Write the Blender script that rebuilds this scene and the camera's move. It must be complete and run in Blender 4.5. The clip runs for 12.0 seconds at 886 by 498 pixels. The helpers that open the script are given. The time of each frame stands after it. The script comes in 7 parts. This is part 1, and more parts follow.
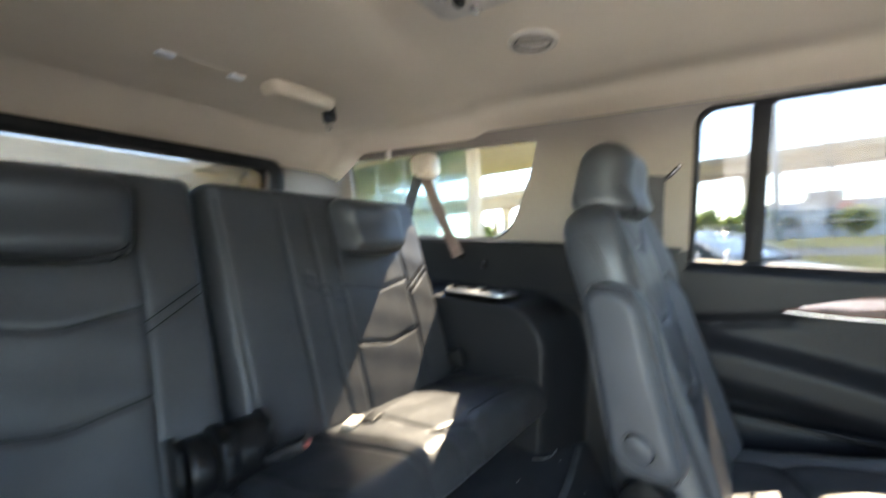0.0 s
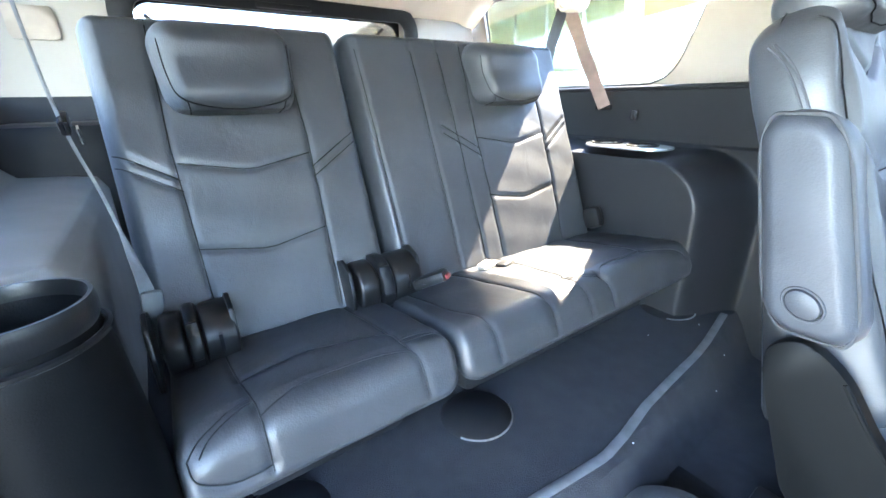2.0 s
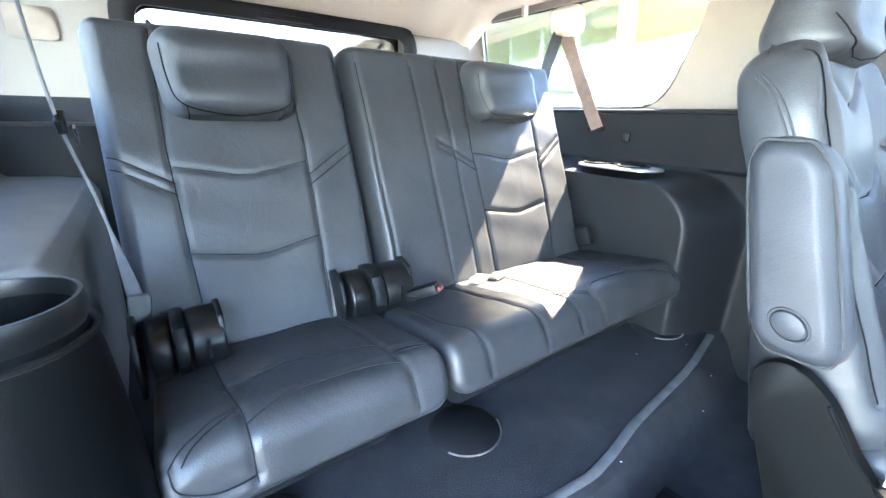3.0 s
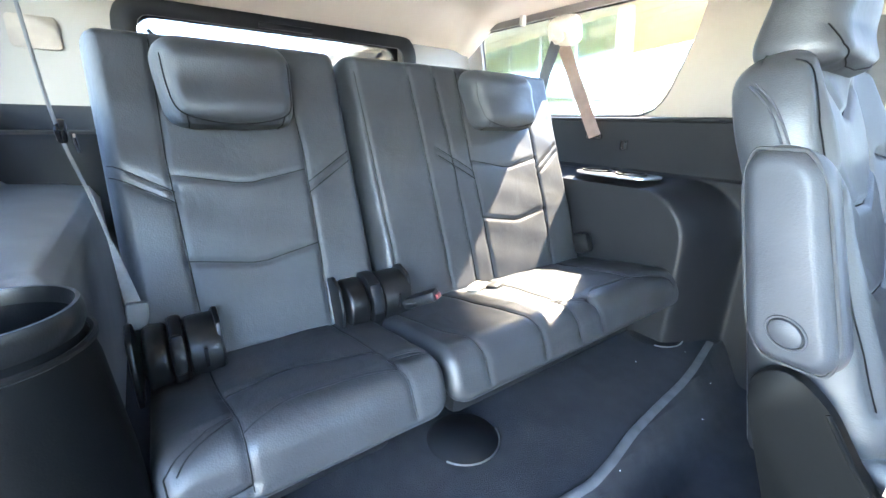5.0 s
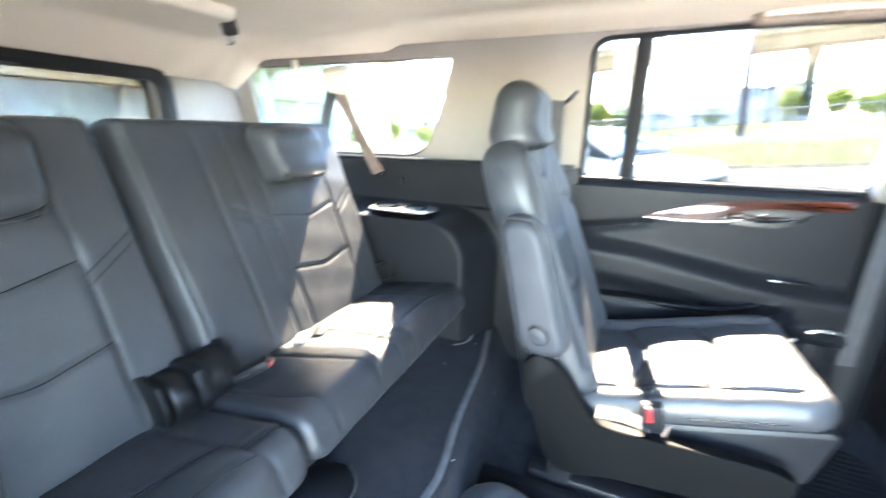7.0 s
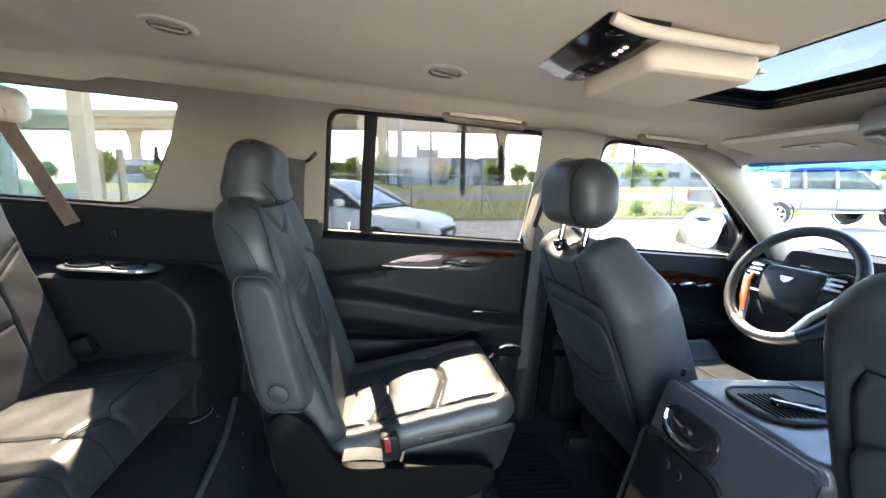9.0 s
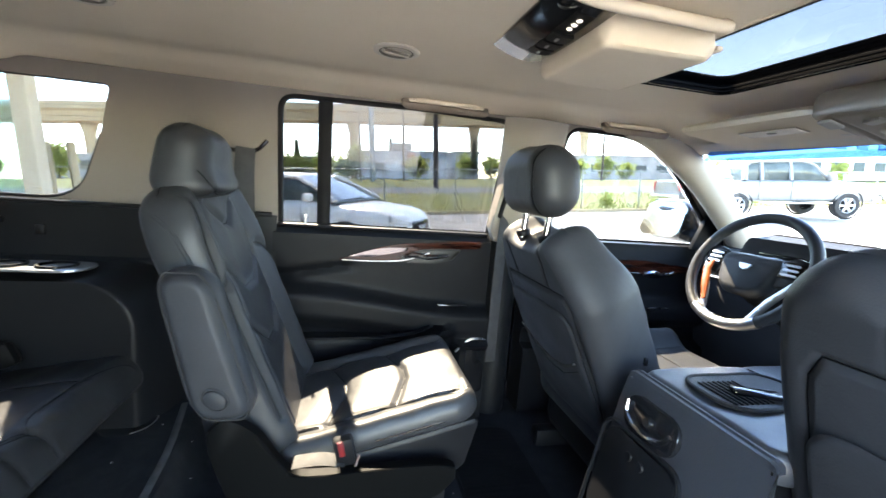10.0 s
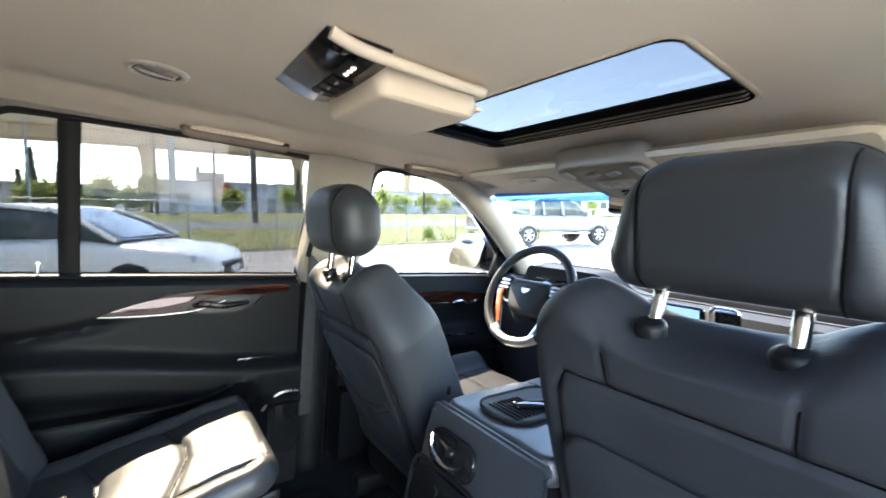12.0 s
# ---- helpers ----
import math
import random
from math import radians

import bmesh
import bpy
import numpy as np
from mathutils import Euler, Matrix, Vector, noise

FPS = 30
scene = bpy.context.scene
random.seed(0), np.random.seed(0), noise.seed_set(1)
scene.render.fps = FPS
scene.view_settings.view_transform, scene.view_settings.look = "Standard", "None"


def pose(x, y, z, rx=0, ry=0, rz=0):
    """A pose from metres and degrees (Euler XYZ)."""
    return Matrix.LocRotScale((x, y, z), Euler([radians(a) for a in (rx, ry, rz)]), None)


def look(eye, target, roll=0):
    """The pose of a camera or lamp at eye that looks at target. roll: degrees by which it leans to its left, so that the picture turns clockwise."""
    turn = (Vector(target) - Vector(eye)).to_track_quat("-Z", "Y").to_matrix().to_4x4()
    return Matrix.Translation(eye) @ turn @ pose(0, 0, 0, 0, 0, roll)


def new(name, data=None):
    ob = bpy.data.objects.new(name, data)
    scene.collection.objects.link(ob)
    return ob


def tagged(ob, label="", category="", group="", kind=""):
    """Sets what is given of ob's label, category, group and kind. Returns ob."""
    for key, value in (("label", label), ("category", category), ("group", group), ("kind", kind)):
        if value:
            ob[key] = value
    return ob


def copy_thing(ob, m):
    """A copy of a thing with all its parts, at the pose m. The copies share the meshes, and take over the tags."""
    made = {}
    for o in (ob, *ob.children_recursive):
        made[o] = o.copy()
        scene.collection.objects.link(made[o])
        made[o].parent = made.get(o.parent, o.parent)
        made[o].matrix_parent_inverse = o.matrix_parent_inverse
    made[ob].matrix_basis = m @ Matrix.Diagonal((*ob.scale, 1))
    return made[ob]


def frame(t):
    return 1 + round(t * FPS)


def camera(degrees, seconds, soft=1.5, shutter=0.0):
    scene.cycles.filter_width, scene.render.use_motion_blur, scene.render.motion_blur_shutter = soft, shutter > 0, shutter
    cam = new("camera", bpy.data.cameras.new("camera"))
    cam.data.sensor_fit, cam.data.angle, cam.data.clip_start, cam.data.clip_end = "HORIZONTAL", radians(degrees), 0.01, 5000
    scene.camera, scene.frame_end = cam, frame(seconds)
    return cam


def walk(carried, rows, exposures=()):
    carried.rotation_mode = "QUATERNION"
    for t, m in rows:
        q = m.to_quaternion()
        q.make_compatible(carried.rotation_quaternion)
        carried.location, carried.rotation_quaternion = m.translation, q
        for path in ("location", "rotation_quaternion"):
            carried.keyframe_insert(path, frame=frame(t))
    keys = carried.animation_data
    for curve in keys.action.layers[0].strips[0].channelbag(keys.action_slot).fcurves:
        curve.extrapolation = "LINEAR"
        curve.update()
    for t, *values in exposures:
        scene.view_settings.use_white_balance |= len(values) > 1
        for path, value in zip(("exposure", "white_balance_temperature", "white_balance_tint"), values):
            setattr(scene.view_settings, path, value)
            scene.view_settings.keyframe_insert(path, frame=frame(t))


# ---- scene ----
cam = camera(94.9, 12.0, shutter=0.5)
PATH = [
    (0, (-0.014, -0.461, 1.309), (-1.204, 1.147, 1.325), -1.9),
    (0.5, (-0.01, -0.459, 1.269), (-1.535, 0.757, 0.828), -4.0),
    (1, (-0.011, -0.461, 1.262), (-1.586, 0.6, 0.634), -3.8),
    (1.5, (-0.012, -0.461, 1.263), (-1.604, 0.557, 0.609), -4.1),
    (2, (-0.008, -0.461, 1.266), (-1.602, 0.602, 0.693), -3.8),
    (2.5, (-0.008, -0.464, 1.264), (-1.587, 0.646, 0.741), -2.1),
    (3, (-0.008, -0.468, 1.263), (-1.589, 0.647, 0.757), -1.6),
    (5, (-0.005, -0.466, 1.265), (-1.592, 0.655, 0.791), -1.6),
    (5.5, (-0.006, -0.471, 1.263), (-1.604, 0.638, 0.795), -1.0),
    (6, (-0.014, -0.476, 1.259), (-1.616, 0.644, 0.839), -1.3),
    (6.5, (-0.021, -0.522, 1.314), (-1.4, 0.852, 0.853), -2.6),
    (7, (-0.006, -0.562, 1.39), (-0.8, 1.202, 0.885), -3.3),
    (7.5, (0.018, -0.584, 1.422), (-0.265, 1.355, 1.018), -1.6),
    (9.3, (0.051, -0.601, 1.404), (0.392, 1.346, 1.101), 0.5),
    (9.5, (0.054, -0.599, 1.398), (0.415, 1.344, 1.093), 0.5),
    (10, (0.096, -0.565, 1.398), (0.525, 1.36, 1.065), 0.1),
    (10.5, (0.136, -0.545, 1.398), (0.699, 1.34, 1.042), -0.2),
    (11, (0.147, -0.552, 1.402), (0.915, 1.259, 1.039), 0.4),
    (11.5, (0.15, -0.552, 1.404), (1.165, 1.147, 1.117), 1.1),
    (12, (0.164, -0.567, 1.41), (1.341, 1.041, 1.243), 0.3),
]
EXPOSURES = [(0.0, 5.58, 7450, 10), (0.3, 5.93, 7150, 10), (0.5, 6.4, 6450, 10), (0.8, 7.1, 6550, 10), (1.5, 7.43, 6550, 10), (2.5, 7.43, 6700, 10), (4.8, 7.35, 6730, 10), (6.2, 7.3, 6750, 10), (7.0, 7.15, 6960, 10), (7.5, 6.6, 7160, 10), (7.9, 5.25, 7260, 10), (9.3, 5.20, 7420, 10), (10.3, 5.24, 7170, 10), (11.0, 5.20, 6820, 10), (12.0, 5.14, 7410, 10)]
walk(cam, [(t, look(eye, target, roll)) for t, eye, target, roll in PATH], EXPOSURES)

# ---- world and sun ----
SUN_EL, SUN_X, SUN_Y = 47.5, -0.09, 1.0
sun_way = Vector((SUN_X, SUN_Y, math.hypot(SUN_X, SUN_Y) * math.tan(radians(SUN_EL)))).normalized()
world = bpy.data.worlds.new("sky")
scene.world = world
world.use_nodes = True
wn = world.node_tree.nodes
sky = wn.new("ShaderNodeTexSky")
sky.sky_type = "NISHITA"
sky.sun_disc = False
sky.sun_elevation = radians(SUN_EL)
sky.sun_rotation = math.atan2(SUN_X, SUN_Y)
sky.air_density, sky.dust_density = 1.0, 0.08
wn["Background"].inputs["Strength"].default_value = 0.15
world.node_tree.links.new(sky.outputs["Color"], wn["Background"].inputs["Color"])
sun = new("sun", bpy.data.lights.new("sun", "SUN"))
sun.data.energy, sun.data.angle, sun.data.color = 1.2, radians(0.55), (1.0, 0.90, 0.74)
sun.matrix_world = look((0, 0, 30), Vector((0, 0, 30)) - sun_way)

# The lot falls away along the car; past the fence the land rises slowly towards the viaduct.
def ground_z(x, y):
    near = smooth_step(14.5, 9.0, abs(y)) * smooth_step(-16, -7, x) * smooth_step(13, 3, x)
    rise = float(np.interp(y, (9, 14.6, 25, 31, 52, 70), (0, 0.15, 0.58, 0.85, 1.5, 1.6)))
    return -0.0804 * min(max(x, -5), 4) * near + rise


def smooth_step(a, b, x):
    t = min(max((x - a) / (b - a), 0), 1)
    return t * t * (3 - 2 * t)


# The car stands nose-down on a sloping lot: car coordinates are turned by this.
CAR = pose(0, 0, 0, 0, 4.6, 0)


# ---- materials ----
def material(name, base, rough=0.5, metal=0.0, second=None, scale=8.0, mix=0.35, bump=0.0, bump_scale=300.0,
             voronoi=False, coat=0.0, spec=0.5, rough_var=0.08, sheen=0.0, stretch=None, random_tone=0.0, thin=0.0, creases=0.0):
    m = bpy.data.materials.new(name)
    m.use_nodes = True
    nodes, links = m.node_tree.nodes, m.node_tree.links
    b = nodes["Principled BSDF"]
    b.inputs["Roughness"].default_value = rough
    b.inputs["Metallic"].default_value = metal
    b.inputs["Specular IOR Level"].default_value = spec
    b.inputs["Coat Weight"].default_value = coat
    b.inputs["Coat Roughness"].default_value = 0.06
    b.inputs["Sheen Weight"].default_value = sheen
    coord = nodes.new("ShaderNodeTexCoord")
    source = coord.outputs["Object"]
    if stretch:
        mapping = nodes.new("ShaderNodeMapping")
        mapping.inputs["Scale"].default_value = stretch
        links.new(source, mapping.inputs["Vector"])
        source = mapping.outputs["Vector"]
    big = nodes.new("ShaderNodeTexNoise")
    big.inputs["Scale"].default_value = scale
    big.inputs["Detail"].default_value = 6.0
    links.new(source, big.inputs["Vector"])
    ramp = nodes.new("ShaderNodeMapRange")
    ramp.inputs["From Min"].default_value, ramp.inputs["From Max"].default_value = 0.35, 0.65
    links.new(big.outputs["Fac"], ramp.inputs["Value"])
    blend = nodes.new("ShaderNodeMix")
    blend.data_type = "RGBA"
    second = second or tuple(c * (1 - mix) for c in base)
    blend.inputs[6].default_value, blend.inputs[7].default_value = (*base, 1), (*second, 1)
    links.new(ramp.outputs["Result"], blend.inputs[0])
    colour = blend.outputs[2]
    if random_tone:
        info, hsv, span = nodes.new("ShaderNodeObjectInfo"), nodes.new("ShaderNodeHueSaturation"), nodes.new("ShaderNodeMapRange")
        span.inputs["To Min"].default_value, span.inputs["To Max"].default_value = 1 - random_tone, 1 + random_tone
        links.new(info.outputs["Random"], span.inputs["Value"])
        links.new(span.outputs["Result"], hsv.inputs["Value"])
        links.new(colour, hsv.inputs["Color"])
        colour = hsv.outputs["Color"]
    links.new(colour, b.inputs["Base Color"])
    vary = nodes.new("ShaderNodeMapRange")
    vary.inputs["To Min"].default_value, vary.inputs["To Max"].default_value = max(rough - rough_var, 0.02), min(rough + rough_var, 1)
    links.new(big.outputs["Fac"], vary.inputs["Value"])
    links.new(vary.outputs["Result"], b.inputs["Roughness"])
    if thin:
        through_light, both = nodes.new("ShaderNodeBsdfTranslucent"), nodes.new("ShaderNodeMixShader")
        both.inputs[0].default_value = thin
        links.new(colour, through_light.inputs["Color"])
        links.new(b.outputs[0], both.inputs[1])
        links.new(through_light.outputs[0], both.inputs[2])
        links.new(both.outputs[0], nodes["Material Output"].inputs["Surface"])
    if bump:
        fine = nodes.new("ShaderNodeTexVoronoi" if voronoi else "ShaderNodeTexNoise")
        fine.inputs["Scale"].default_value = bump_scale
        links.new(source, fine.inputs["Vector"])
        bumper = nodes.new("ShaderNodeBump")
        bumper.inputs["Strength"].default_value = bump
        bumper.inputs["Distance"].default_value = 0.002
        links.new(fine.outputs["Distance" if voronoi else "Fac"], bumper.inputs["Height"])
        links.new(bumper.outputs["Normal"], b.inputs["Normal"])
        if creases:
            soft_noise, soft_bump = nodes.new("ShaderNodeTexNoise"), nodes.new("ShaderNodeBump")
            soft_noise.inputs["Scale"].default_value = 16.0
            soft_noise.inputs["Detail"].default_value = 4.0
            soft_noise.inputs["Distortion"].default_value = 0.8
            links.new(source, soft_noise.inputs["Vector"])
            soft_bump.inputs["Strength"].default_value = creases
            soft_bump.inputs["Distance"].default_value = 0.012
            links.new(soft_noise.outputs["Fac"], soft_bump.inputs["Height"])
            links.new(soft_bump.outputs["Normal"], bumper.inputs["Normal"])
    return m


def glass(name, tint=(1, 1, 1), gloss=0.06):
    m = bpy.data.materials.new(name)
    m.use_nodes = True
    nodes, links = m.node_tree.nodes, m.node_tree.links
    nodes.remove(nodes["Principled BSDF"])
    clear, shine, mixer = nodes.new("ShaderNodeBsdfTransparent"), nodes.new("ShaderNodeBsdfGlossy"), nodes.new("ShaderNodeMixShader")
    clear.inputs["Color"].default_value = (*tint, 1)
    shine.inputs["Roughness"].default_value = 0.01
    mixer.inputs[0].default_value = gloss
    links.new(clear.outputs[0], mixer.inputs[1])
    links.new(shine.outputs[0], mixer.inputs[2])
    links.new(mixer.outputs[0], nodes["Material Output"].inputs["Surface"])
    return m


def glow(name, colour, strength):
    m = bpy.data.materials.new(name)
    m.use_nodes = True
    b = m.node_tree.nodes["Principled BSDF"]
    b.inputs["Base Color"].default_value = (*colour, 1)
    b.inputs["Emission Color"].default_value = (*colour, 1)
    b.inputs["Emission Strength"].default_value = strength
    return m


LEATHER = material("black_leather", (0.0215, 0.0226, 0.0250), 0.44, second=(0.0160, 0.0169, 0.0190), scale=5, bump=0.10, bump_scale=420, voronoi=True, spec=0.31, rough_var=0.12, creases=0.13)
LEATHER_SIDE = material("black_leather_side", (0.0240, 0.0258, 0.0300), 0.50, scale=6, bump=0.10, bump_scale=420, voronoi=True, spec=0.22, rough_var=0.12, creases=0.13)
PIPING = material("stitching", (0.006, 0.006, 0.007), 0.8, scale=30, bump=0.3, bump_scale=600)
PLASTIC = material("black_trim", (0.0048, 0.0051, 0.006), 0.44, second=(0.0068, 0.0073, 0.0085), scale=4, bump=0.12, bump_scale=700, voronoi=True, spec=0.17, rough_var=0.10)
DOOR_SKIN = material("black_door_skin", (0.0036, 0.0038, 0.0048), 0.46, second=(0.0055, 0.006, 0.0072), scale=4, bump=0.12, bump_scale=700, voronoi=True, spec=0.095, rough_var=0.10)
# Lit copy of black_trim: doorway light on the panel is put into grey.
TRIM_LIT = material("black_trim_lit", (0.140, 0.138, 0.134), 0.42, second=(0.115, 0.113, 0.110), scale=5, bump=0.06, bump_scale=600, spec=0.22, rough_var=0.10)
SATIN_BLACK = material("satin_black_plastic", (0.0035, 0.0036, 0.004), 0.36, scale=6, bump=0.08, bump_scale=500, spec=0.24, rough_var=0.08)
HANDLE_RECESS = material("shaded_beige_plastic", (0.20, 0.155, 0.12), 0.6, scale=12, bump=0.1, bump_scale=600)
DASH = material("soft_dash_skin", (0.032, 0.033, 0.037), 0.62, second=(0.025, 0.026, 0.029), scale=8, bump=0.2, bump_scale=600, voronoi=True, spec=0.08)
VENT_GAP = material("shadowed_slot", (0.10, 0.085, 0.07), 0.8, scale=20)
SEAM = material("sewn_seam", (0.0015, 0.0015, 0.002), 0.95, scale=30, spec=0.05)
SEAM_GREY = material("cushion_seam", (0.010, 0.0105, 0.012), 0.8, scale=30, spec=0.1)
GLOSS_BLACK = material("gloss_black", (0.008, 0.008, 0.009), 0.12, scale=10, rough_var=0.03)
HEADLINER = material("headliner_cloth", (0.63, 0.538, 0.415), 0.9, second=(0.575, 0.492, 0.380), scale=3, bump=0.25, bump_scale=900, spec=0.2)
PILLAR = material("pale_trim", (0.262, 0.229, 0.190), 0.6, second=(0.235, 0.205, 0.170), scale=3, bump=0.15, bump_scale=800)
# Shaded copy of pale_trim: side walls and tailgate toned down by colour.
PILLAR_SHADED = material("pale_trim_shaded", (0.160, 0.139, 0.119), 0.7, second=(0.142, 0.124, 0.105), scale=3, bump=0.15, bump_scale=800)
CARPET = material("charcoal_carpet", (0.010, 0.0107, 0.0135), 0.95, second=(0.016, 0.017, 0.020), scale=30, bump=0.8, bump_scale=500, spec=0.15)
MAT_RUBBER = material("rubber_mat", (0.004, 0.0042, 0.005), 0.75, scale=12, bump=0.4, bump_scale=250, spec=0.12)
WOOD = material("burl_wood", (0.030, 0.0075, 0.004), 0.22, second=(0.008, 0.0024, 0.0016), scale=14, spec=0.12, stretch=(0.6, 1, 5), rough_var=0.04, coat=0.12)
CHROME = material("chrome", (0.75, 0.75, 0.76), 0.12, metal=1.0, mix=0.1, rough_var=0.05)
REFLECTION_METAL = material("reflection_metal", (0.11, 0.095, 0.10), 0.24, metal=1.0, mix=0.2, rough_var=0.06)
# Lighter, bluer leather copy: the windscreen's sky reflection is in the colour.
CONSOLE_TOP = material("console_leather_lit", (0.033, 0.036, 0.043), 0.40, second=(0.027, 0.030, 0.036), scale=6, bump=0.10, bump_scale=420, voronoi=True, spec=0.65, rough_var=0.08, creases=0.05)
ALUMINIUM = material("satin_metal", (0.60, 0.60, 0.60), 0.3, metal=1.0, mix=0.15)
# Shaded copy of black_trim: parts near the doorway are darkened by colour.
BLACK_SHADED = material("black_trim_shaded", (0.0020, 0.0022, 0.0024), 0.5, scale=6, bump=0.12, bump_scale=700, spec=0.055, rough_var=0.08)
RUBBER = material("rubber_seal", (0.006, 0.006, 0.007), 0.6, scale=20, spec=0.16)
WEBBING = material("belt_webbing", (0.105, 0.070, 0.058), 0.75, second=(0.082, 0.054, 0.045), scale=40, bump=0.5, bump_scale=800)
WEBBING_BLACK = material("black_webbing", (0.018, 0.018, 0.02), 0.7, scale=40, bump=0.5, bump_scale=800)
RED = material("red_plastic", (0.16, 0.012, 0.014), 0.4, scale=10)
GLASS = glass("clear_glass", (0.47, 0.495, 0.51))
QUARTER_GLASS = glass("light_privacy_glass", (0.36, 0.375, 0.39), 0.03)
# Opaque pale glass: the sky's reflection is put into its colour.
REFLECTED_SKY = material("windscreen_reflection", (0.32, 0.36, 0.38), 0.12, scale=2, rough_var=0.03, coat=0.5)
PRIVACY = glass("privacy_glass", (0.245, 0.250, 0.258), 0.04)
SHADE_GLASS = glass("blue_shade_band", (0.08, 0.25, 0.80), 0.05)
TEAL_GLASS = glass("teal_showroom_glass", (0.66, 0.80, 0.82), 0.06)
ROOF_GLASS = glass("sunroof_glass", (0.195, 0.195, 0.20), 0.04)
MIRROR = material("mirror_glass", (0.85, 0.85, 0.86), 0.02, metal=1.0, mix=0.02, rough_var=0.01)
LAMP = glow("lamp_white", (1.0, 0.95, 0.88), 0.07)
SCREEN = glow("instrument_screen", (0.10, 0.19, 0.34), 0.12)
CAR_PAINT = material("black_car_paint", (0.012, 0.013, 0.018), 0.25, coat=1.0, scale=3, rough_var=0.05)
WHITE_PAINT = material("white_car_paint", (0.84, 0.77, 0.67), 0.3, coat=0.5, scale=2, mix=0.04, rough_var=0.05)
SILVER_PAINT = material("silver_car_paint", (0.20, 0.20, 0.20), 0.35, metal=0.2, coat=0.8, scale=2, mix=0.06)
CAR_GLASS = material("dark_car_glass", (0.075, 0.092, 0.088), 0.06, scale=3, rough_var=0.02, spec=0.25)
TYRE = material("tyre_rubber", (0.02, 0.02, 0.02), 0.8, scale=20, bump=0.4, bump_scale=120)
# Distance haze is mixed into this colour, paling the woods.
FAR_WOODS = material("hazy_far_woods", (0.34, 0.37, 0.33), 0.95, second=(0.26, 0.30, 0.25), scale=0.15)
HEADLAMP = material("headlamp", (0.45, 0.47, 0.5), 0.15, scale=30, coat=1.0)
CONCRETE = material("concrete", (0.52, 0.39, 0.24), 0.85, second=(0.45, 0.34, 0.21), scale=0.6, bump=0.4, bump_scale=12)
ASPHALT = material("lot_paving", (0.50, 0.43, 0.350), 0.9, second=(0.42, 0.365, 0.300), scale=0.7, bump=0.6, bump_scale=60)
ROAD = material("road_asphalt", (0.24, 0.225, 0.21), 0.9, second=(0.19, 0.18, 0.17), scale=0.5, bump=0.5, bump_scale=60)
GRASS = material("grass", (0.21, 0.21, 0.04), 0.95, second=(0.30, 0.26, 0.08), scale=0.9, bump=1.0, bump_scale=30)
GRASS_BLADE = material("grass_blades", (0.22, 0.23, 0.05), 0.9, second=(0.32, 0.28, 0.09), scale=2, thin=0.45)
LEAF = material("leaves", (0.34, 0.39, 0.09), 0.6, second=(0.46, 0.48, 0.16), scale=1.5, random_tone=0.25, thin=0.7)
CONIFER = material("needles", (0.12, 0.16, 0.09), 0.8, second=(0.16, 0.20, 0.11), scale=2, thin=0.5)
BARK = material("bark", (0.10, 0.07, 0.05), 0.9, scale=6, bump=0.8, bump_scale=30)
POLE_BROWN = material("brown_pole", (0.07, 0.045, 0.035), 0.7, scale=3, bump=0.3, bump_scale=40)
POLE_GREY = material("grey_pole", (0.30, 0.33, 0.35), 0.5, metal=0.3, scale=3)
GALVANISED = material("galvanised_wire", (0.42, 0.42, 0.40), 0.5, metal=0.6, scale=20)
SIDING = material("pale_siding", (0.72, 0.73, 0.74), 0.7, second=(0.64, 0.65, 0.66), scale=0.4)
SIDING_DARK = material("grey_siding", (0.46, 0.44, 0.42), 0.7, scale=0.4)
SIGN_BLUE = material("blue_panel", (0.34, 0.40, 0.47), 0.6, scale=1)
SIGN_RED = material("red_panel", (0.45, 0.05, 0.04), 0.6, scale=1)
SIGN_WHITE = material("white_panel", (0.75, 0.75, 0.75), 0.6, scale=1)
CURTAIN_GLASS = material("facade_glass", (0.34, 0.37, 0.38), 0.08, scale=0.5, rough_var=0.03, spec=0.8)
CREAM = material("cream_cladding", (0.66, 0.52, 0.36), 0.7, second=(0.60, 0.47, 0.32), scale=0.8)
BELT_CAP = material("beige_plastic", (0.52, 0.46, 0.38), 0.5, scale=10)
ORANGE_WOOD = material("light_burl", (0.42, 0.12, 0.03), 0.2, second=(0.25, 0.06, 0.02), scale=20, coat=1.0)
PEBBLED = material("pebbled_mat_grey", (0.007, 0.0078, 0.0092), 0.95, second=(0.0045, 0.005, 0.006), scale=20, bump=1.0, bump_scale=250, sheen=0.1)


# ---- mesh helpers ----
SEWN = []  # seam lines of the cushion made last


def finish(bm, name, mat, smooth=True, sharp=40):
    me = bpy.data.meshes.new(name)
    bmesh.ops.recalc_face_normals(bm, faces=bm.faces)
    bm.to_mesh(me)
    bm.free()
    me.materials.append(mat)
    if smooth:
        me.polygons.foreach_set("use_smooth", [True] * len(me.polygons))
        me.set_sharp_from_angle(angle=radians(sharp))
    return me


def thing(name, base, label, category, group="", inside=True, kind="", turn=0):
    ob = new(name)
    ob.empty_display_size = 0.1
    lift = 0 if inside else ground_z(base[0], base[1])
    ob.matrix_world = (CAR if inside else Matrix.Translation((0, 0, lift))) @ pose(*base, 0, 0, turn)
    ob["base"] = base
    return tagged(ob, label, category, group, kind)


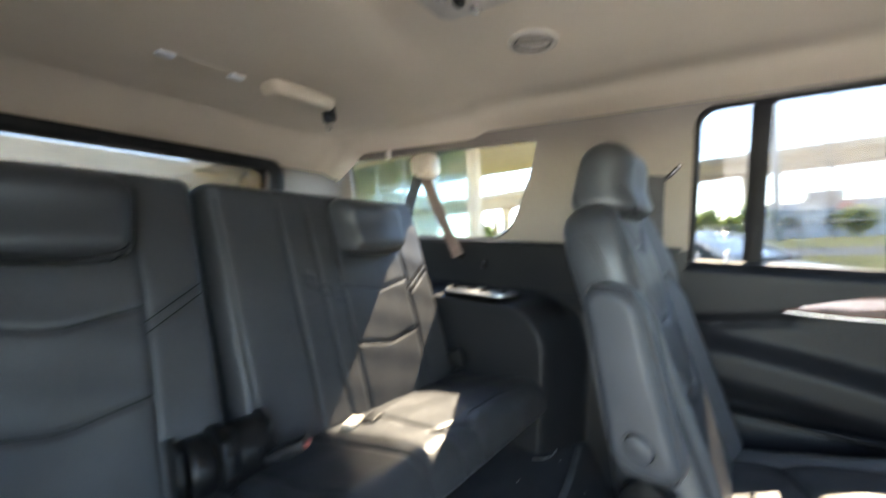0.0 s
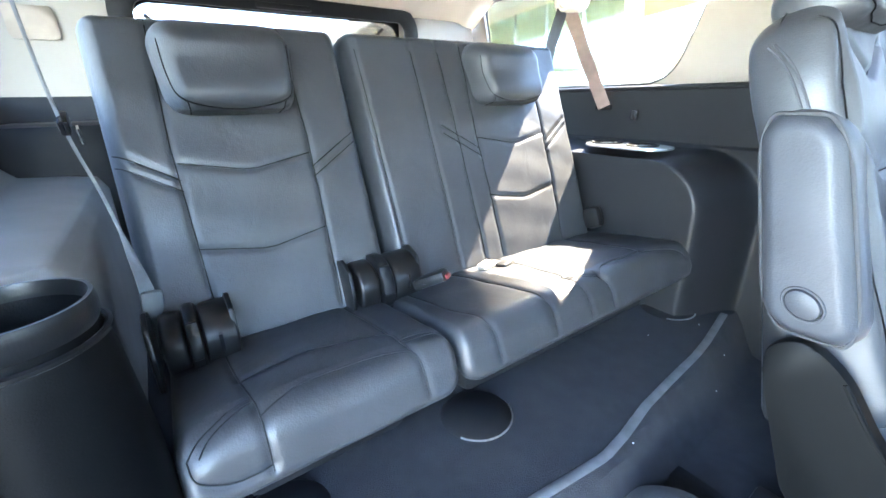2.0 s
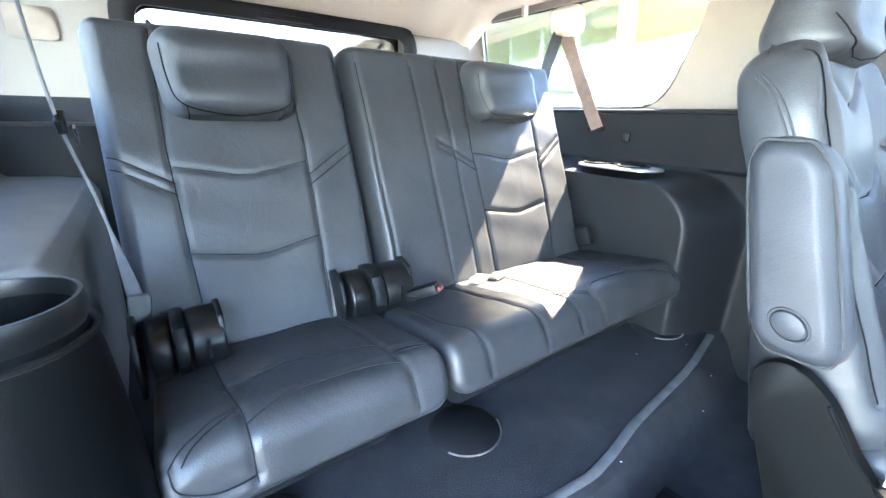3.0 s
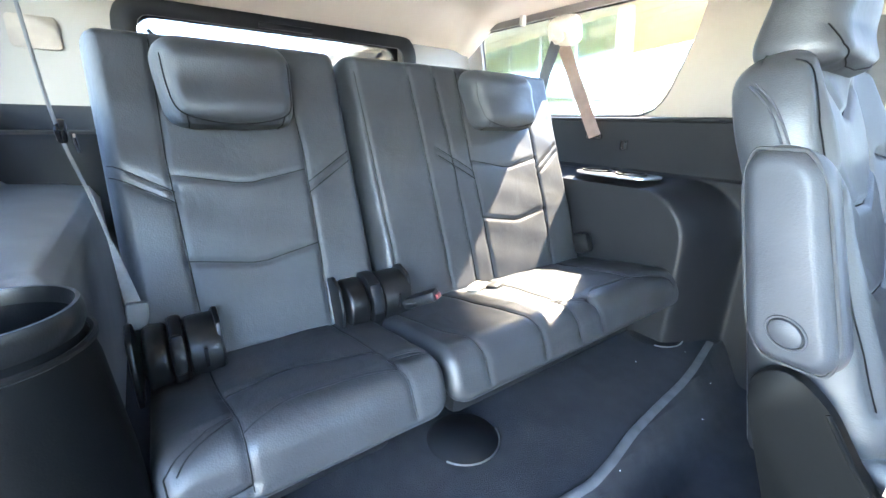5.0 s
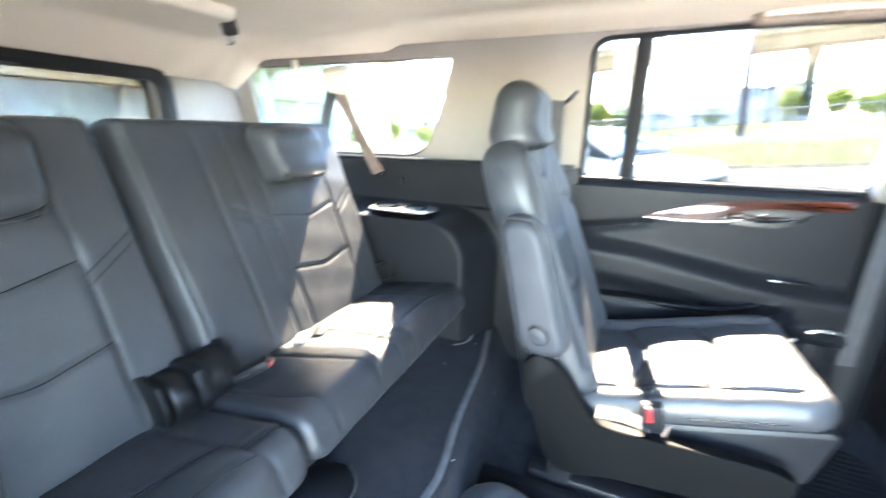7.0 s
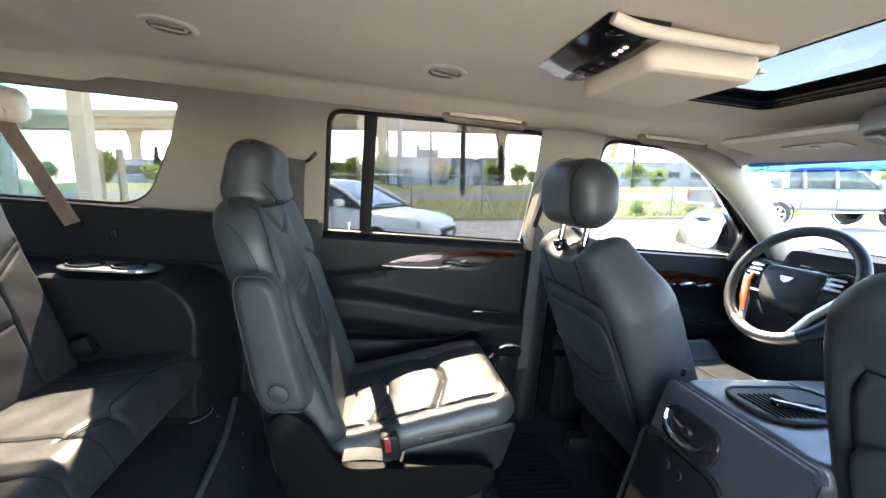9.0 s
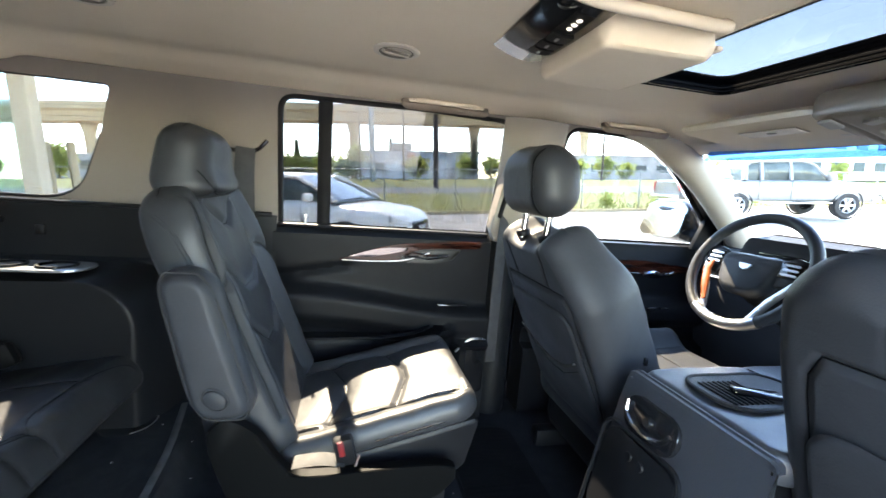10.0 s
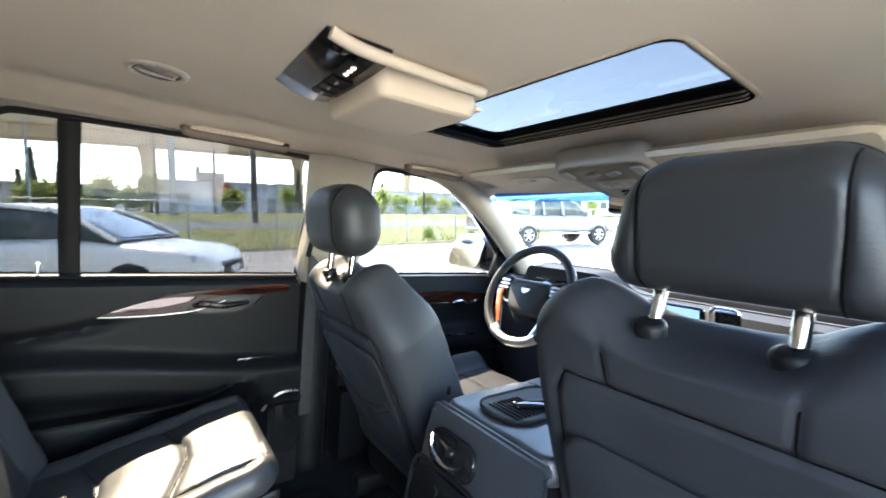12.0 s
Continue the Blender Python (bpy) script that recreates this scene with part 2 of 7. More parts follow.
def part(name, bm, mat, parent, label="", smooth=True, sharp=40):
    """One mesh under a thing or a part; the bmesh is in car or ground coordinates."""
    root, offset = parent, Vector((0, 0, 0))
    while root is not None:
        if "base" in root:
            offset = Vector(root["base"])
        root = root.parent
    bmesh.ops.translate(bm, vec=-offset, verts=bm.verts)
    ob = new(name, finish(bm, name, mat, smooth, sharp))
    ob.parent = parent
    if label:
        ob["label"] = label
    lines = [line for line in SEWN if len(line) > 2]
    SEWN.clear()
    if lines and parent.parent is None:
        for line in lines:
            part("seam", tube(line, 0.0009, 6), SEAM_GREY if name == "cushion" else SEAM, ob)
    return ob


def setting(name, bm, mat, label, category, inside=True, smooth=True, sharp=40, kind="structure"):
    ob = new(name, finish(bm, name, mat, smooth, sharp))
    if inside:
        ob.matrix_world = CAR
    return tagged(ob, label, category, "", kind)


def box(centre, size, bevel=0.0, m=None, bm=None, segments=2):
    out = bm or bmesh.new()
    made = bmesh.ops.create_cube(out, size=1.0)["verts"]
    for v in made:
        v.co = Vector((v.co.x * size[0], v.co.y * size[1], v.co.z * size[2]))
    if bevel:
        edges = list({e for v in made for e in v.link_edges})
        made = bmesh.ops.bevel(out, geom=edges, offset=bevel, segments=segments, profile=0.5, affect="EDGES")["verts"] if bm is None else made
        if bm is None:
            made = list(out.verts)
    move = Matrix.Translation(centre) @ (m or Matrix())
    for v in made:
        v.co = move @ v.co
    return out


def grid(fn, nu, nv, closed_u=False, bm=None):
    out = bm or bmesh.new()
    rows = [[out.verts.new(fn(i / nu, j / nv)) for i in range(nu if closed_u else nu + 1)] for j in range(nv + 1)]
    for j in range(nv):
        for i in range(nu):
            k = (i + 1) % nu if closed_u else i + 1
            out.faces.new((rows[j][i], rows[j][k], rows[j + 1][k], rows[j + 1][i]))
    return out


def tube(points, r, n=10, bm=None, closed=False, flat=1.0, up=None):
    """A tube along points; flat squeezes it along its second axis."""
    out = bm or bmesh.new()
    pts = [Vector(p) for p in points]
    rings, side = [], None
    for i, p in enumerate(pts):
        a = pts[i - 1] if (i or closed) else p
        b = pts[(i + 1) % len(pts)] if (i + 1 < len(pts) or closed) else p
        way = (b - a).normalized()
        ref = Vector(up) if up else (side if side is not None else (Vector((0, 0, 1)) if abs(way.z) < 0.9 else Vector((1, 0, 0))))
        side = (ref - way * ref.dot(way)).normalized()
        other = way.cross(side)
        rad = r[i] if isinstance(r, (list, tuple)) else r
        rings.append([out.verts.new(p + side * (math.cos(2 * math.pi * k / n) * rad * flat) + other * (math.sin(2 * math.pi * k / n) * rad)) for k in range(n)])
    count = len(rings)
    for i in range(count if closed else count - 1):
        for k in range(n):
            out.faces.new((rings[i][k], rings[i][(k + 1) % n], rings[(i + 1) % count][(k + 1) % n], rings[(i + 1) % count][k]))
    if not closed:
        out.faces.new(rings[0][::-1])
        out.faces.new(rings[-1])
    return out


def curve(points, steps=8, closed=False):
    """A Catmull-Rom line through points."""
    p = [Vector(q) for q in points]
    n, out = len(p), []
    for i in range(n if closed else n - 1):
        a, b, c, d = (p[(i + k) % n] if closed else p[min(max(i + k, 0), n - 1)] for k in (-1, 0, 1, 2))
        for s in range(steps):
            t = s / steps
            out.append(0.5 * (2 * b + (c - a) * t + (2 * a - 5 * b + 4 * c - d) * t * t + (3 * b - a - 3 * c + d) * t ** 3))
    return out if closed else out + [p[-1]]


def lathe(profile, centre=(0, 0, 0), m=None, n=28, bm=None):
    out = bm or bmesh.new()
    move = Matrix.Translation(centre) @ (m or Matrix())
    rings = [[out.verts.new(move @ Vector((max(r, 1e-4) * math.cos(2 * math.pi * k / n), max(r, 1e-4) * math.sin(2 * math.pi * k / n), z))) for k in range(n)] for r, z in profile]
    for a, b in zip(rings, rings[1:]):
        for k in range(n):
            out.faces.new((a[k], a[(k + 1) % n], b[(k + 1) % n], b[k]))
    return out


def prism(outline, depth, m, bm=None, bevel=0.0):
    """A plate: the outline in x and y, thick along z, set by m."""
    out = bm or bmesh.new()
    low = [out.verts.new(m @ Vector((x, y, 0))) for x, y in outline]
    high = [out.verts.new(m @ Vector((x, y, depth))) for x, y in outline]
    out.faces.new(low[::-1])
    out.faces.new(high)
    n = len(outline)
    for i in range(n):
        out.faces.new((low[i], low[(i + 1) % n], high[(i + 1) % n], high[i]))
    if bevel:
        bmesh.ops.bevel(out, geom=list(out.edges), offset=bevel, segments=2, profile=0.5, affect="EDGES")
    return out


def rounded(x0, y0, x1, y1, r, n=6):
    out = []
    for cx, cy, a in ((x1 - r, y1 - r, 0), (x0 + r, y1 - r, 90), (x0 + r, y0 + r, 180), (x1 - r, y0 + r, 270)):
        out += [(cx + r * math.cos(radians(a + 90 * k / n)), cy + r * math.sin(radians(a + 90 * k / n))) for k in range(n + 1)]
    return out


def axes(origin, u, v):
    u, v = Vector(u).normalized(), Vector(v).normalized()
    w = u.cross(v)
    m = Matrix((u, v, w)).transposed().to_4x4()
    m.translation = origin
    return m


def near_line(U, V, line):
    best = np.full(U.shape, 9.0)
    for (x0, y0), (x1, y1) in zip(line, line[1:]):
        dx, dy = x1 - x0, y1 - y0
        t = np.clip(((U - x0) * dx + (V - y0) * dy) / (dx * dx + dy * dy + 1e-12), 0, 1)
        best = np.minimum(best, np.hypot(U - x0 - t * dx, V - y0 - t * dy))
    return best


def pad(m, width, height, thick, seams=(), back_seams=(), edge=0.035, corner=0.05, nu=60, nv=70, crown=0.012, shape=None,
        bulge=None, groove=0.0032, groove_width=0.0055, back=1.0, wrinkle=0.0015, side=None, dip=0.0, stitched=True, back_bulge=None, fold=None):
    """A stuffed cushion: a rounded plate in its own u, v with rounded edges, sewn seams pressed in, and a soft crown."""
    s, t = np.linspace(-1, 1, nu + 1), np.linspace(-1, 1, nv + 1)
    s, t = 0.72 * s + 0.28 * np.sin(s * np.pi / 2), 0.72 * t + 0.28 * np.sin(t * np.pi / 2)
    S, T = np.meshgrid(s, t)
    V = T * height / 2
    inset = np.maximum(np.abs(V) - (height / 2 - corner), 0)
    half = width / 2 - corner + np.sqrt(np.maximum(corner ** 2 - inset ** 2, 0))
    lean, full = np.zeros_like(V), np.full_like(V, width / 2)
    if shape:
        scale, lean = shape(T)
        half, full = half * scale, full * scale
    U = S * half + lean
    if dip:
        V = V - dip * np.exp(-(U / 0.105) ** 4) * np.clip((T - 0.6) / 0.4, 0, 1) ** 2
    du, dv = full - np.abs(S) * half, (1 - np.abs(T)) * height / 2
    e = np.where((du < corner) & (dv < corner), corner - np.hypot(corner - du, corner - dv), np.minimum(du, dv))
    f = np.sqrt(np.maximum(1 - (1 - np.clip(e / edge, 0, 1)) ** 2, 0))
    W = thick / 2 * f + crown * (1 - S ** 2) * (1 - T ** 2)
    B = -thick / 2 * f * back
    if side is not None:
        W = W + side(S, T) * f
    if bulge:
        W = W + bulge(U, V) * f
    if back_bulge:
        B = B - back_bulge(U, V) * f
    for line in seams:
        W = W - groove * np.exp(-(near_line(U, V, line) / groove_width) ** 2) * f
    for line in back_seams:
        B = B + groove * np.exp(-(near_line(U, V, line) / groove_width) ** 2) * f
    seed = float(width * 31 + height * 17)
    W = W + wrinkle * f * (np.sin(U * 37 + V * 21 + seed) * np.sin(V * 43 - U * 17 + seed))
    SEWN.clear()

    def bent(u, v, w):
        """The front part of a cushion rolled down over its edge."""
        if not fold or v <= fold[0]:
            return m @ Vector((u, v, w))
        v0, r, most = fold
        a = min((v - v0) / r, most)
        rest = v - v0 - a * r
        return m @ Vector((u, v0 + (r + w) * math.sin(a) + rest * math.cos(a), (r + w) * math.cos(a) - r - rest * math.sin(a)))

    if stitched:
        for lines, sign in ((seams, 1), (back_seams, -1)):
            for line in lines:
                k = np.linspace(0, len(line) - 1, 12 * (len(line) - 1) + 1)
                u, v = np.interp(k, range(len(line)), [p[0] for p in line]), np.interp(k, range(len(line)), [p[1] for p in line])
                row = []
                for a, b in zip(u, v):
                    jj = np.clip(np.searchsorted(V[:, nu // 2], b), 1, nv)
                    tv = (b - V[jj - 1, nu // 2]) / (V[jj, nu // 2] - V[jj - 1, nu // 2])
                    ur = U[jj - 1] * (1 - tv) + U[jj] * tv
                    hr = (W if sign > 0 else B)[jj - 1] * (1 - tv) + (W if sign > 0 else B)[jj] * tv
                    if ur[1] < a < ur[-2] and 0 < tv < 1:
                        row.append(bent(a, b, float(np.interp(a, ur, hr)) + sign * 0.0012))
                SEWN.append(row)
    bm = bmesh.new()
    front, rear = {}, {}
    for j in range(nv + 1):
        for i in range(nu + 1):
            front[i, j] = bm.verts.new(bent(U[j, i], V[j, i], W[j, i]))
            rim = i in (0, nu) or j in (0, nv)
            rear[i, j] = front[i, j] if rim else bm.verts.new(bent(U[j, i], V[j, i], B[j, i]))
    for j in range(nv):
        for i in range(nu):
            q = ((i, j), (i + 1, j), (i + 1, j + 1), (i, j + 1))
            bm.faces.new([front[k] for k in q])
            r = [rear[k] for k in q[::-1]]
            if len(set(r)) == 4:
                try:
                    bm.faces.new(r)
                except ValueError:
                    pass
    return bm


# ---- the car's shell ----
def wall_y(z):
    return 0.82 - 0.25 * (z - 1.24)


def soft_loop(points, steps=6):
    """A closed outline with its corners (x, z, radius) rounded."""
    out, n = [], len(points)
    for i, (x, z, r) in enumerate(points):
        p = Vector((x, z))
        a, b = Vector(points[i - 1][:2]), Vector(points[(i + 1) % n][:2])
        p0, p1 = p + (a - p).normalized() * r, p + (b - p).normalized() * r
        for k in range(steps + 1):
            t = k / steps
            q = p0 * (1 - t) ** 2 + 2 * p * t * (1 - t) + p1 * t * t
            out.append((q.x, q.y))
    return out


QUARTER = soft_loop([(-1.54, 1.282, 0.03), (-0.775, 1.284, 0.09), (-0.69, 1.47, 0.05), (-0.648, 1.603, 0.022), (-1.53, 1.605, 0.05)])
REAR_PANE = soft_loop([(-0.232, 1.236, 0.01), (0.468, 1.236, 0.02), (0.478, 1.50, 0.04), (0.488, 1.63, 0.05), (0.2, 1.637, 0.1), (-0.225, 1.628, 0.045)])
FRONT_PANE = soft_loop([(0.665, 1.236, 0.02), (1.40, 1.236, 0.02), (1.39, 1.33, 0.05), (1.16, 1.53, 0.08), (0.97, 1.632, 0.1), (0.69, 1.635, 0.05)])
REAR_OPENING = soft_loop([(-0.24, 1.235, 0.004), (0.49, 1.235, 0.004), (0.49, 1.635, 0.06), (-0.23, 1.632, 0.06)])


def side_sheet(sign, holes):
    """The upper side of the car in the tilted plane of its windows, with its openings cut out."""
    bm = bmesh.new()
    outer = [(-1.66, 1.225), (1.66, 1.225), (1.60, 1.30), (1.20, 1.60), (1.02, 1.668), (-1.50, 1.668), (-1.60, 1.60), (-1.66, 1.40)]
    for loop in [outer] + holes:
        vs = [bm.verts.new((x, sign * wall_y(z), z)) for x, z in loop]
        for i in range(len(vs)):
            bm.edges.new((vs[i - 1], vs[i]))
    bmesh.ops.triangle_fill(bm, use_beauty=True, use_dissolve=False, edges=list(bm.edges))
    inner = list(bm.faces)
    made = bmesh.ops.extrude_face_region(bm, geom=inner)["geom"]
    for v in made:
        if isinstance(v, bmesh.types.BMVert):
            v.co.y += sign * 0.022
    return bm


setting("wall_left", side_sheet(1, [QUARTER, REAR_PANE, FRONT_PANE]), PILLAR_SHADED, "pale beige trim of the car's side pillars above the belt line", "car interior wall", smooth=False)
setting("wall_right", side_sheet(-1, [QUARTER, REAR_OPENING, FRONT_PANE]), PILLAR_SHADED, "pale beige trim of the car's other side pillars", "car interior wall", smooth=False)


def pane(name, outline, sign, inset, label, mat=GLASS):
    bm = bmesh.new()
    for side in (0.0, 0.004):
        vs = [bm.verts.new((x, sign * (wall_y(z) + inset + side), z)) for x, z in outline]
        bm.faces.new(vs)
    ob = setting(name, bm, mat, label, "car window", smooth=False)
    ob.visible_shadow = False
    return ob


def seal(outline, sign, r, inset, bm=None):
    return tube([(x, sign * (wall_y(z) + inset), z) for x, z in outline], r, 8, closed=True, bm=bm, up=(0, 1, 0))


window_1 = pane("window_1", QUARTER, 1, 0.02, "fixed rear quarter window of tinted glass", QUARTER_GLASS)
part("window_seal", seal(QUARTER, 1, 0.004, 0.016), RUBBER, window_1)
low_edge = [q for q in QUARTER if q[1] < 1.48 and q[0] > -1.52 or q[1] < 1.30]
part("gasket", tube([(x, wall_y(z) + 0.006, z + 0.003) for x, z in low_edge], 0.0055, 8, up=(0, 1, 0)), RUBBER, window_1, "black gasket along the lower edge")
window_2 = pane("window_2", REAR_PANE, 1, 0.03, "rear door window of tinted glass with a divider bar", PRIVACY)
part("window_seal", seal(REAR_PANE, 1, 0.009, 0.006), RUBBER, window_2)
dv = bmesh.new()
grid(lambda u, v: Vector((-0.1 + (u - 0.5) * 0.040, wall_y(1.235 + v * 0.4) + 0.012 - 0.006 * math.sin(u * math.pi), 1.235 + v * 0.4)), 4, 10, bm=dv)
grid(lambda u, v: Vector((-0.1 + (0.5 - u) * 0.040, wall_y(1.235 + v * 0.4) + 0.035, 1.235 + v * 0.4)), 4, 10, bm=dv)
part("divider_bar", dv, RUBBER, window_2)
window_3 = pane("window_3", FRONT_PANE, 1, 0.03, "front door window of clear glass")
part("window_seal", seal(FRONT_PANE, 1, 0.009, 0.006), RUBBER, window_3)
window_4 = pane("window_4", QUARTER, -1, 0.02, "fixed quarter window on the doorway's side", PRIVACY)
part("window_seal", seal(QUARTER, -1, 0.004, 0.016), RUBBER, window_4)
window_5 = pane("window_5", FRONT_PANE, -1, 0.03, "front passenger window of clear glass")
part("window_seal", seal(FRONT_PANE, -1, 0.009, 0.006), RUBBER, window_5)

# Ceiling with the sunroof's opening.
SR = (0.528, 0.812, -0.335, 0.260)


def roof_z(x, y):
    z = 1.664 - 0.012 * smooth_step(0.55, 0.74, abs(y)) - 0.008 * (y / 0.74) ** 2
    z -= 0.115 * smooth_step(-1.40, -1.66, x) if x < -1.40 else 0
    z -= 0.055 * smooth_step(0.9, 1.25, x)
    z += 0.010 * smooth_step(0.45, 0.55, abs(y)) * smooth_step(0.62, 0.55, abs(y))
    ridge = float(np.interp(abs(y), (0, 0.11, 0.29, 0.40, 0.49, 0.63, 0.74), (-0.63, -0.667, -0.695, -0.70, -0.73, -0.785, -0.85)))
    z -= 0.009 * smooth_step(ridge + 0.014, ridge - 0.022, x)
    soffit = 0.43 + 0.30 * max(0.0, -0.80 - x)
    z -= 0.010 * smooth_step(soffit - 0.012, soffit + 0.03, abs(y)) * smooth_step(ridge, ridge - 0.06, x)
    return z


def roof(top, hole):
    bm = bmesh.new()
    xs = sorted(set([-1.66 + k * 0.02 for k in range(145)] + [hole[0], hole[1]]))
    ys = sorted(set([-0.74 + k * 0.0185 for k in range(81)] + [hole[2], hole[3]]))
    xs = [x for x in xs if x in hole or min(abs(x - hole[0]), abs(x - hole[1])) > 0.008]
    ys = [y for y in ys if y in hole or min(abs(y - hole[2]), abs(y - hole[3])) > 0.008]
    v = {(x, y): bm.verts.new((x, y, roof_z(x, y) + top)) for x in xs for y in ys}
    for x0, x1 in zip(xs, xs[1:]):
        for y0, y1 in zip(ys, ys[1:]):
            if not (hole[0] - 1e-6 <= x0 and x1 <= hole[1] + 1e-6 and hole[2] - 1e-6 <= y0 and y1 <= hole[3] + 1e-6):
                bm.faces.new((v[x0, y0], v[x1, y0], v[x1, y1], v[x0, y1]))
    return bm


setting("ceiling", roof(0.0, SR), HEADLINER, "beige cloth headliner of the car", "car ceiling")
setting("roof", roof(0.040, (SR[0] - 0.01, SR[1] + 0.01, SR[2] - 0.01, SR[3] + 0.01)), CAR_PAINT, "black painted car roof", "car roof")
rim = bmesh.new()
loop = rounded(SR[0], SR[2], SR[1], SR[3], 0.03)
for (x0, y0), (x1, y1) in zip(loop, loop[1:] + loop[:1]):
    q = [rim.verts.new(p) for p in ((x0, y0, roof_z(x0, y0) - 0.002), (x1, y1, roof_z(x1, y1) - 0.002), (x1, y1, 1.704), (x0, y0, 1.704))]
    rim.faces.new(q)
sunroof = thing("sunroof", (0.69, 0, 1.66), "sunroof with open shade in the beige headliner", "sunroof")
part("frame", rim, SEAM, sunroof, "black sunroof frame", smooth=False)
part("trim_ring", tube([(x, y, roof_z(x, y) + 0.004) for x, y in rounded(SR[0] - 0.006, SR[2] - 0.006, SR[1] + 0.006, SR[3] + 0.006, 0.034)], 0.007, 10, closed=True, flat=0.7, up=(0, 0, 1)), HEADLINER, sunroof, "soft beige lip round the opening")
for k in range(2):
    part("track", tube([(x, y, 1.668 + 0.008 * k) for x, y in rounded(SR[0] + 0.004, SR[2] + 0.004, SR[1] - 0.004, SR[3] - 0.004, 0.028)], 0.0035, 6, closed=True), SEAM, sunroof)
gl = part("pane", box(((SR[0] + SR[1]) / 2, (SR[2] + SR[3]) / 2, 1.681), (SR[1] - SR[0], SR[3] - SR[2], 0.005)), ROOF_GLASS, sunroof, "bluish glass pane", smooth=False)
gl.visible_shadow = False

# Floor: the rear part is a step higher, with a pale edge strip along the step.
def step_edge(y):
    return float(np.interp(y, (-0.6, -0.11, 0.04, 0.107, 0.206, 0.318, 0.448, 0.525, 0.72), (-0.40, -0.392, -0.378, -0.386, -0.404, -0.415, -0.426, -0.437, -0.475)))


def floor_z(x, y):
    return 0.585 + 0.115 * smooth_step(step_edge(y) + 0.085, step_edge(y) + 0.008, x) + 0.03 * smooth_step(0.14, 0.08, abs(y)) * smooth_step(0.30, 0.5, x)


setting("floor", grid(lambda u, v: Vector((-1.68 + u * 3.4, -0.86 + v * 1.72, floor_z(-1.68 + u * 3.4, -0.86 + v * 1.72) + 0.003 * math.sin(u * 91) * math.sin(v * 57))), 170, 44), CARPET, "charcoal carpet of the car floor with specks of lint", "car floor")
setting("underbody", box((0, 0, 0.50), (3.36, 1.7, 0.08), 0.01), PLASTIC, "black car underbody", "car underbody")
edge = bmesh.new()
tube([(step_edge(y), y, 0.703) for y in np.linspace(-0.62, 0.70, 70)], 0.0085, 8, flat=0.25, up=(0, 0, 1), bm=edge)
tagged(setting("trim", edge, material("grey_edging", (0.055, 0.058, 0.062), 0.7, scale=30), "grey edging strip along the carpet step", "carpet trim"))
rnd = random.Random(5)
lint = bmesh.new()
for k in range(26):
    x, y = rnd.uniform(-0.7, 0.35), rnd.uniform(-0.4, 0.65)
    box((x, y, floor_z(x, y) + 0.005), (0.002, 0.0014, 0.001), bm=lint, m=pose(0, 0, 0, 0, 0, rnd.uniform(0, 90)))
setting("lint", lint, SIGN_WHITE, "white specks of lint on the dark carpet", "lint", smooth=False, kind="stuff")


# Lower side panels.
def quarter_panel_right(u, v):
    """Doorway side: dark ledge, upright wall, a flat shelf and the wheel box below."""
    x = -1.66 + u * 1.425
    edge_in = 0.185 * smooth_step(-0.622, -0.70, x)
    pts = [(0.775, 1.275), (0.772, 1.240), (0.756, 1.226), (0.752, 1.135), (0.742 - edge_in * 0.10, 1.108), (0.750 - edge_in * 0.62, 1.102), (0.752 - edge_in * 0.90, 1.094), (0.755 - edge_in, 1.065), (0.76 - edge_in, 0.80), (0.765 - edge_in, 0.58)]
    k = v * (len(pts) - 1)
    i = min(int(k), len(pts) - 2)
    y, z = (pts[i][n] * (1 - k + i) + pts[i + 1][n] * (k - i) for n in (0, 1))
    return Vector((x, -y, z - 0.06 * smooth_step(-0.66, -0.50, x) * smooth_step(1.0, 1.12, z) * (z < 1.13)))


BOX_X = np.concatenate([np.linspace(-1.66, -0.72, 30), np.linspace(-0.71, -0.42, 60), np.linspace(-0.40, -0.235, 8)])
BOX_Z = np.concatenate([np.linspace(1.275, 1.135, 8), np.linspace(1.1325, 1.085, 26), np.linspace(1.08, 0.90, 36), np.linspace(0.88, 0.58, 12)])


def quarter_panel_left(u, v):
    """Beside the third row: a wheel box with a shelf on top and a broadly rounded front corner."""
    x, z = float(BOX_X[round(u * (len(BOX_X) - 1))]), float(BOX_Z[round(v * (len(BOX_Z) - 1))])
    wall = 0.750 + 0.012 * smooth_step(1.122, 1.130, z) + 0.09 * max(z - 1.13, 0)
    qx, qz = x + 0.525 + 0.135, z - 1.108 + 0.135
    d = math.hypot(max(qx, 0), max(qz, 0)) + min(max(qx, qz), 0) - 0.135
    ahead = max(qx, 0) / (math.hypot(max(qx, 0), max(qz, 0)) + 1e-9)
    wide = 0.014 + 0.050 * ahead ** 1.5
    return Vector((x, wall - (wall - 0.575) * smooth_step(wide, -0.008 - 0.014 * ahead, d), z))


setting("trim_left", grid(quarter_panel_left, len(BOX_X) - 1, len(BOX_Z) - 1), PLASTIC, "black grained plastic panel with a shelf beside the third row", "car side panel", sharp=60)
setting("trim_right", grid(quarter_panel_right, 90, 63), TRIM_LIT, "smooth plastic panel with a shelf, doorway side, lightened to look lit", "car side panel", sharp=60)
for sign in (1, -1):
    setting("trim", tube([(x, sign * 0.774, 1.277) for x in np.linspace(-1.64, -0.25, 30)], 0.007, 6), PLASTIC, "raised black edge of the side panel", "car side panel")
setting("trim", box((-1.08, -0.766, 1.256), (1.16, 0.016, 0.042), 0.004), BLACK_SHADED, "black ledge under the window, doorway side", "car side panel")
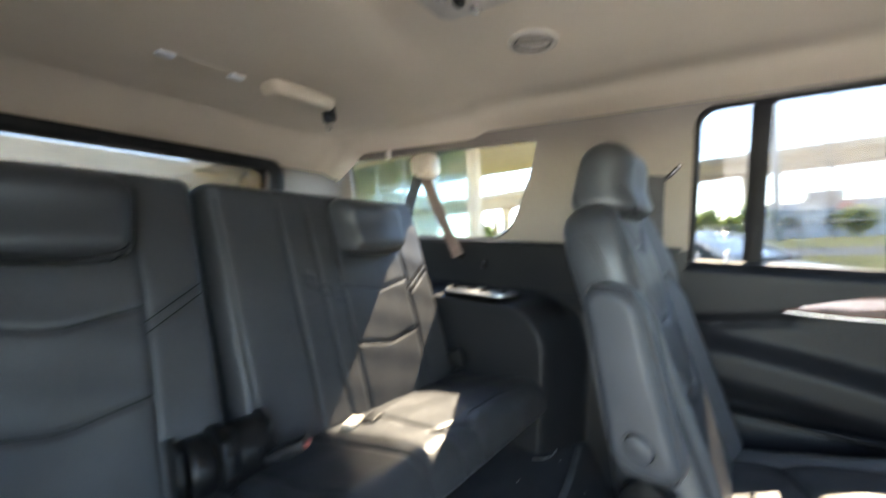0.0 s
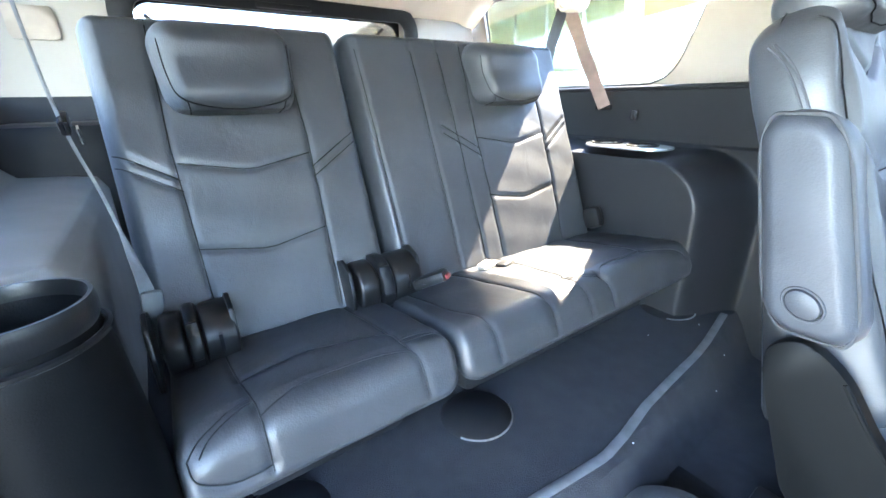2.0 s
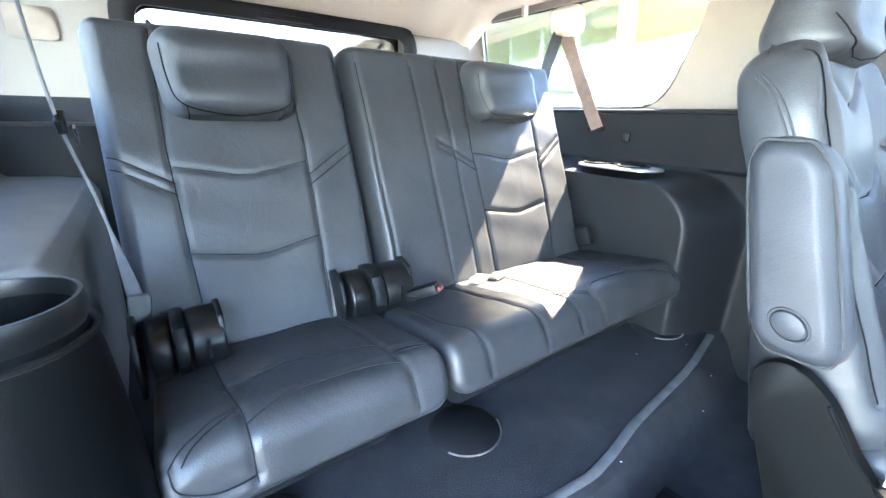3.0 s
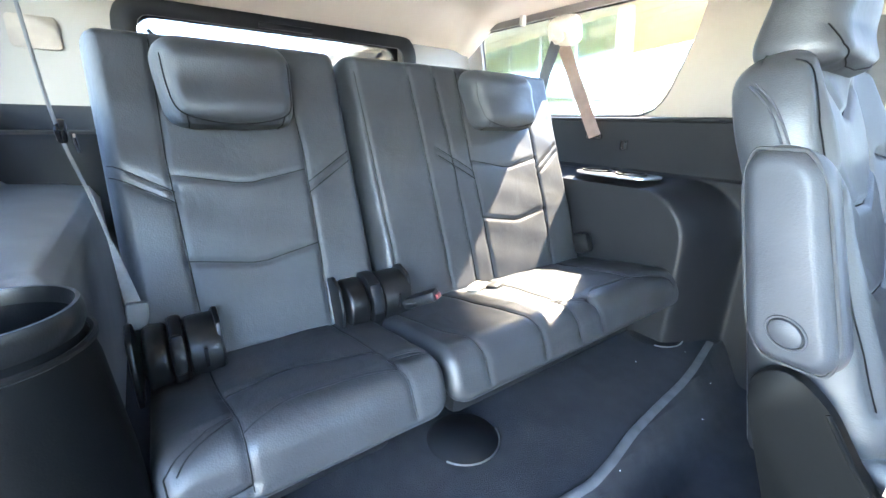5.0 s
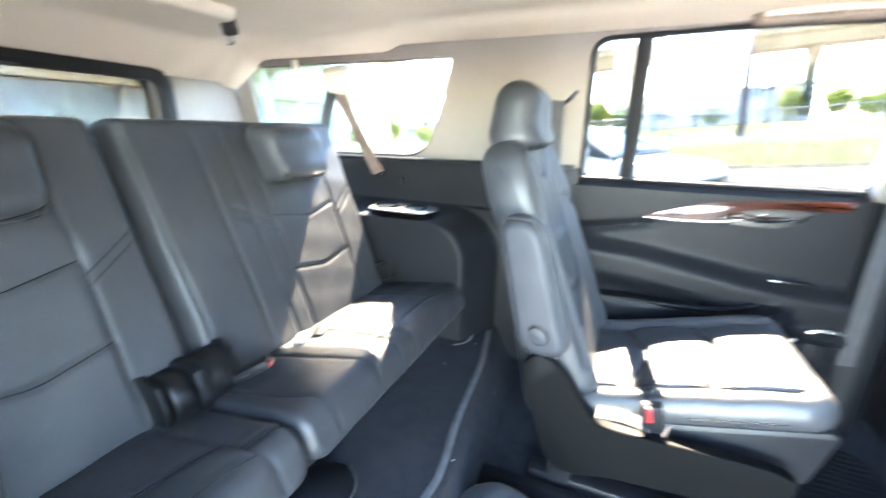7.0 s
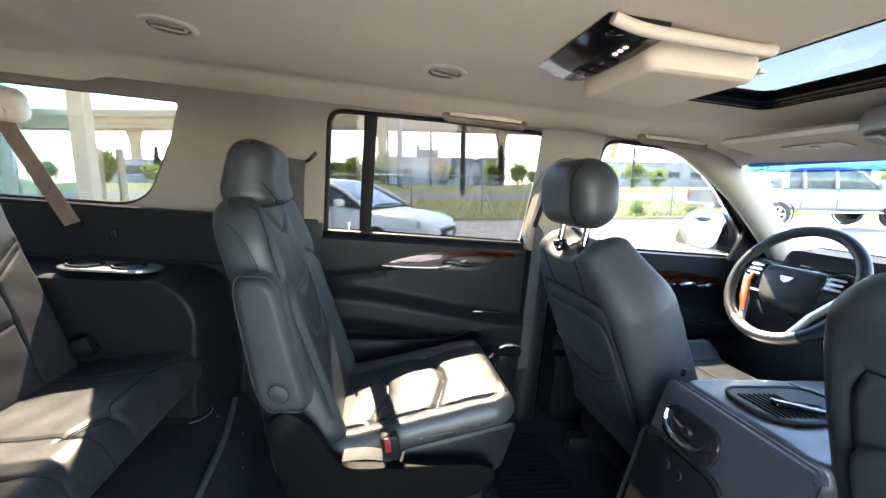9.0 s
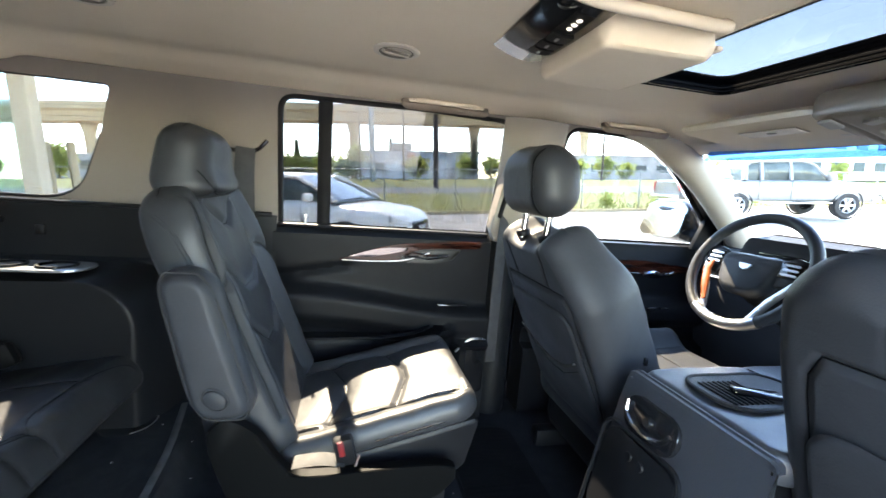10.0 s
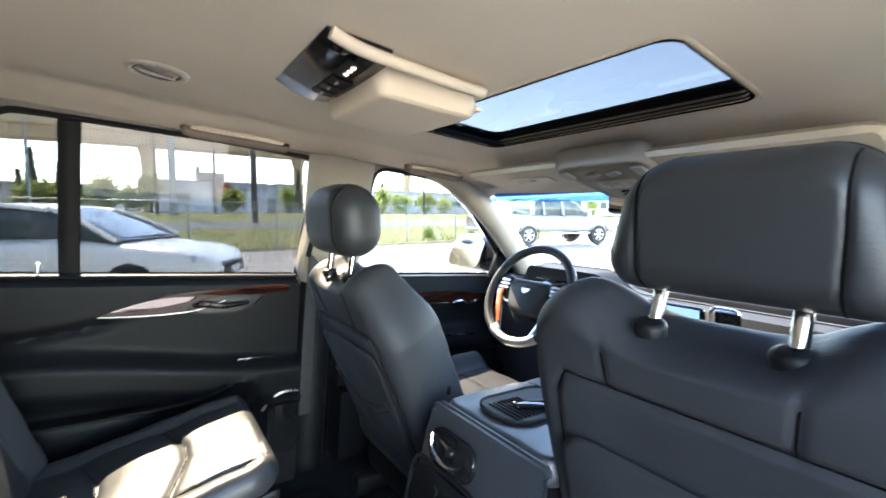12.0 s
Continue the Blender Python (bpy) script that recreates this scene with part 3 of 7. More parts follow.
for sign, spans in ((1, [(-1.70, 1.75)]), (-1, [(-1.70, -0.27), (0.50, 1.75)])):
    for x0, x1 in spans:
        skin = grid(lambda u, v: Vector((x0 + u * (x1 - x0), sign * (0.90 + 0.06 * math.sin(v * 2.6) - 0.05 * (v > 0.95)), 0.48 + v * 0.77)), 30, 14)
        setting("body_side", skin, CAR_PAINT, "black painted car body side", "car body")
sill = bmesh.new()
box((0.11, -0.84, 0.57), (0.78, 0.14, 0.06), bm=sill)
setting("door_sill", sill, PLASTIC, "black door sill of the open rear doorway", "door sill", smooth=False)

# Tailgate with the rear window.
tail = bmesh.new()
hole = rounded(-0.43, 1.24, 0.41, 1.527, 0.05)
for x in (-1.60, -1.67):
    for loop in ([(-0.84, 0.50), (0.84, 0.50), (0.82, 1.24), (0.72, 1.545), (-0.72, 1.545), (-0.82, 1.24)], hole):
        vs = [tail.verts.new((x, y, z)) for y, z in loop]
        for i in range(len(vs)):
            tail.edges.new((vs[i - 1], vs[i]))
    bmesh.ops.triangle_fill(tail, use_beauty=True, use_dissolve=False, edges=[e for e in tail.edges if not e.link_faces])
setting("tailgate", tail, PILLAR_SHADED, "pale trim of the tailgate round the rear window", "tailgate", smooth=False)
lower = prism([(-0.80, 0.60), (0.80, 0.60), (0.80, 1.28), (0.50, 1.28), (0.50, 1.19), (-0.50, 1.19), (-0.50, 1.28), (-0.80, 1.28)], 0.02, axes((-1.598, 0, 0), (0, 1, 0), (0, 0, 1)))
setting("tailgate_trim", lower, PLASTIC, "black lower trim of the tailgate", "tailgate", smooth=False)
for s in (-1, 1):
    setting("trim", box((-1.535 if s > 0 else -1.49, s * 0.645, 0.955), (0.09 if s > 0 else 0.18, 0.22, 0.53), 0.02), PLASTIC, "black storage bin in the rear corner", "car side panel")
cover = thing("blank_cover", (-1.59, -0.635, 1.41), "pale blank cover plate on the rear corner trim", "cover plate")
part("plate", prism(rounded(-0.685, 1.412, -0.590, 1.487, 0.012), 0.004, axes((-1.598, 0, 0), (0, 1, 0), (0, 0, 1)), bevel=0.001), HANDLE_RECESS, cover)
window_6 = setting("window_6", box((-1.665, 0, 1.385), (0.005, 0.84, 0.30)), PRIVACY, "wide rear window of the tailgate", "car window", smooth=False)
window_6.visible_shadow = False
band = bmesh.new()
tube([(-1.597, y, z) for y, z in rounded(-0.455, 1.215, 0.435, 1.550, 0.06)], 0.030, 10, closed=True, flat=0.5, up=(1, 0, 0), bm=band)
part("window_frame", band, PLASTIC, window_6, "broad black rear window frame")
part("brake_lamp", box((-1.60, -0.03, 1.535), (0.04, 0.17, 0.018), 0.006), PLASTIC, window_6)
part("wiper", tube(curve([(-1.70, -0.40, 1.50), (-1.71, -0.36, 1.46), (-1.71, -0.33, 1.40)]), 0.006, 6), RUBBER, window_6)
part("wiper", tube(curve([(-1.70, 0.37, 1.515), (-1.71, 0.35, 1.49), (-1.71, 0.34, 1.43)]), 0.006, 6), RUBBER, window_6)

# Front: firewall, pillars, windshield.
setting("firewall", box((1.72, 0, 0.90), (0.05, 1.7, 0.72), 0.01), PLASTIC, "black firewall below the dashboard", "firewall")
for sign in (1, -1):
    post = curve([(0.90, sign * 0.700, 1.652), (1.04, sign * 0.690, 1.610), (1.20, sign * 0.690, 1.515), (1.36, sign * 0.705, 1.390), (1.50, sign * 0.730, 1.275), (1.56, sign * 0.74, 1.22)], 6)
    setting("pillar_front", tube(post, [0.03 + 0.02 * smooth_step(0, 8, i) for i in range(len(post))], 12, flat=0.8, up=(0, 1, 0)), PILLAR, "pale windshield pillar trim", "car pillar")
    # Unseen outer tube, added and offset to keep sun off the trim.
    setting("pillar_sunblock", tube([(p.x + 0.01, p.y + sign * 0.065, p.z + 0.065) for p in post], 0.052, 10), CAR_PAINT, "black outer windshield pillar, added unseen to block the sun", "car pillar")
    bp = grid(lambda u, v: Vector((0.475 + u * 0.205 - 0.02 * v * (1 - u), sign * (wall_y(1.22 + v * 0.42) - 0.010 - 0.035 * math.sin(u * math.pi) ** 0.6), 1.22 + v * 0.42)), 14, 14)
    setting("pillar_middle", bp, PILLAR, "pale middle pillar trim with a belt slot", "car pillar")
    lowp = grid(lambda u, v: Vector((0.47 + u * 0.12, sign * (0.80 - 0.05 * math.sin(u * math.pi) ** 0.6), 0.58 + v * 0.65)), 10, 10)
    setting("pillar_base", lowp, PLASTIC, "black lower middle pillar trim", "car pillar")
setting("header", grid(lambda u, v: Vector((1.12 + v * 0.13, -0.70 + u * 1.4, 1.612 - 0.02 * v)), 20, 3), HEADLINER, "beige header above the windshield", "car ceiling")


def shield(x0, z0, x1, z1, half0, half1):
    def at(u, v):
        y = (half0 + (half1 - half0) * v) * (2 * u - 1)
        return Vector((x0 + (x1 - x0) * v - 0.10 * (2 * u - 1) ** 2 * v + 0.02, y, z0 + (z1 - z0) * v))
    return grid(at, 16, 8)


windshield = setting("windshield", shield(1.25, 1.585, 1.74, 1.23, 0.66, 0.76), GLASS, "raked windshield of clear glass", "windshield")
windshield.visible_shadow = False
shade = part("shade_band", shield(1.19, 1.625, 1.27, 1.567, 0.655, 0.665), SHADE_GLASS, windshield, "deep blue shade band along the top")
shade.visible_shadow = False


# ---- door panels ----
def panel(x0, x1, y_of, z0=0.60, z1=1.245, nx=70, nz=64, sign=1):
    bm = grid(lambda u, v: Vector((x0 + u * (x1 - x0), sign * y_of(x0 + u * (x1 - x0), z0 + v * (z1 - z0)), z0 + v * (z1 - z0))), nx, nz)
    edges = [e for e in bm.edges if e.is_boundary]
    made = bmesh.ops.extrude_edge_only(bm, edges=edges)["geom"]
    for v in made:
        if isinstance(v, bmesh.types.BMVert):
            v.co.y = sign * 0.845
    return bm


def rear_door_y(x, z):
    y = 0.795 - 0.030 * smooth_step(1.245, 1.222, z)
    arm = 1.06 - 0.07 * smooth_step(-0.2, 0.45, x)
    y -= 0.045 * smooth_step(arm + 0.02, arm - 0.03, z) * smooth_step(arm - 0.15, arm - 0.08, z)
    crease = 1.125 - 0.03 * smooth_step(0.0, -0.22, x)
    y += 0.012 * math.exp(-((z - crease) / 0.012) ** 2) * smooth_step(0.05, -0.05, x)
    pocket = 0.895 + 0.015 * smooth_step(0.1, 0.25, x) + 0.03 * smooth_step(0.22, 0.32, x)
    y -= 0.05 * smooth_step(pocket + 0.006, pocket - 0.004, z) * smooth_step(0.36, 0.28, x)
    y -= 0.05 * smooth_step(0.34, 0.38, x) * smooth_step(0.90, 0.87, z)
    return y


door_1 = thing("door_1", (0.12, 0.82, 0.60), "black rear door panel with burl wood strip and chrome handle", "car door", kind="structure")
part("door_panel", panel(-0.245, 0.468, rear_door_y), DOOR_SKIN, door_1)
part("sill_cap", tube([(x, 0.800, 1.244) for x in np.linspace(-0.235, 0.46, 20)], 0.014, 8, flat=0.7, up=(0, 0, 1)), DOOR_SKIN, door_1)


def strip(outline, y, depth, bevel=0.003):
    """A plate on a door: outline in x and z, facing the cabin."""
    m = axes((0, y, 0), (1, 0, 0), (0, 0, 1))
    return prism(outline, depth, m, bevel=bevel)


def blob_line(top, low):
    return [tuple(p[:2]) for p in curve([(x, z, 0) for x, z in top], 5)] + [tuple(p[:2]) for p in curve([(x, z, 0) for x, z in low], 5)]


wood = blob_line([(-0.05, 1.147), (0.05, 1.182), (0.16, 1.208), (0.43, 1.226)], [(0.43, 1.203), (0.30, 1.192), (0.19, 1.160), (0.08, 1.146)])
part("wood_strip", strip(wood, 0.768, 0.013, bevel=0.0055), WOOD, door_1, "polished burl wood strip")
part("bezel", tube(curve([(-0.035, 0.757, 1.1475), (0.07, 0.755, 1.147), (0.17, 0.753, 1.155), (0.25, 0.752, 1.182)], 6), 0.0012, 6), ALUMINIUM, door_1, "thin bright metal edge")
# Thin metal blade added to stand for the reflection on the wood.
part("wood_reflection", strip(blob_line([(-0.018, 1.159), (0.05, 1.182), (0.11, 1.193), (0.178, 1.195)], [(0.172, 1.186), (0.12, 1.174), (0.05, 1.160)]), 0.757, 0.004, bevel=0.0012), REFLECTION_METAL, door_1, "metal blade added for the reflection on the wood")
part("handle_cup", strip(blob_line([(0.15, 1.160), (0.20, 1.185), (0.27, 1.196), (0.35, 1.198), (0.355, 1.190)], [(0.33, 1.160), (0.27, 1.146), (0.18, 1.146)]), 0.7595, 0.006), SATIN_BLACK, door_1)
part("door_handle", tube(curve([(0.168, 0.748, 1.166), (0.195, 0.739, 1.174), (0.245, 0.737, 1.168), (0.312, 0.744, 1.176)]), [0.004 + 0.005 * math.sin(math.pi * k / 24) for k in range(25)], 8), CHROME, door_1, "curved chrome door handle")
part("grille_trim", tube(curve([(0.36, 0.722, 0.845), (0.395, 0.712, 0.887), (0.42, 0.710, 0.897), (0.462, 0.712, 0.893)], 5), 0.0045, 6), ALUMINIUM, door_1, "thin chrome line over the speaker")
part("speaker_grille", strip(rounded(0.395, 0.70, 0.462, 0.885, 0.015), 0.716, 0.006), GLOSS_BLACK, door_1)
part("lock_knob", lathe([(0.0001, 0.032), (0.004, 0.031), (0.005, 0.026), (0.004, 0.018), (0.0035, 0.0), (0.006, -0.002)], (-0.153, 0.800, 1.250), n=14), ALUMINIUM, door_1, "small bright lock knob")
part("window_switch", box((0.33, 0.715, 1.015), (0.10, 0.022, 0.008), 0.003), GLOSS_BLACK, door_1)
part("pocket_rim", tube(curve([(-0.21, 0.712, 0.900), (0.0, 0.706, 0.903), (0.18, 0.706, 0.915), (0.26, 0.712, 0.940)], 6), 0.006, 6), DOOR_SKIN, door_1)


def front_door_y(x, z):
    y = 0.795 - 0.02 * smooth_step(1.245, 1.12, z)
    y -= 0.06 * smooth_step(1.05, 1.0, z) * smooth_step(0.90, 0.96, z)
    y -= 0.04 * smooth_step(0.86, 0.84, z)
    return y


door_2 = thing("door_2", (1.10, 0.82, 0.60), "black front door panel with burl wood strip and chrome handle", "car door", kind="structure")
part("door_panel", panel(0.62, 1.62, front_door_y, nx=60, nz=50), DOOR_SKIN, door_2)
part("wood_strip", strip(blob_line([(0.82, 1.175), (0.95, 1.182), (1.10, 1.185), (1.24, 1.170), (1.40, 1.16)], [(1.38, 1.145), (1.20, 1.138), (1.08, 1.135), (0.95, 1.14), (0.84, 1.15)]), 0.776, 0.010), WOOD, door_2, "polished burl wood strip")
# The front door's wood gets the same added reflection blade.
part("wood_reflection", strip(blob_line([(0.90, 1.150), (0.96, 1.166), (1.04, 1.170)], [(1.05, 1.160), (0.97, 1.150)]), 0.764, 0.004, bevel=0.0012), REFLECTION_METAL, door_2, "metal blade added for the reflection on the wood")
part("bezel", tube(curve([(0.90, 0.764, 1.143), (1.0, 0.764, 1.138), (1.08, 0.764, 1.136)], 6), 0.003, 6), CHROME, door_2)
part("handle_cup", strip(blob_line([(1.09, 1.150), (1.16, 1.165), (1.26, 1.158)], [(1.24, 1.132), (1.15, 1.118), (1.10, 1.125)]), 0.773, 0.006), GLOSS_BLACK, door_2)
part("door_handle", tube(curve([(1.10, 0.762, 1.135), (1.14, 0.755, 1.145), (1.18, 0.755, 1.135), (1.23, 0.762, 1.142)]), 0.006, 8), CHROME, door_2, "curved chrome door handle")
for k in range(3):
    part("window_switch", box((1.05 + 0.06 * k, 0.715, 1.012), (0.035, 0.02, 0.008), 0.003), GLOSS_BLACK, door_2)
part("corner_trim", strip([(1.30, 1.24), (1.45, 1.24), (1.45, 1.30), (1.36, 1.39)], 0.785, 0.02), DOOR_SKIN, door_2, "black triangle behind the mirror")
door_3 = thing("door_3", (1.10, -0.82, 0.60), "black front passenger door panel", "car door", kind="structure")
part("door_panel", panel(0.62, 1.62, front_door_y, nx=40, nz=40, sign=-1), DOOR_SKIN, door_3)

side_mirror = thing("side_mirror", (1.30, 0.98, 1.27), "dark wing mirror outside the front door", "wing mirror")
mm = axes((1.385, 1.00, 1.340), Vector((-0.10, 1, 0)), (0, 0, 1))
part("housing", pad(mm @ pose(0, 0, 0.03, 0, 180, 0), 0.25, 0.185, 0.10, edge=0.05, corner=0.05, nu=20, nv=16, wrinkle=0), CAR_PAINT, side_mirror)
part("glass", prism(rounded(-0.105, -0.075, 0.105, 0.075, 0.035), 0.004, axes((1.348, 0.995, 1.340), Vector((0.10, -1, 0)), (0.30, 0, 1))), MIRROR, side_mirror, "bright mirror glass", smooth=False)
part("arm", tube([(1.42, 0.80, 1.27), (1.40, 0.93, 1.29)], 0.03, 8), PLASTIC, side_mirror)


# ---- third row ----
def seat_frame(base_x, base_z, top_x, top_z, y):
    """u to the car's left, v up the reclined back, w towards the front; origin in the middle."""
    v = Vector((top_x - base_x, 0, top_z - base_z))
    return axes(((base_x + top_x) / 2, y, (base_z + top_z) / 2), (0, 1, 0), v), v.length


def chevron(u0, u1, v, dip=0.028):
    m = (u0 + u1) / 2
    return [(u0, v), (m - 0.012, v - dip * 0.85), (m + 0.012, v - dip * 0.85), (u1, v)]


def third_row(y0, y1, panel_y, extra, cushion, label):
    yc, width = (y0 + y1) / 2, y1 - y0
    ob = thing("third_row_seat", (-0.70, yc, 0.70), label, "car seat", "third row seats")
    m, h = seat_frame(-0.862, 0.83, -1.075, 1.385, yc)
    lo, hi = panel_y[0] - yc, panel_y[1] - yc
    v = lambda z: (z - 1.1075) / 0.555 * h
    seams = [chevron(lo, hi, v(1.006), 0.022), chevron(lo, hi, v(1.142), 0.024),
             [(lo + 0.004, v(0.86)), (lo, v(1.02)), (lo - 0.004, v(1.17)), (lo + 0.004, v(1.37))],
             [(hi - 0.004, v(0.86)), (hi, v(1.02)), (hi + 0.004, v(1.17)), (hi - 0.004, v(1.37))]]
    for s, e in ((-1, lo), (1, hi)):
        for k in (0.0, 0.018):
            seams.append([(e, v(1.098 + k)), (e + s * 0.10, v(1.158 + k))])
    seams += [[(y - yc, v(0.85)), (y - yc - 0.012, v(1.38))] for y in extra]
    part("backrest", pad(m, width, h, 0.13, seams, edge=0.030, corner=0.030, nu=int(width * 270), nv=150, crown=0.006), LEATHER, ob)
    # cushion: u to the car's right, v forward, w up
    c0, c1, lines = cushion
    yk = (c0 + c1) / 2
    cm = axes((-0.674, yk, 0.868), (0, -1, 0), (1, 0, 0.155)) @ pose(0, -0.0248, 0)
    cs = [[tuple(q[:2]) for q in curve([(yk - a, b + 0.0248, 0) for a, b in line], 5)] for line in lines]
    part("cushion", pad(cm, c1 - c0, 0.4004, 0.052, cs, edge=0.020, corner=0.036, nu=int((c1 - c0) * 260), nv=130, crown=0.008, groove=0.0030, groove_width=0.006, back=0.6, fold=(0.1198, 0.017, radians(80))), LEATHER, ob)
    part("seat_pan", box((-0.74, yk, 0.770), (0.26, c1 - c0 - 0.12, 0.10), 0.02), PLASTIC, ob)
    py = (panel_y[0] + panel_y[1]) / 2
    hm, hh = seat_frame(-1.002, 1.232, -0.990, 1.392, py)
    hs = [[tuple(q[:2]) for q in curve([(-0.098, 0.050, 0), (-0.095, 0.0, 0), (-0.085, -0.032, 0), (-0.050, -0.046, 0), (0, -0.052, 0), (0.050, -0.046, 0), (0.085, -0.032, 0), (0.095, 0.0, 0), (0.098, 0.050, 0)], 4)], [(-0.076, -0.038), (-0.070, -0.074)], [(0.076, -0.038), (0.070, -0.074)]]
    part("headrest", pad(hm @ pose(0, -0.004, 0.012), 0.218, 0.162, 0.118, hs, edge=0.036, corner=0.046, nu=70, nv=60, crown=0.010, groove=0.0025, groove_width=0.005,
                         shape=lambda T: (1 + 0.05 * T, np.zeros_like(T)), side=lambda S, T: 0.032 * np.exp(-((T + 0.35) / 0.5) ** 2) - 0.050 * np.clip((-0.66 - T) / 0.34, 0, 1)), LEATHER, ob)
    for s in (-0.05, 0.05):
        part("headrest_post", tube([(-1.03, py + s, 1.32), (-1.055, py + s, 1.38)], 0.006, 8), CHROME, ob)
    return ob, py


CUSHION_R = (-0.517, -0.136, [
    [(-0.222, -0.2), (-0.218, -0.05), (-0.21, 0.087), (-0.204, 0.111), (-0.201, 0.155)],
    [(-0.438, -0.2), (-0.436, -0.02), (-0.43, 0.053), (-0.424, 0.105), (-0.424, 0.116), (-0.424, 0.155)],
    [(-0.208, 0.089), (-0.175, 0.092), (-0.142, 0.099)],
    [(-0.208, 0.078), (-0.175, 0.081), (-0.142, 0.094)],
    [(-0.431, 0.086), (-0.466, 0.098), (-0.49, 0.105), (-0.505, 0.112)],
    [(-0.431, 0.095), (-0.462, 0.101), (-0.482, 0.107), (-0.493, 0.113)],
    [(-0.424, 0.147), (-0.465, 0.147), (-0.498, 0.130), (-0.505, 0.112)],
    [(-0.424, 0.105), (-0.355, 0.096), (-0.28, 0.097), (-0.207, 0.102)],
    [(-0.43, 0.029), (-0.33, 0.016), (-0.216, 0.045)]])
CUSHION_L = (-0.13, 0.604, [
    [(-0.1, -0.2), (-0.087, -0.02), (-0.077, 0.05), (-0.064, 0.103), (-0.060, 0.115), (-0.056, 0.155)],
    [(0.03, -0.2), (0.05, -0.06), (0.07, 0.09), (0.078, 0.112), (0.084, 0.155)],
    [(0.188, 0.155), (0.183, 0.125), (0.178, 0.11), (0.174, 0.092)],
    [(0.260, 0.155), (0.256, 0.125), (0.252, 0.115), (0.249, 0.105)],
    [(0.174, 0.092), (0.207, 0.099), (0.249, 0.105)],
    [(0.165, 0.08), (0.2, 0.092), (0.247, 0.102)],
    [(0.249, 0.105), (0.266, 0.098), (0.33, 0.09), (0.42, 0.092), (0.472, 0.098), (0.544, 0.11), (0.568, 0.12)],
    [(0.174, 0.092), (0.186, -0.05), (0.19, -0.2)],
    [(0.44, 0.092), (0.446, -0.05), (0.448, -0.2)]])
seat_r, head_r = third_row(-0.525, -0.098, (-0.434, -0.215), [], CUSHION_R, "black leather third-row seat with headrest, upright")
seat_l, head_l = third_row(-0.090, 0.572, (0.208, 0.440), [-0.056, 0.079, 0.154], CUSHION_L, "wide black leather third-row seat with headrest, partly in sun")


def hinge(y0, parent, x=-0.79, k=1.0):
    """The rounded black hinge cover at the foot of a backrest, in ridged pieces."""
    for dy, w, r in ((0.0, 0.036 * k, 0.053), (0.037 * k, 0.024 * k, 0.060), (0.062 * k, 0.056 * k, 0.055)):
        m = pose(x, y0 + dy, 0.905, -90, 0, 0)
        part("hinge_cover", lathe([(0, 0), (r * 0.90, 0), (r * 0.98, 0.003), (r, 0.007), (r, w - 0.007), (r * 0.98, w - 0.003), (r * 0.90, w), (0, w)], m=m, n=28), SATIN_BLACK, parent)
    part("hinge_foot", box((x - 0.004, y0 + 0.058 * k, 0.888), (0.092, 0.112 * k, 0.088), 0.018), PLASTIC, parent)
    part("hinge_strap", box((x + 0.046, y0 + 0.048 * k, 0.925), (0.016, 0.022 * k, 0.060), 0.006, pose(0, 0, 0, 0, -20, 0)), PLASTIC, parent)
    leaf = [(-0.046, -0.050), (0.046, -0.050), (0.050, 0.010), (0.036, 0.052), (0.0, 0.066), (-0.034, 0.052), (-0.048, 0.010)]
    for dy in (-0.010, 0.119 * k):
        part("hinge_leaf", prism([(x + a, 0.905 + b) for a, b in leaf], 0.008, axes((0, y0 + dy, 0), (1, 0, 0), (0, 0, 1)), bevel=0.003), SATIN_BLACK, parent)
    part("slot", box((x + 0.052, y0 + 0.088 * k, 0.915), (0.012, 0.005, 0.030)), GLOSS_BLACK, parent)


hinge(-0.512, seat_r, -0.80, 0.85)
hinge(-0.195, seat_r, -0.82, 1.15)
part("hinge_cover", box((-0.80, 0.548, 0.925), (0.055, 0.030, 0.062), 0.014, pose(0, 0, 0, 0, -22, 0)), SATIN_BLACK, seat_l)

buckle = thing("seat_belt_buckle", (-0.73, -0.05, 0.90), "black belt buckle with red button on the bench", "belt buckle", "third row buckles")
part("body", box((-0.745, -0.055, 0.915), (0.075, 0.032, 0.022), 0.006, pose(0, 0, 0, 0, -25, 35)), PLASTIC, buckle)
part("button", box((-0.714, -0.034, 0.929), (0.006, 0.018, 0.010), 0.002, pose(0, 0, 0, 0, -25, 35)), RED, buckle, "red release button")
part("strap", tube(curve([(-0.80, -0.07, 0.895), (-0.765, -0.07, 0.905), (-0.745, -0.06, 0.912)]), 0.016, 8, flat=0.2, up=(0, 0, 1)), WEBBING_BLACK, buckle)
tab = thing("seat_belt_buckle", (-0.74, 0.10, 0.93), "pale buckle pair lying in the seat fold", "belt buckle", "third row buckles")
for k in (0, 1):
    part("tongue", box((-0.775 + 0.02 * k, 0.12 + 0.04 * k, 0.892), (0.03, 0.045, 0.012), 0.004, pose(0, 0, 0, 0, -8, 20)), BELT_CAP if k == 0 else PLASTIC, tab)

for y, w in ((-0.070, 0.067), (0.610, 0.067), (-0.42, 0.067)):
    cover = thing("floor_cover", (-0.577, y, 0.70), "round black floor cover with a bright rim under the seat", "floor cover", "seat floor covers")
    part("plate", lathe([(0, 0.006), (w - 0.008, 0.006), (w, 0.0)], (-0.577, y, 0.702), n=32), PLASTIC, cover)
    part("rim", tube([(-0.577 + w * math.cos(a), y + w * math.sin(a), 0.706) for a in np.linspace(-1.1, 1.3, 20)], 0.0016, 6), ALUMINIUM, cover)

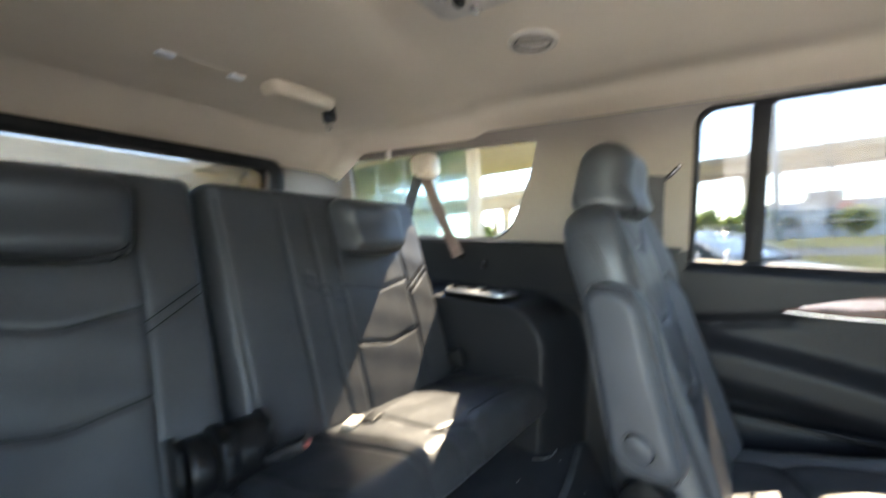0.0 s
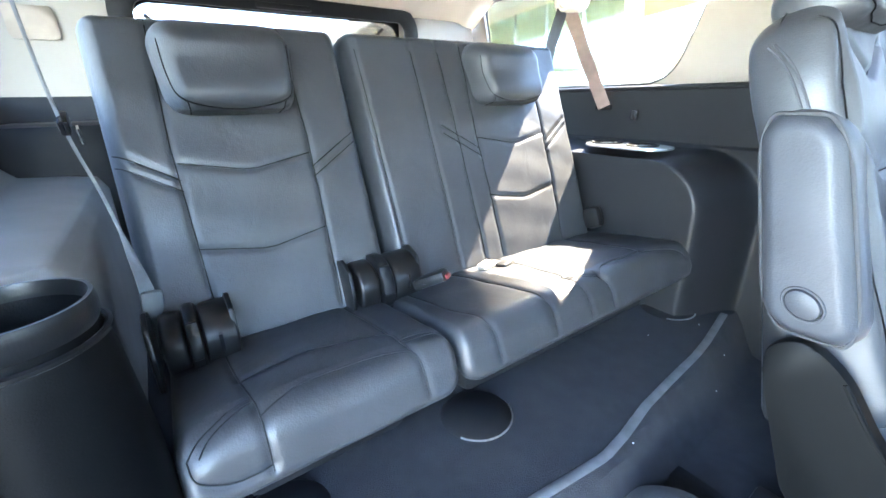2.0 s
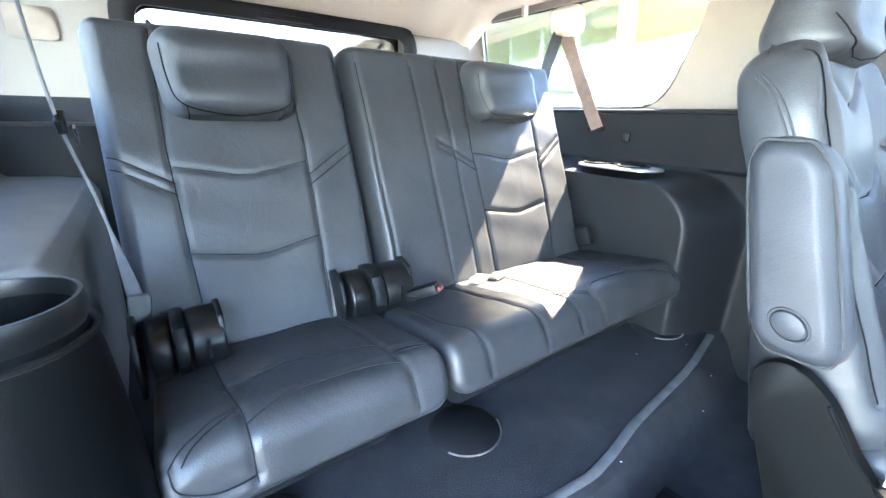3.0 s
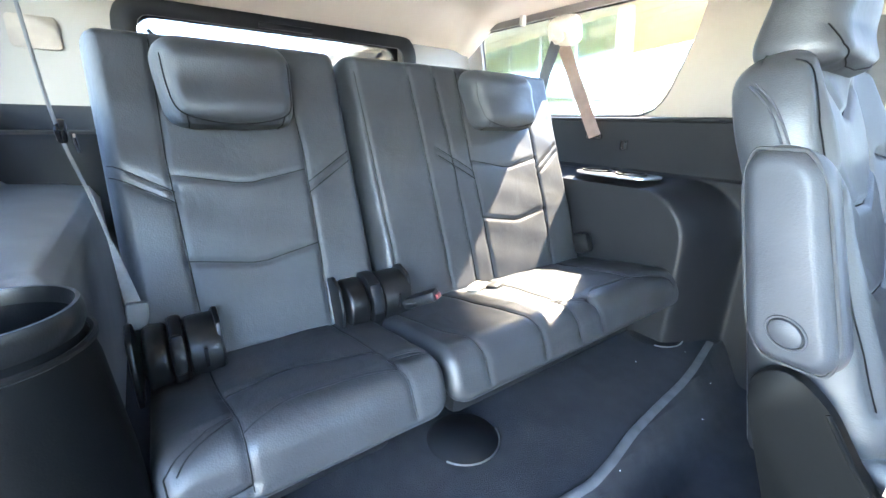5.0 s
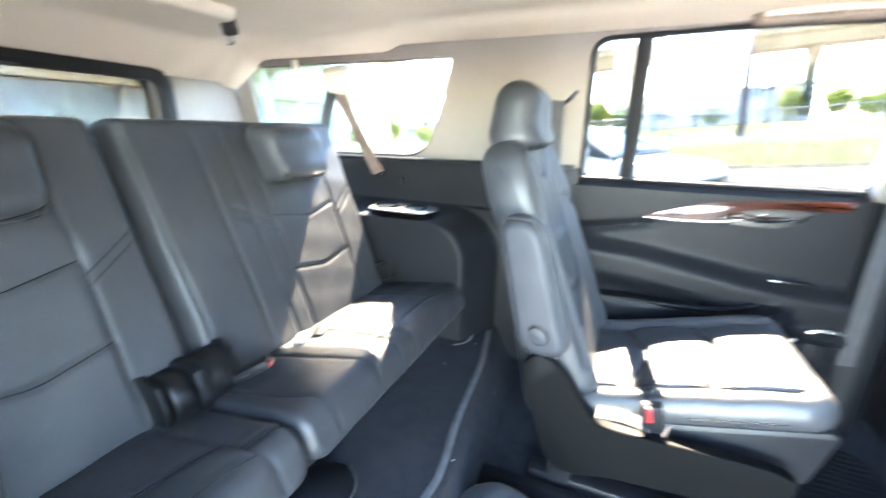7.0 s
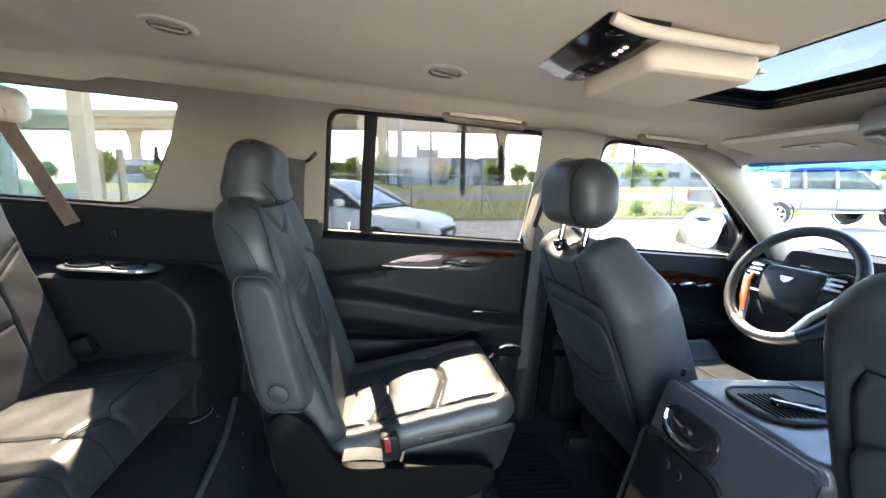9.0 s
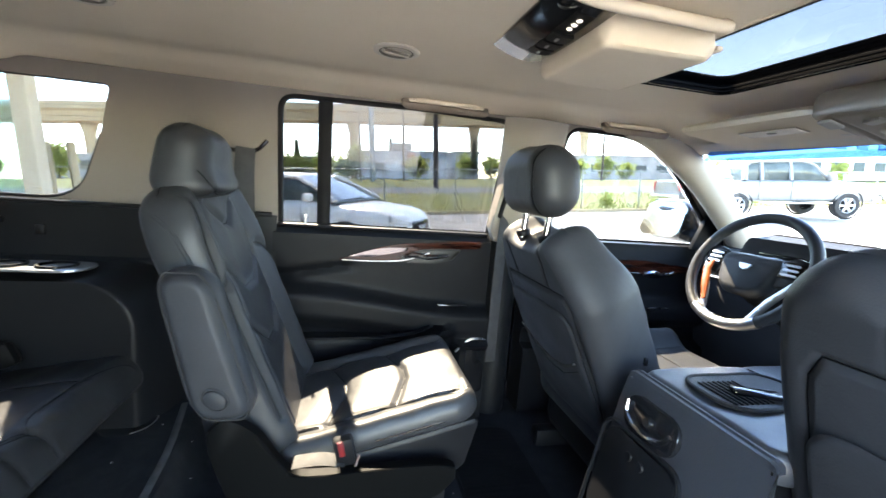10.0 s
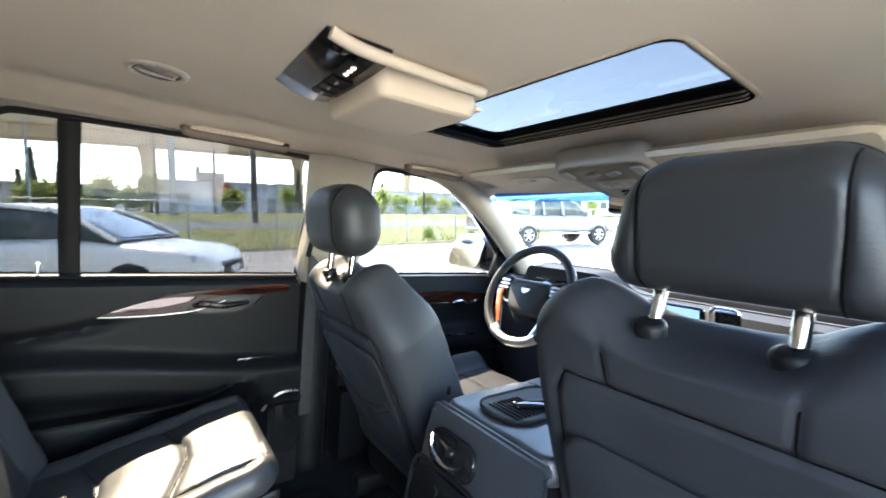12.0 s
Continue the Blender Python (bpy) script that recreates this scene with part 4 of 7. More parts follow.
# Shelf cup holder and small fittings on the left panel.
cup = thing("cup_holder", (-0.80, 0.64, 1.12), "twin cup holder in a satin tray on the side shelf", "cup holder")
tray = [(x, y) for x, y in rounded(-0.90, 0.585, -0.66, 0.70, 0.045)]
part("tray", prism(tray, 0.006, pose(0, 0, 1.120), bevel=0.002), ALUMINIUM, cup)
for x in (-0.845, -0.735):
    # Shallow wells in near-black: the shade of deep holes put into colour.
    part("cup_well", lathe([(0.040, 0.008), (0.037, 0.009), (0.034, 0.004), (0.033, 0.0015), (0.001, 0.0015)], (x, 0.64, 1.122), n=28), SEAM, cup)
    part("rim", lathe([(0.043, 0.005), (0.042, 0.010), (0.038, 0.010), (0.037, 0.006)], (x, 0.64, 1.122), n=28), PLASTIC, cup)
clip = thing("panel_clip", (-0.86, 0.76, 1.19), "small black plug on the side panel", "plug")
part("plug", box((-0.84, 0.757, 1.20), (0.022, 0.012, 0.030), 0.003), GLOSS_BLACK, clip)


def belt(name_base, path, width, mat, label, guide=None, anchor=None):
    ob = thing("seat_belt", name_base, label, "seat belt", "seat belts")
    part("webbing", tube(path, width / 2, 10, flat=0.05, up=(0.25, -1, 0.1)), mat, ob)
    return ob


b1 = belt((-0.95, 0.72, 1.22), curve([(-1.032, 0.640, 1.515), (-1.015, 0.690, 1.42), (-0.985, 0.727, 1.32), (-0.947, 0.755, 1.222)], 6), 0.042, WEBBING, "brown seat belt hanging across the quarter window")
part("guide", pad(axes((-1.035, 0.66, 1.535), (1, 0, 0), (0, -0.3, 1)), 0.11, 0.09, 0.05, edge=0.02, corner=0.03, nu=16, nv=16, wrinkle=0), BELT_CAP, b1, "beige belt guide")
part("loop", tube([(-1.032 + 0.022 * math.cos(a), 0.63, 1.515 + 0.016 * math.sin(a)) for a in np.linspace(0, 6.28, 18)[:-1]], 0.006, 6, closed=True), BELT_CAP, b1)
part("webbing", tube(curve([(-1.045, 0.635, 1.50), (-1.06, 0.60, 1.36), (-1.06, 0.585, 1.20)], 6), 0.018, 8, flat=0.05, up=(1, -0.4, 0)), WEBBING_BLACK, b1, "dark falling length of belt")
part("slot", box((-0.955, 0.764, 1.222), (0.055, 0.014, 0.016), 0.004), GLOSS_BLACK, b1)

b2 = belt((-0.34, 0.70, 1.2), curve([(-0.315, 0.728, 1.470), (-0.315, 0.715, 1.40), (-0.31, 0.705, 1.28), (-0.30, 0.70, 1.10)], 6), 0.055, WEBBING_BLACK, "black belt coming out of the pale pillar beside the second-row chair")
part("slot", tube(curve([(-0.365, 0.760, 1.462), (-0.33, 0.757, 1.460), (-0.29, 0.755, 1.468), (-0.262, 0.752, 1.497)], 6), 0.006, 8), GLOSS_BLACK, b2, "curved black belt slot")
b5 = thing("seat_belt", (0.48, 0.73, 1.35), "black front belt with its height slide on the middle pillar", "seat belt", "seat belts")
pillar_plane = axes((0, 0.806, 1.24), (1, 0, 0), (0, -0.25, 1))
cover_line = [(0.452, 0.045), (0.458, 0.10), (0.468, 0.20), (0.482, 0.275), (0.505, 0.315), (0.545, 0.335), (0.60, 0.33), (0.60, 0.0), (0.475, 0.0)]
part("pillar_cover", prism(cover_line, 0.052, pillar_plane, bevel=0.009), PILLAR, b5, "pale plastic cover on the pillar")
part("slide", prism([(0.468, 0.095), (0.484, 0.085), (0.503, 0.25), (0.490, 0.262)], 0.055, pillar_plane, bevel=0.003), PLASTIC, b5, "black height slide")
part("guide", pad(axes((0.50, 0.728, 1.46), (1, 0, 0), (0, -0.2, 1)), 0.05, 0.05, 0.022, edge=0.009, corner=0.014, nu=12, nv=12, wrinkle=0), BELT_CAP, b5)
part("webbing", tube(curve([(0.50, 0.728, 1.45), (0.497, 0.735, 1.30), (0.495, 0.738, 1.10), (0.495, 0.735, 0.80)], 6), 0.020, 8, flat=0.06, up=(0.2, -1, 0)), WEBBING_BLACK, b5)
tag = thing("airbag_label", (-0.30, 0.75, 1.55), "blank stitched label on the pale pillar", "label")
part("plate", strip(rounded(-0.325, 1.545, -0.275, 1.565, 0.005), 0.748, 0.003, bevel=0.0), BELT_CAP, tag)


# ---- second row: the captain's chair ----
chair = thing("captain_chair", (0.0, 0.40, 0.59), "black leather captain's chair with armrest folded up, sunlit cushion", "car seat")
cy = 0.405
by = 0.432
m2, h2 = seat_frame(-0.148, 0.820, -0.362, 1.365, by)


def wing(T):
    return 1 - 0.25 * np.clip((T - 0.55) / 0.45, 0, 1) ** 2, np.zeros_like(T)


def chair_relief(U, V):
    """Tall side bolsters round a sunken middle that is quilted into three shields."""
    t = np.clip((np.abs(U) - 0.118) / 0.050, 0, 1)
    inner = np.clip((0.120 - np.abs(U)) / 0.010, 0, 1)
    return -0.016 * (1 - t * t * (3 - 2 * t)) + 0.005 * inner + 0.008 * np.exp(-((np.abs(U) - 0.182) / 0.018) ** 2)


v2 = lambda z: (z - 1.0925) / 0.545 * h2
s2 = [[(-0.119, v2(1.200)), (-0.036, v2(1.134)), (0.036, v2(1.134)), (0.119, v2(1.200))], [(-0.119, v2(1.076)), (-0.036, v2(1.008)), (0.036, v2(1.008)), (0.119, v2(1.076))],
      [(-0.085, v2(1.315)), (-0.014, v2(1.268)), (0.014, v2(1.268)), (0.085, v2(1.315))]]
for s in (-1, 1):
    s2 += [[(s * 0.120, v2(0.88)), (s * 0.121, v2(1.16)), (s * 0.117, v2(1.25)), (s * 0.104, v2(1.345))],
           [(s * 0.196, v2(0.90)), (s * 0.198, v2(1.10)), (s * 0.194, v2(1.25)), (s * 0.172, v2(1.335))],
           [(s * 0.150, v2(1.205)), (s * 0.168, v2(1.195)), (s * 0.190, v2(1.165))]]
back_ob = part("backrest", pad(m2, 0.432, h2, 0.112, s2, edge=0.026, corner=0.055, back=0.72, nu=150, nv=140, shape=wing, crown=0.0, groove=0.0095, groove_width=0.0085,
                               bulge=chair_relief, wrinkle=0.0010), LEATHER, chair)
for k in (0, 1):
    line = curve([m2 @ Vector((-0.2160, v2(z), w + 0.007 * k)) for z, w in ((1.315, -0.004), (1.285, 0.010), (1.240, 0.017), (1.17, 0.020), (1.08, 0.022))], 6)
    part("side_seam", tube(line, 0.0016, 6), LEATHER_SIDE, back_ob)
hm, hh = seat_frame(-0.350, 1.335, -0.334, 1.486, 0.414)
part("headrest", pad(hm, 0.228, 0.155, 0.094, [[(-0.104, -0.010), (-0.096, -0.034), (-0.070, -0.050), (-0.03, -0.057), (0.03, -0.057), (0.070, -0.050), (0.096, -0.034), (0.104, -0.010)]],
                     edge=0.042, corner=0.048, nu=72, nv=54, crown=0.010, groove=0.0030, groove_width=0.005, shape=lambda T: (1 - 0.15 * T, np.zeros_like(T)),
                     side=lambda S, T: 0.020 * np.exp(-((T + 0.55) / 0.4) ** 2)), LEATHER, chair)
am = axes((-0.236, 0.152, 1.112), (1, 0, 0.0), (-0.062, 0, 0.24))
arm = part("armrest", pad(am, 0.094, 0.268, 0.080, [], edge=0.022, corner=0.040, nu=50, nv=80, crown=0.003, shape=lambda T: (1 - 0.09 * T, np.zeros_like(T)), wrinkle=0.001), LEATHER_SIDE, chair, "upright folded leather armrest")
outline = [(0.094 * 0.46 * x, 0.268 * 0.485 * y) for x, y in rounded(-1, -1, 1, 1, 0.5, 8)]
part("piping", tube([am @ Vector((x * (1 - 0.09 * y / 0.134), y, 0.026)) for x, y in outline], 0.0022, 6, closed=True), PIPING, arm)
bt = am @ pose(0.0, -0.083, 0.042)
part("pivot_button", lathe([(0.0, 0.007), (0.012, 0.0065), (0.016, 0.005), (0.018, 0.0)], m=bt, n=28), LEATHER_SIDE, arm)
part("pivot_ring", tube([bt @ Vector((0.0195 * math.cos(a), 0.0195 * math.sin(a), 0.0015)) for a in np.linspace(0, 6.2832, 33)[:-1]], 0.0016, 6, closed=True), LEATHER_SIDE, arm)

cm2 = axes((0.060, cy + 0.02, 0.866), (0, -1, 0), (1, 0, 0.26))
c2s = [[(0.135, -0.22), (0.14, 0.07), (0.15, 0.21)], [(-0.135, -0.22), (-0.14, 0.07), (-0.15, 0.21)], [(-0.14, 0.050), (-0.03, 0.088), (0.03, 0.088), (0.14, 0.050)], [(-0.135, -0.100), (-0.03, -0.062), (0.03, -0.062), (0.135, -0.100)]]
part("cushion", pad(cm2, 0.410, 0.475, 0.048, c2s, edge=0.020, corner=0.060, nu=110, nv=120, crown=0.006, groove=0.0050, groove_width=0.008,
                    bulge=lambda U, V: 0.013 * np.exp(-((np.abs(U) - 0.178) / 0.028) ** 2) + 0.007 * np.abs(np.sin((V - 0.090 + 0.27 * np.maximum(np.abs(U) - 0.02, 0)) * math.pi / 0.150)) ** 0.6 * (np.abs(U) < 0.14)), LEATHER, chair)
# Piping made of chrome to imitate its highlight in the sun.
part("piping", tube(curve([(0.06, 0.220, 0.866), (0.16, 0.219, 0.891), (0.235, 0.228, 0.908), (0.276, 0.262, 0.917), (0.290, 0.32, 0.921), (0.291, 0.42, 0.921), (0.288, 0.57, 0.921)], 8), 0.0018, 6), CHROME, chair, "piping round the cushion's front, chrome for its sun highlight")
shield_line = blob_line([(-0.236, 0.86), (-0.250, 0.925), (-0.215, 0.955), (-0.165, 0.925), (-0.115, 0.855), (-0.07, 0.833), (0.16, 0.838), (0.225, 0.825)], [(0.225, 0.80), (0.15, 0.745), (-0.05, 0.72), (-0.165, 0.70), (-0.208, 0.78)])
part("side_shield", prism(shield_line, 0.022, axes((0, 0.195, 0), (1, 0, 0), (0, 0, 1)), bevel=0.004), BLACK_SHADED, chair, "black plastic side shield")
part("side_shield", prism(shield_line, 0.022, axes((0, 0.63, 0), (1, 0, 0), (0, 0, 1)), bevel=0.005), PLASTIC, chair)
part("shield_edge", tube(curve([(-0.165, 0.172, 0.922), (-0.115, 0.172, 0.852), (-0.07, 0.172, 0.831), (0.16, 0.172, 0.836), (0.215, 0.172, 0.825)], 6), 0.003, 6), BLACK_SHADED, chair)
part("seat_back_shell", box((-0.235, cy, 0.90), (0.06, 0.40, 0.22), 0.02, pose(0, 0, 0, 0, -12, 0)), PLASTIC, chair)
part("seat_frame", prism([(-0.17, 0.725), (0.21, 0.745), (0.262, 0.79), (0.288, 0.892), (0.275, 0.902), (-0.17, 0.786)], 0.395, axes((0, 0.622, 0), (1, 0, 0), (0, 0, 1)), bevel=0.010), PLASTIC, chair)
for x in (-0.16, 0.20):
    for y in (0.27, 0.55):
        part("leg", box((x, y, 0.67), (0.055, 0.05, 0.18), 0.01), PLASTIC, chair)
for y in (0.27, 0.55):
    part("floor_rail", box((0.02, y, 0.598), (0.50, 0.045, 0.025), 0.006), PLASTIC, chair)
b3 = thing("seat_belt_buckle", (0.0, 0.16, 0.86), "black buckle with red button beside the chair", "belt buckle")
part("body", box((-0.005, 0.178, 0.880), (0.038, 0.022, 0.062), 0.006, pose(0, 0, 0, 8, -12, 0)), PLASTIC, b3)
part("button", box((-0.012, 0.166, 0.890), (0.012, 0.006, 0.034), 0.002, pose(0, 0, 0, 8, -12, 0)), RED, b3, "red release button")
part("strap", tube(curve([(-0.10, 0.18, 0.860), (-0.05, 0.178, 0.865), (-0.005, 0.18, 0.855)]), 0.02, 8, flat=0.12, up=(0, 0, 1)), WEBBING_BLACK, b3)
part("tag", box((0.020, 0.170, 0.862), (0.005, 0.003, 0.024), 0.0, pose(0, 0, 0, 0, 15, 0)), WEBBING, b3, "frayed pale fabric tag")


# ---- front seats ----
def front_seat(yc, dx, label, sign, line):
    ob = thing("bucket_seat", (0.75 + dx, yc, 0.60), label, "car seat", "front seats")
    top = 1.368 if dx > 0 else 1.343
    m, h = seat_frame((0.655 if dx > 0 else 0.715) + dx, 0.82, (0.452 if dx > 0 else 0.462) + dx, top, yc)
    v = lambda z: (z - (0.82 + top) / 2) / (top - 0.82) * h

    def shoulders(T):
        return 1 - (0.10 if dx > 0 else 0.42) * np.clip((T - 0.35) / 0.65, 0, 1) ** (2 if dx > 0 else 1.3), np.zeros_like(T)

    pocket = [(-0.172, v(line - 0.03)), (-0.155, v(line)), (0.155, v(line)), (0.172, v(line - 0.03)), (0.178, v(1.0)), (0.155, v(0.86))]
    back = [[(-x, y) for x, y in pocket[::-1]], pocket, [(-0.090, v(line)), (-0.094, v(top - 0.042)), (-0.12, v(top - 0.012))], [(0.090, v(line)), (0.094, v(top - 0.042)), (0.12, v(top - 0.012))]]
    front = [[(-0.13, v(0.85)), (-0.14, v(1.2)), (-0.09, v(1.33))], [(0.13, v(0.85)), (0.14, v(1.2)), (0.09, v(1.33))], [(-0.14, v(1.2)), (0.0, v(1.15)), (0.14, v(1.2))]]
    part("backrest", pad(m, 0.462, h, 0.130, front, back, edge=0.044, corner=0.066 if dx > 0 else 0.045, nu=110, nv=140, shape=shoulders, crown=0.0, dip=0.050,
                         back_bulge=lambda U, V: 0.0018 * np.clip((0.170 - np.abs(U)) / 0.008, 0, 1) * np.clip((v(line) - V) / 0.008, 0, 1),
                         bulge=lambda U, V: 0.035 * np.exp(-((np.abs(U) - 0.19) / 0.035) ** 2) * (1 - np.clip((V - 0.1) / 0.15, 0, 1) * 0.6),
                         side=lambda S, T: -0.004 * np.exp(-(S / 0.5) ** 2) * np.clip((T - 0.85) / 0.15, 0, 1)), LEATHER_SIDE, ob)
    bm = pad(m @ pose(0, -0.085, -0.073, 0, 180, 0), 0.345, 0.36, 0.010, [[(-0.14, 0.02), (-0.05, -0.03), (0.05, -0.03), (0.14, 0.02)]], edge=0.012, corner=0.05, nu=50, nv=50, crown=0.006, groove=0.004)
    part("map_pocket", bm, LEATHER_SIDE, ob, "black leather map pocket")
    part("pocket_rim", tube(curve([m @ Vector((u, v(z), -0.086)) for u, z in ((-0.15, 1.05), (-0.08, 1.015), (0.0, 1.005), (0.08, 1.015), (0.15, 1.05))], 6), 0.004, 6), PIPING, ob)
    hx, hy, hz, hw = (0.03, yc - 0.012, 0.014, 0.258) if dx > 0 else (0.012, yc - 0.004, 0.004, 0.262)
    hr, hh = seat_frame(0.450 + dx + hx, (1.357 if dx > 0 else 1.347) + hz, 0.428 + dx + hx, (1.512 if dx > 0 else 1.517) + hz, hy - (0.012 if dx > 0 else 0))
    part("headrest", pad(hr, hw, hh, 0.120, [[(-0.09, -0.07), (-0.09, 0.07)], [(0.09, -0.07), (0.09, 0.07)]], [[(-hw * 0.33, -0.075), (-hw * 0.335, 0.0), (-hw * 0.33, 0.075)], [(hw * 0.33, -0.075), (hw * 0.335, 0.0), (hw * 0.33, 0.075)]],
                         edge=0.042 if dx > 0 else 0.058, corner=0.052 if dx > 0 else 0.066, nu=90, nv=50, crown=0.010, groove=0.003, groove_width=0.003, shape=lambda T: (1 - (0.17 if dx > 0 else 0.06) * T, np.zeros_like(T))), LEATHER, ob, "wide leather headrest")
    for s in (-0.066, 0.066):
        part("headrest_post", tube([(0.462 + dx - hx * 0.6, hy + s, 1.28), (0.452 + dx + hx, hy + s, 1.41)], 0.0085, 12), CHROME, ob, "chrome headrest post")
        part("post_socket", lathe([(0.001, 0.004), (0.011, 0.005), (0.016, 0.003), (0.019, -0.002), (0.018, -0.012)], (0.460 + dx - hx * 0.4, hy + s, 1.331 if dx > 0 else 1.304), pose(0, 0, 0, 0, -16, 0), 24), PLASTIC, ob)
    cm = axes((0.90 + dx, yc, 0.835), (0, -1, 0), (1, 0, 0.10))
    part("cushion", pad(cm, 0.49, 0.54, 0.14, [[(-0.14, -0.25), (-0.14, 0.26)], [(0.14, -0.25), (0.14, 0.26)], [(-0.14, 0.10), (0.14, 0.10)]], edge=0.055, corner=0.07, nu=60, nv=60, crown=0.01,
                        bulge=lambda U, V: 0.055 * np.exp(-((np.abs(U) - 0.20) / 0.035) ** 2)), LEATHER, ob)
    part("seat_base", box((0.90 + dx, yc, 0.73), (0.46, 0.42, 0.16), 0.03), PLASTIC, ob)
    part("side_tag", box((0.640 + dx, yc + sign * 0.243, 1.06), (0.008, 0.006, 0.018), 0.001), GLOSS_BLACK, ob)
    for s in (-0.17, 0.17):
        part("floor_rail", box((0.88 + dx, yc + s, 0.615), (0.52, 0.05, 0.06), 0.01), PLASTIC, ob)
    return ob


front_seat(0.400, -0.01, "black leather driver's seat with chrome headrest posts", -1, 1.205)
front_seat(-0.386, 0.085, "black leather front passenger seat, seen from behind", 1, 1.266)

# ---- centre console ----
console = thing("centre_console", (0.85, -0.02, 0.60), "black leather centre console with rear controls", "car console")
cy0 = -0.045


def console_body(u, v):
    x = 0.545 + u * 0.85
    a = v * math.pi
    half = 0.150 - 0.012 * math.cos(2 * a)
    sq = lambda t: math.copysign(abs(t) ** 0.35, t)
    y = cy0 + half * sq(math.cos(a))
    z = 0.60 + 0.445 * sq(math.sin(a)) - 0.02 * smooth_step(0.2, 0.0, u)
    return Vector((x + 0.045 * smooth_step(1.06, 0.75, z) * (1 - u) * -0.3, y, z))


cb = grid(console_body, 30, 40)
end = [v for v in cb.verts if v.is_boundary and abs(v.co.x - 0.545) < 0.03 and v.co.z > 0.6]
cb.faces.new([v for v in sorted(end, key=lambda q: math.atan2(q.co.z - 0.8, q.co.y - cy0))])
part("body", cb, PLASTIC, console)
lid = pad(axes((0.755, cy0, 1.052), (0, -1, 0), (1, 0, 0)), 0.290, 0.386, 0.050, [[(-0.145, 0.055), (0.145, 0.055)]], edge=0.014, corner=0.04, nu=50, nv=50, crown=0.004, groove=0.003)
lid_ob = part("lid", lid, CONSOLE_TOP, console, "padded leather lid")
tray_line = [(x, y) for x, y in rounded(0.600, -0.082, 0.805, 0.042, 0.045)]
part("phone_tray", prism(tray_line, 0.004, pose(0, 0, 1.0805)), PLASTIC, lid_ob, "recessed phone tray")
part("tray_rim", tube([(x, y, 1.084) for x, y in tray_line], 0.004, 6, closed=True), PIPING, lid_ob)
for k in range(8):
    part("tray_rib", box((0.622 + 0.011 * k, -0.026, 1.0855), (0.004, 0.080, 0.004), 0.001), RUBBER, lid_ob)
part("latch", box((0.690, -0.040, 1.090), (0.080, 0.026, 0.010), 0.004, pose(0, 0, 0, 0, 0, -22)), GLOSS_BLACK, lid_ob, "gloss black latch")
cap = [(0.560, 1.073), (0.556, 1.073), (0.552, 1.066), (0.546, 1.050), (0.536, 1.020), (0.522, 0.95), (0.506, 0.86), (0.500, 0.74), (0.500, 0.62), (0.560, 0.62)]
part("rear_cap", prism(cap, 0.296, axes((0, cy0 + 0.148, 0), (1, 0, 0), (0, 0, 1)), bevel=0.012), CONSOLE_TOP, console, "leather-covered rear end of the console", sharp=50)
cf = axes((0.334, cy0, 0.0), (0, -1, 0), (0.19, 0, 1))
part("control_panel", prism([(x, y) for x, y in rounded(-0.109, 0.998, 0.018, 1.066, 0.028)], 0.010, cf, bevel=0.003), GLOSS_BLACK, console)
part("chrome_arc", tube(curve([cf @ Vector((-(y - cy0), z * 1.018, 0.013)) for y, z in ((0.059, 1.030), (0.054, 1.008), (0.036, 0.996), (0.011, 0.991), (-0.016, 0.993), (-0.036, 1.002), (-0.048, 1.020))], 6), 0.0046, 8), CHROME, console, "curved chrome strip")
part("knob", lathe([(0, 0.010), (0.008, 0.010), (0.010, 0.0)], m=cf @ pose(-0.045, 1.035, 0.008), n=20), GLOSS_BLACK, console)
part("storage_bin", prism([(x, y) for x, y in rounded(-0.138, 0.80, 0.040, 0.985, 0.03)], 0.008, cf, bevel=0.003), PLASTIC, console)
part("bin_rim", tube([cf @ Vector((x, y, 0.009)) for x, y in rounded(-0.146, 0.66, 0.048, 0.995, 0.03)], 0.004, 6, closed=True), PLASTIC, console)
for k in range(2):
    part("socket", lathe([(0, 0.003), (0.008, 0.003), (0.009, 0)], m=cf @ pose(-0.065 + 0.03 * k, 0.955, 0.009), n=16), PLASTIC, console)

# ---- dashboard ----
dash = thing("dashboard", (1.5, 0, 0.62), "black leather dashboard with hooded instruments and pale top", "dashboard")


def dash_at(u, v):
    y = -0.78 + u * 1.56
    hood = smooth_step(0.13, 0.24, y) * smooth_step(0.62, 0.52, y)
    mid = smooth_step(0.20, 0.12, abs(y))
    top = 1.262 + 0.070 * hood
    pts = [(1.76, 1.215), (1.66, 1.240), (1.50, 1.250 + 0.03 * hood), (1.40 - 0.02 * hood, top), (1.345 - 0.05 * hood, top - 0.012), (1.34 - 0.015 * hood - 0.02 * mid, top - 0.05),
           (1.37 - 0.05 * mid, 1.16), (1.345 - 0.03 * mid, 1.08), (1.36, 0.98), (1.40, 0.85), (1.44, 0.70)]
    k = v * (len(pts) - 1)
    i = min(int(k), len(pts) - 2)
    t = k - i
    return Vector((pts[i][0] * (1 - t) + pts[i + 1][0] * t, y, pts[i][1] * (1 - t) + pts[i + 1][1] * t))


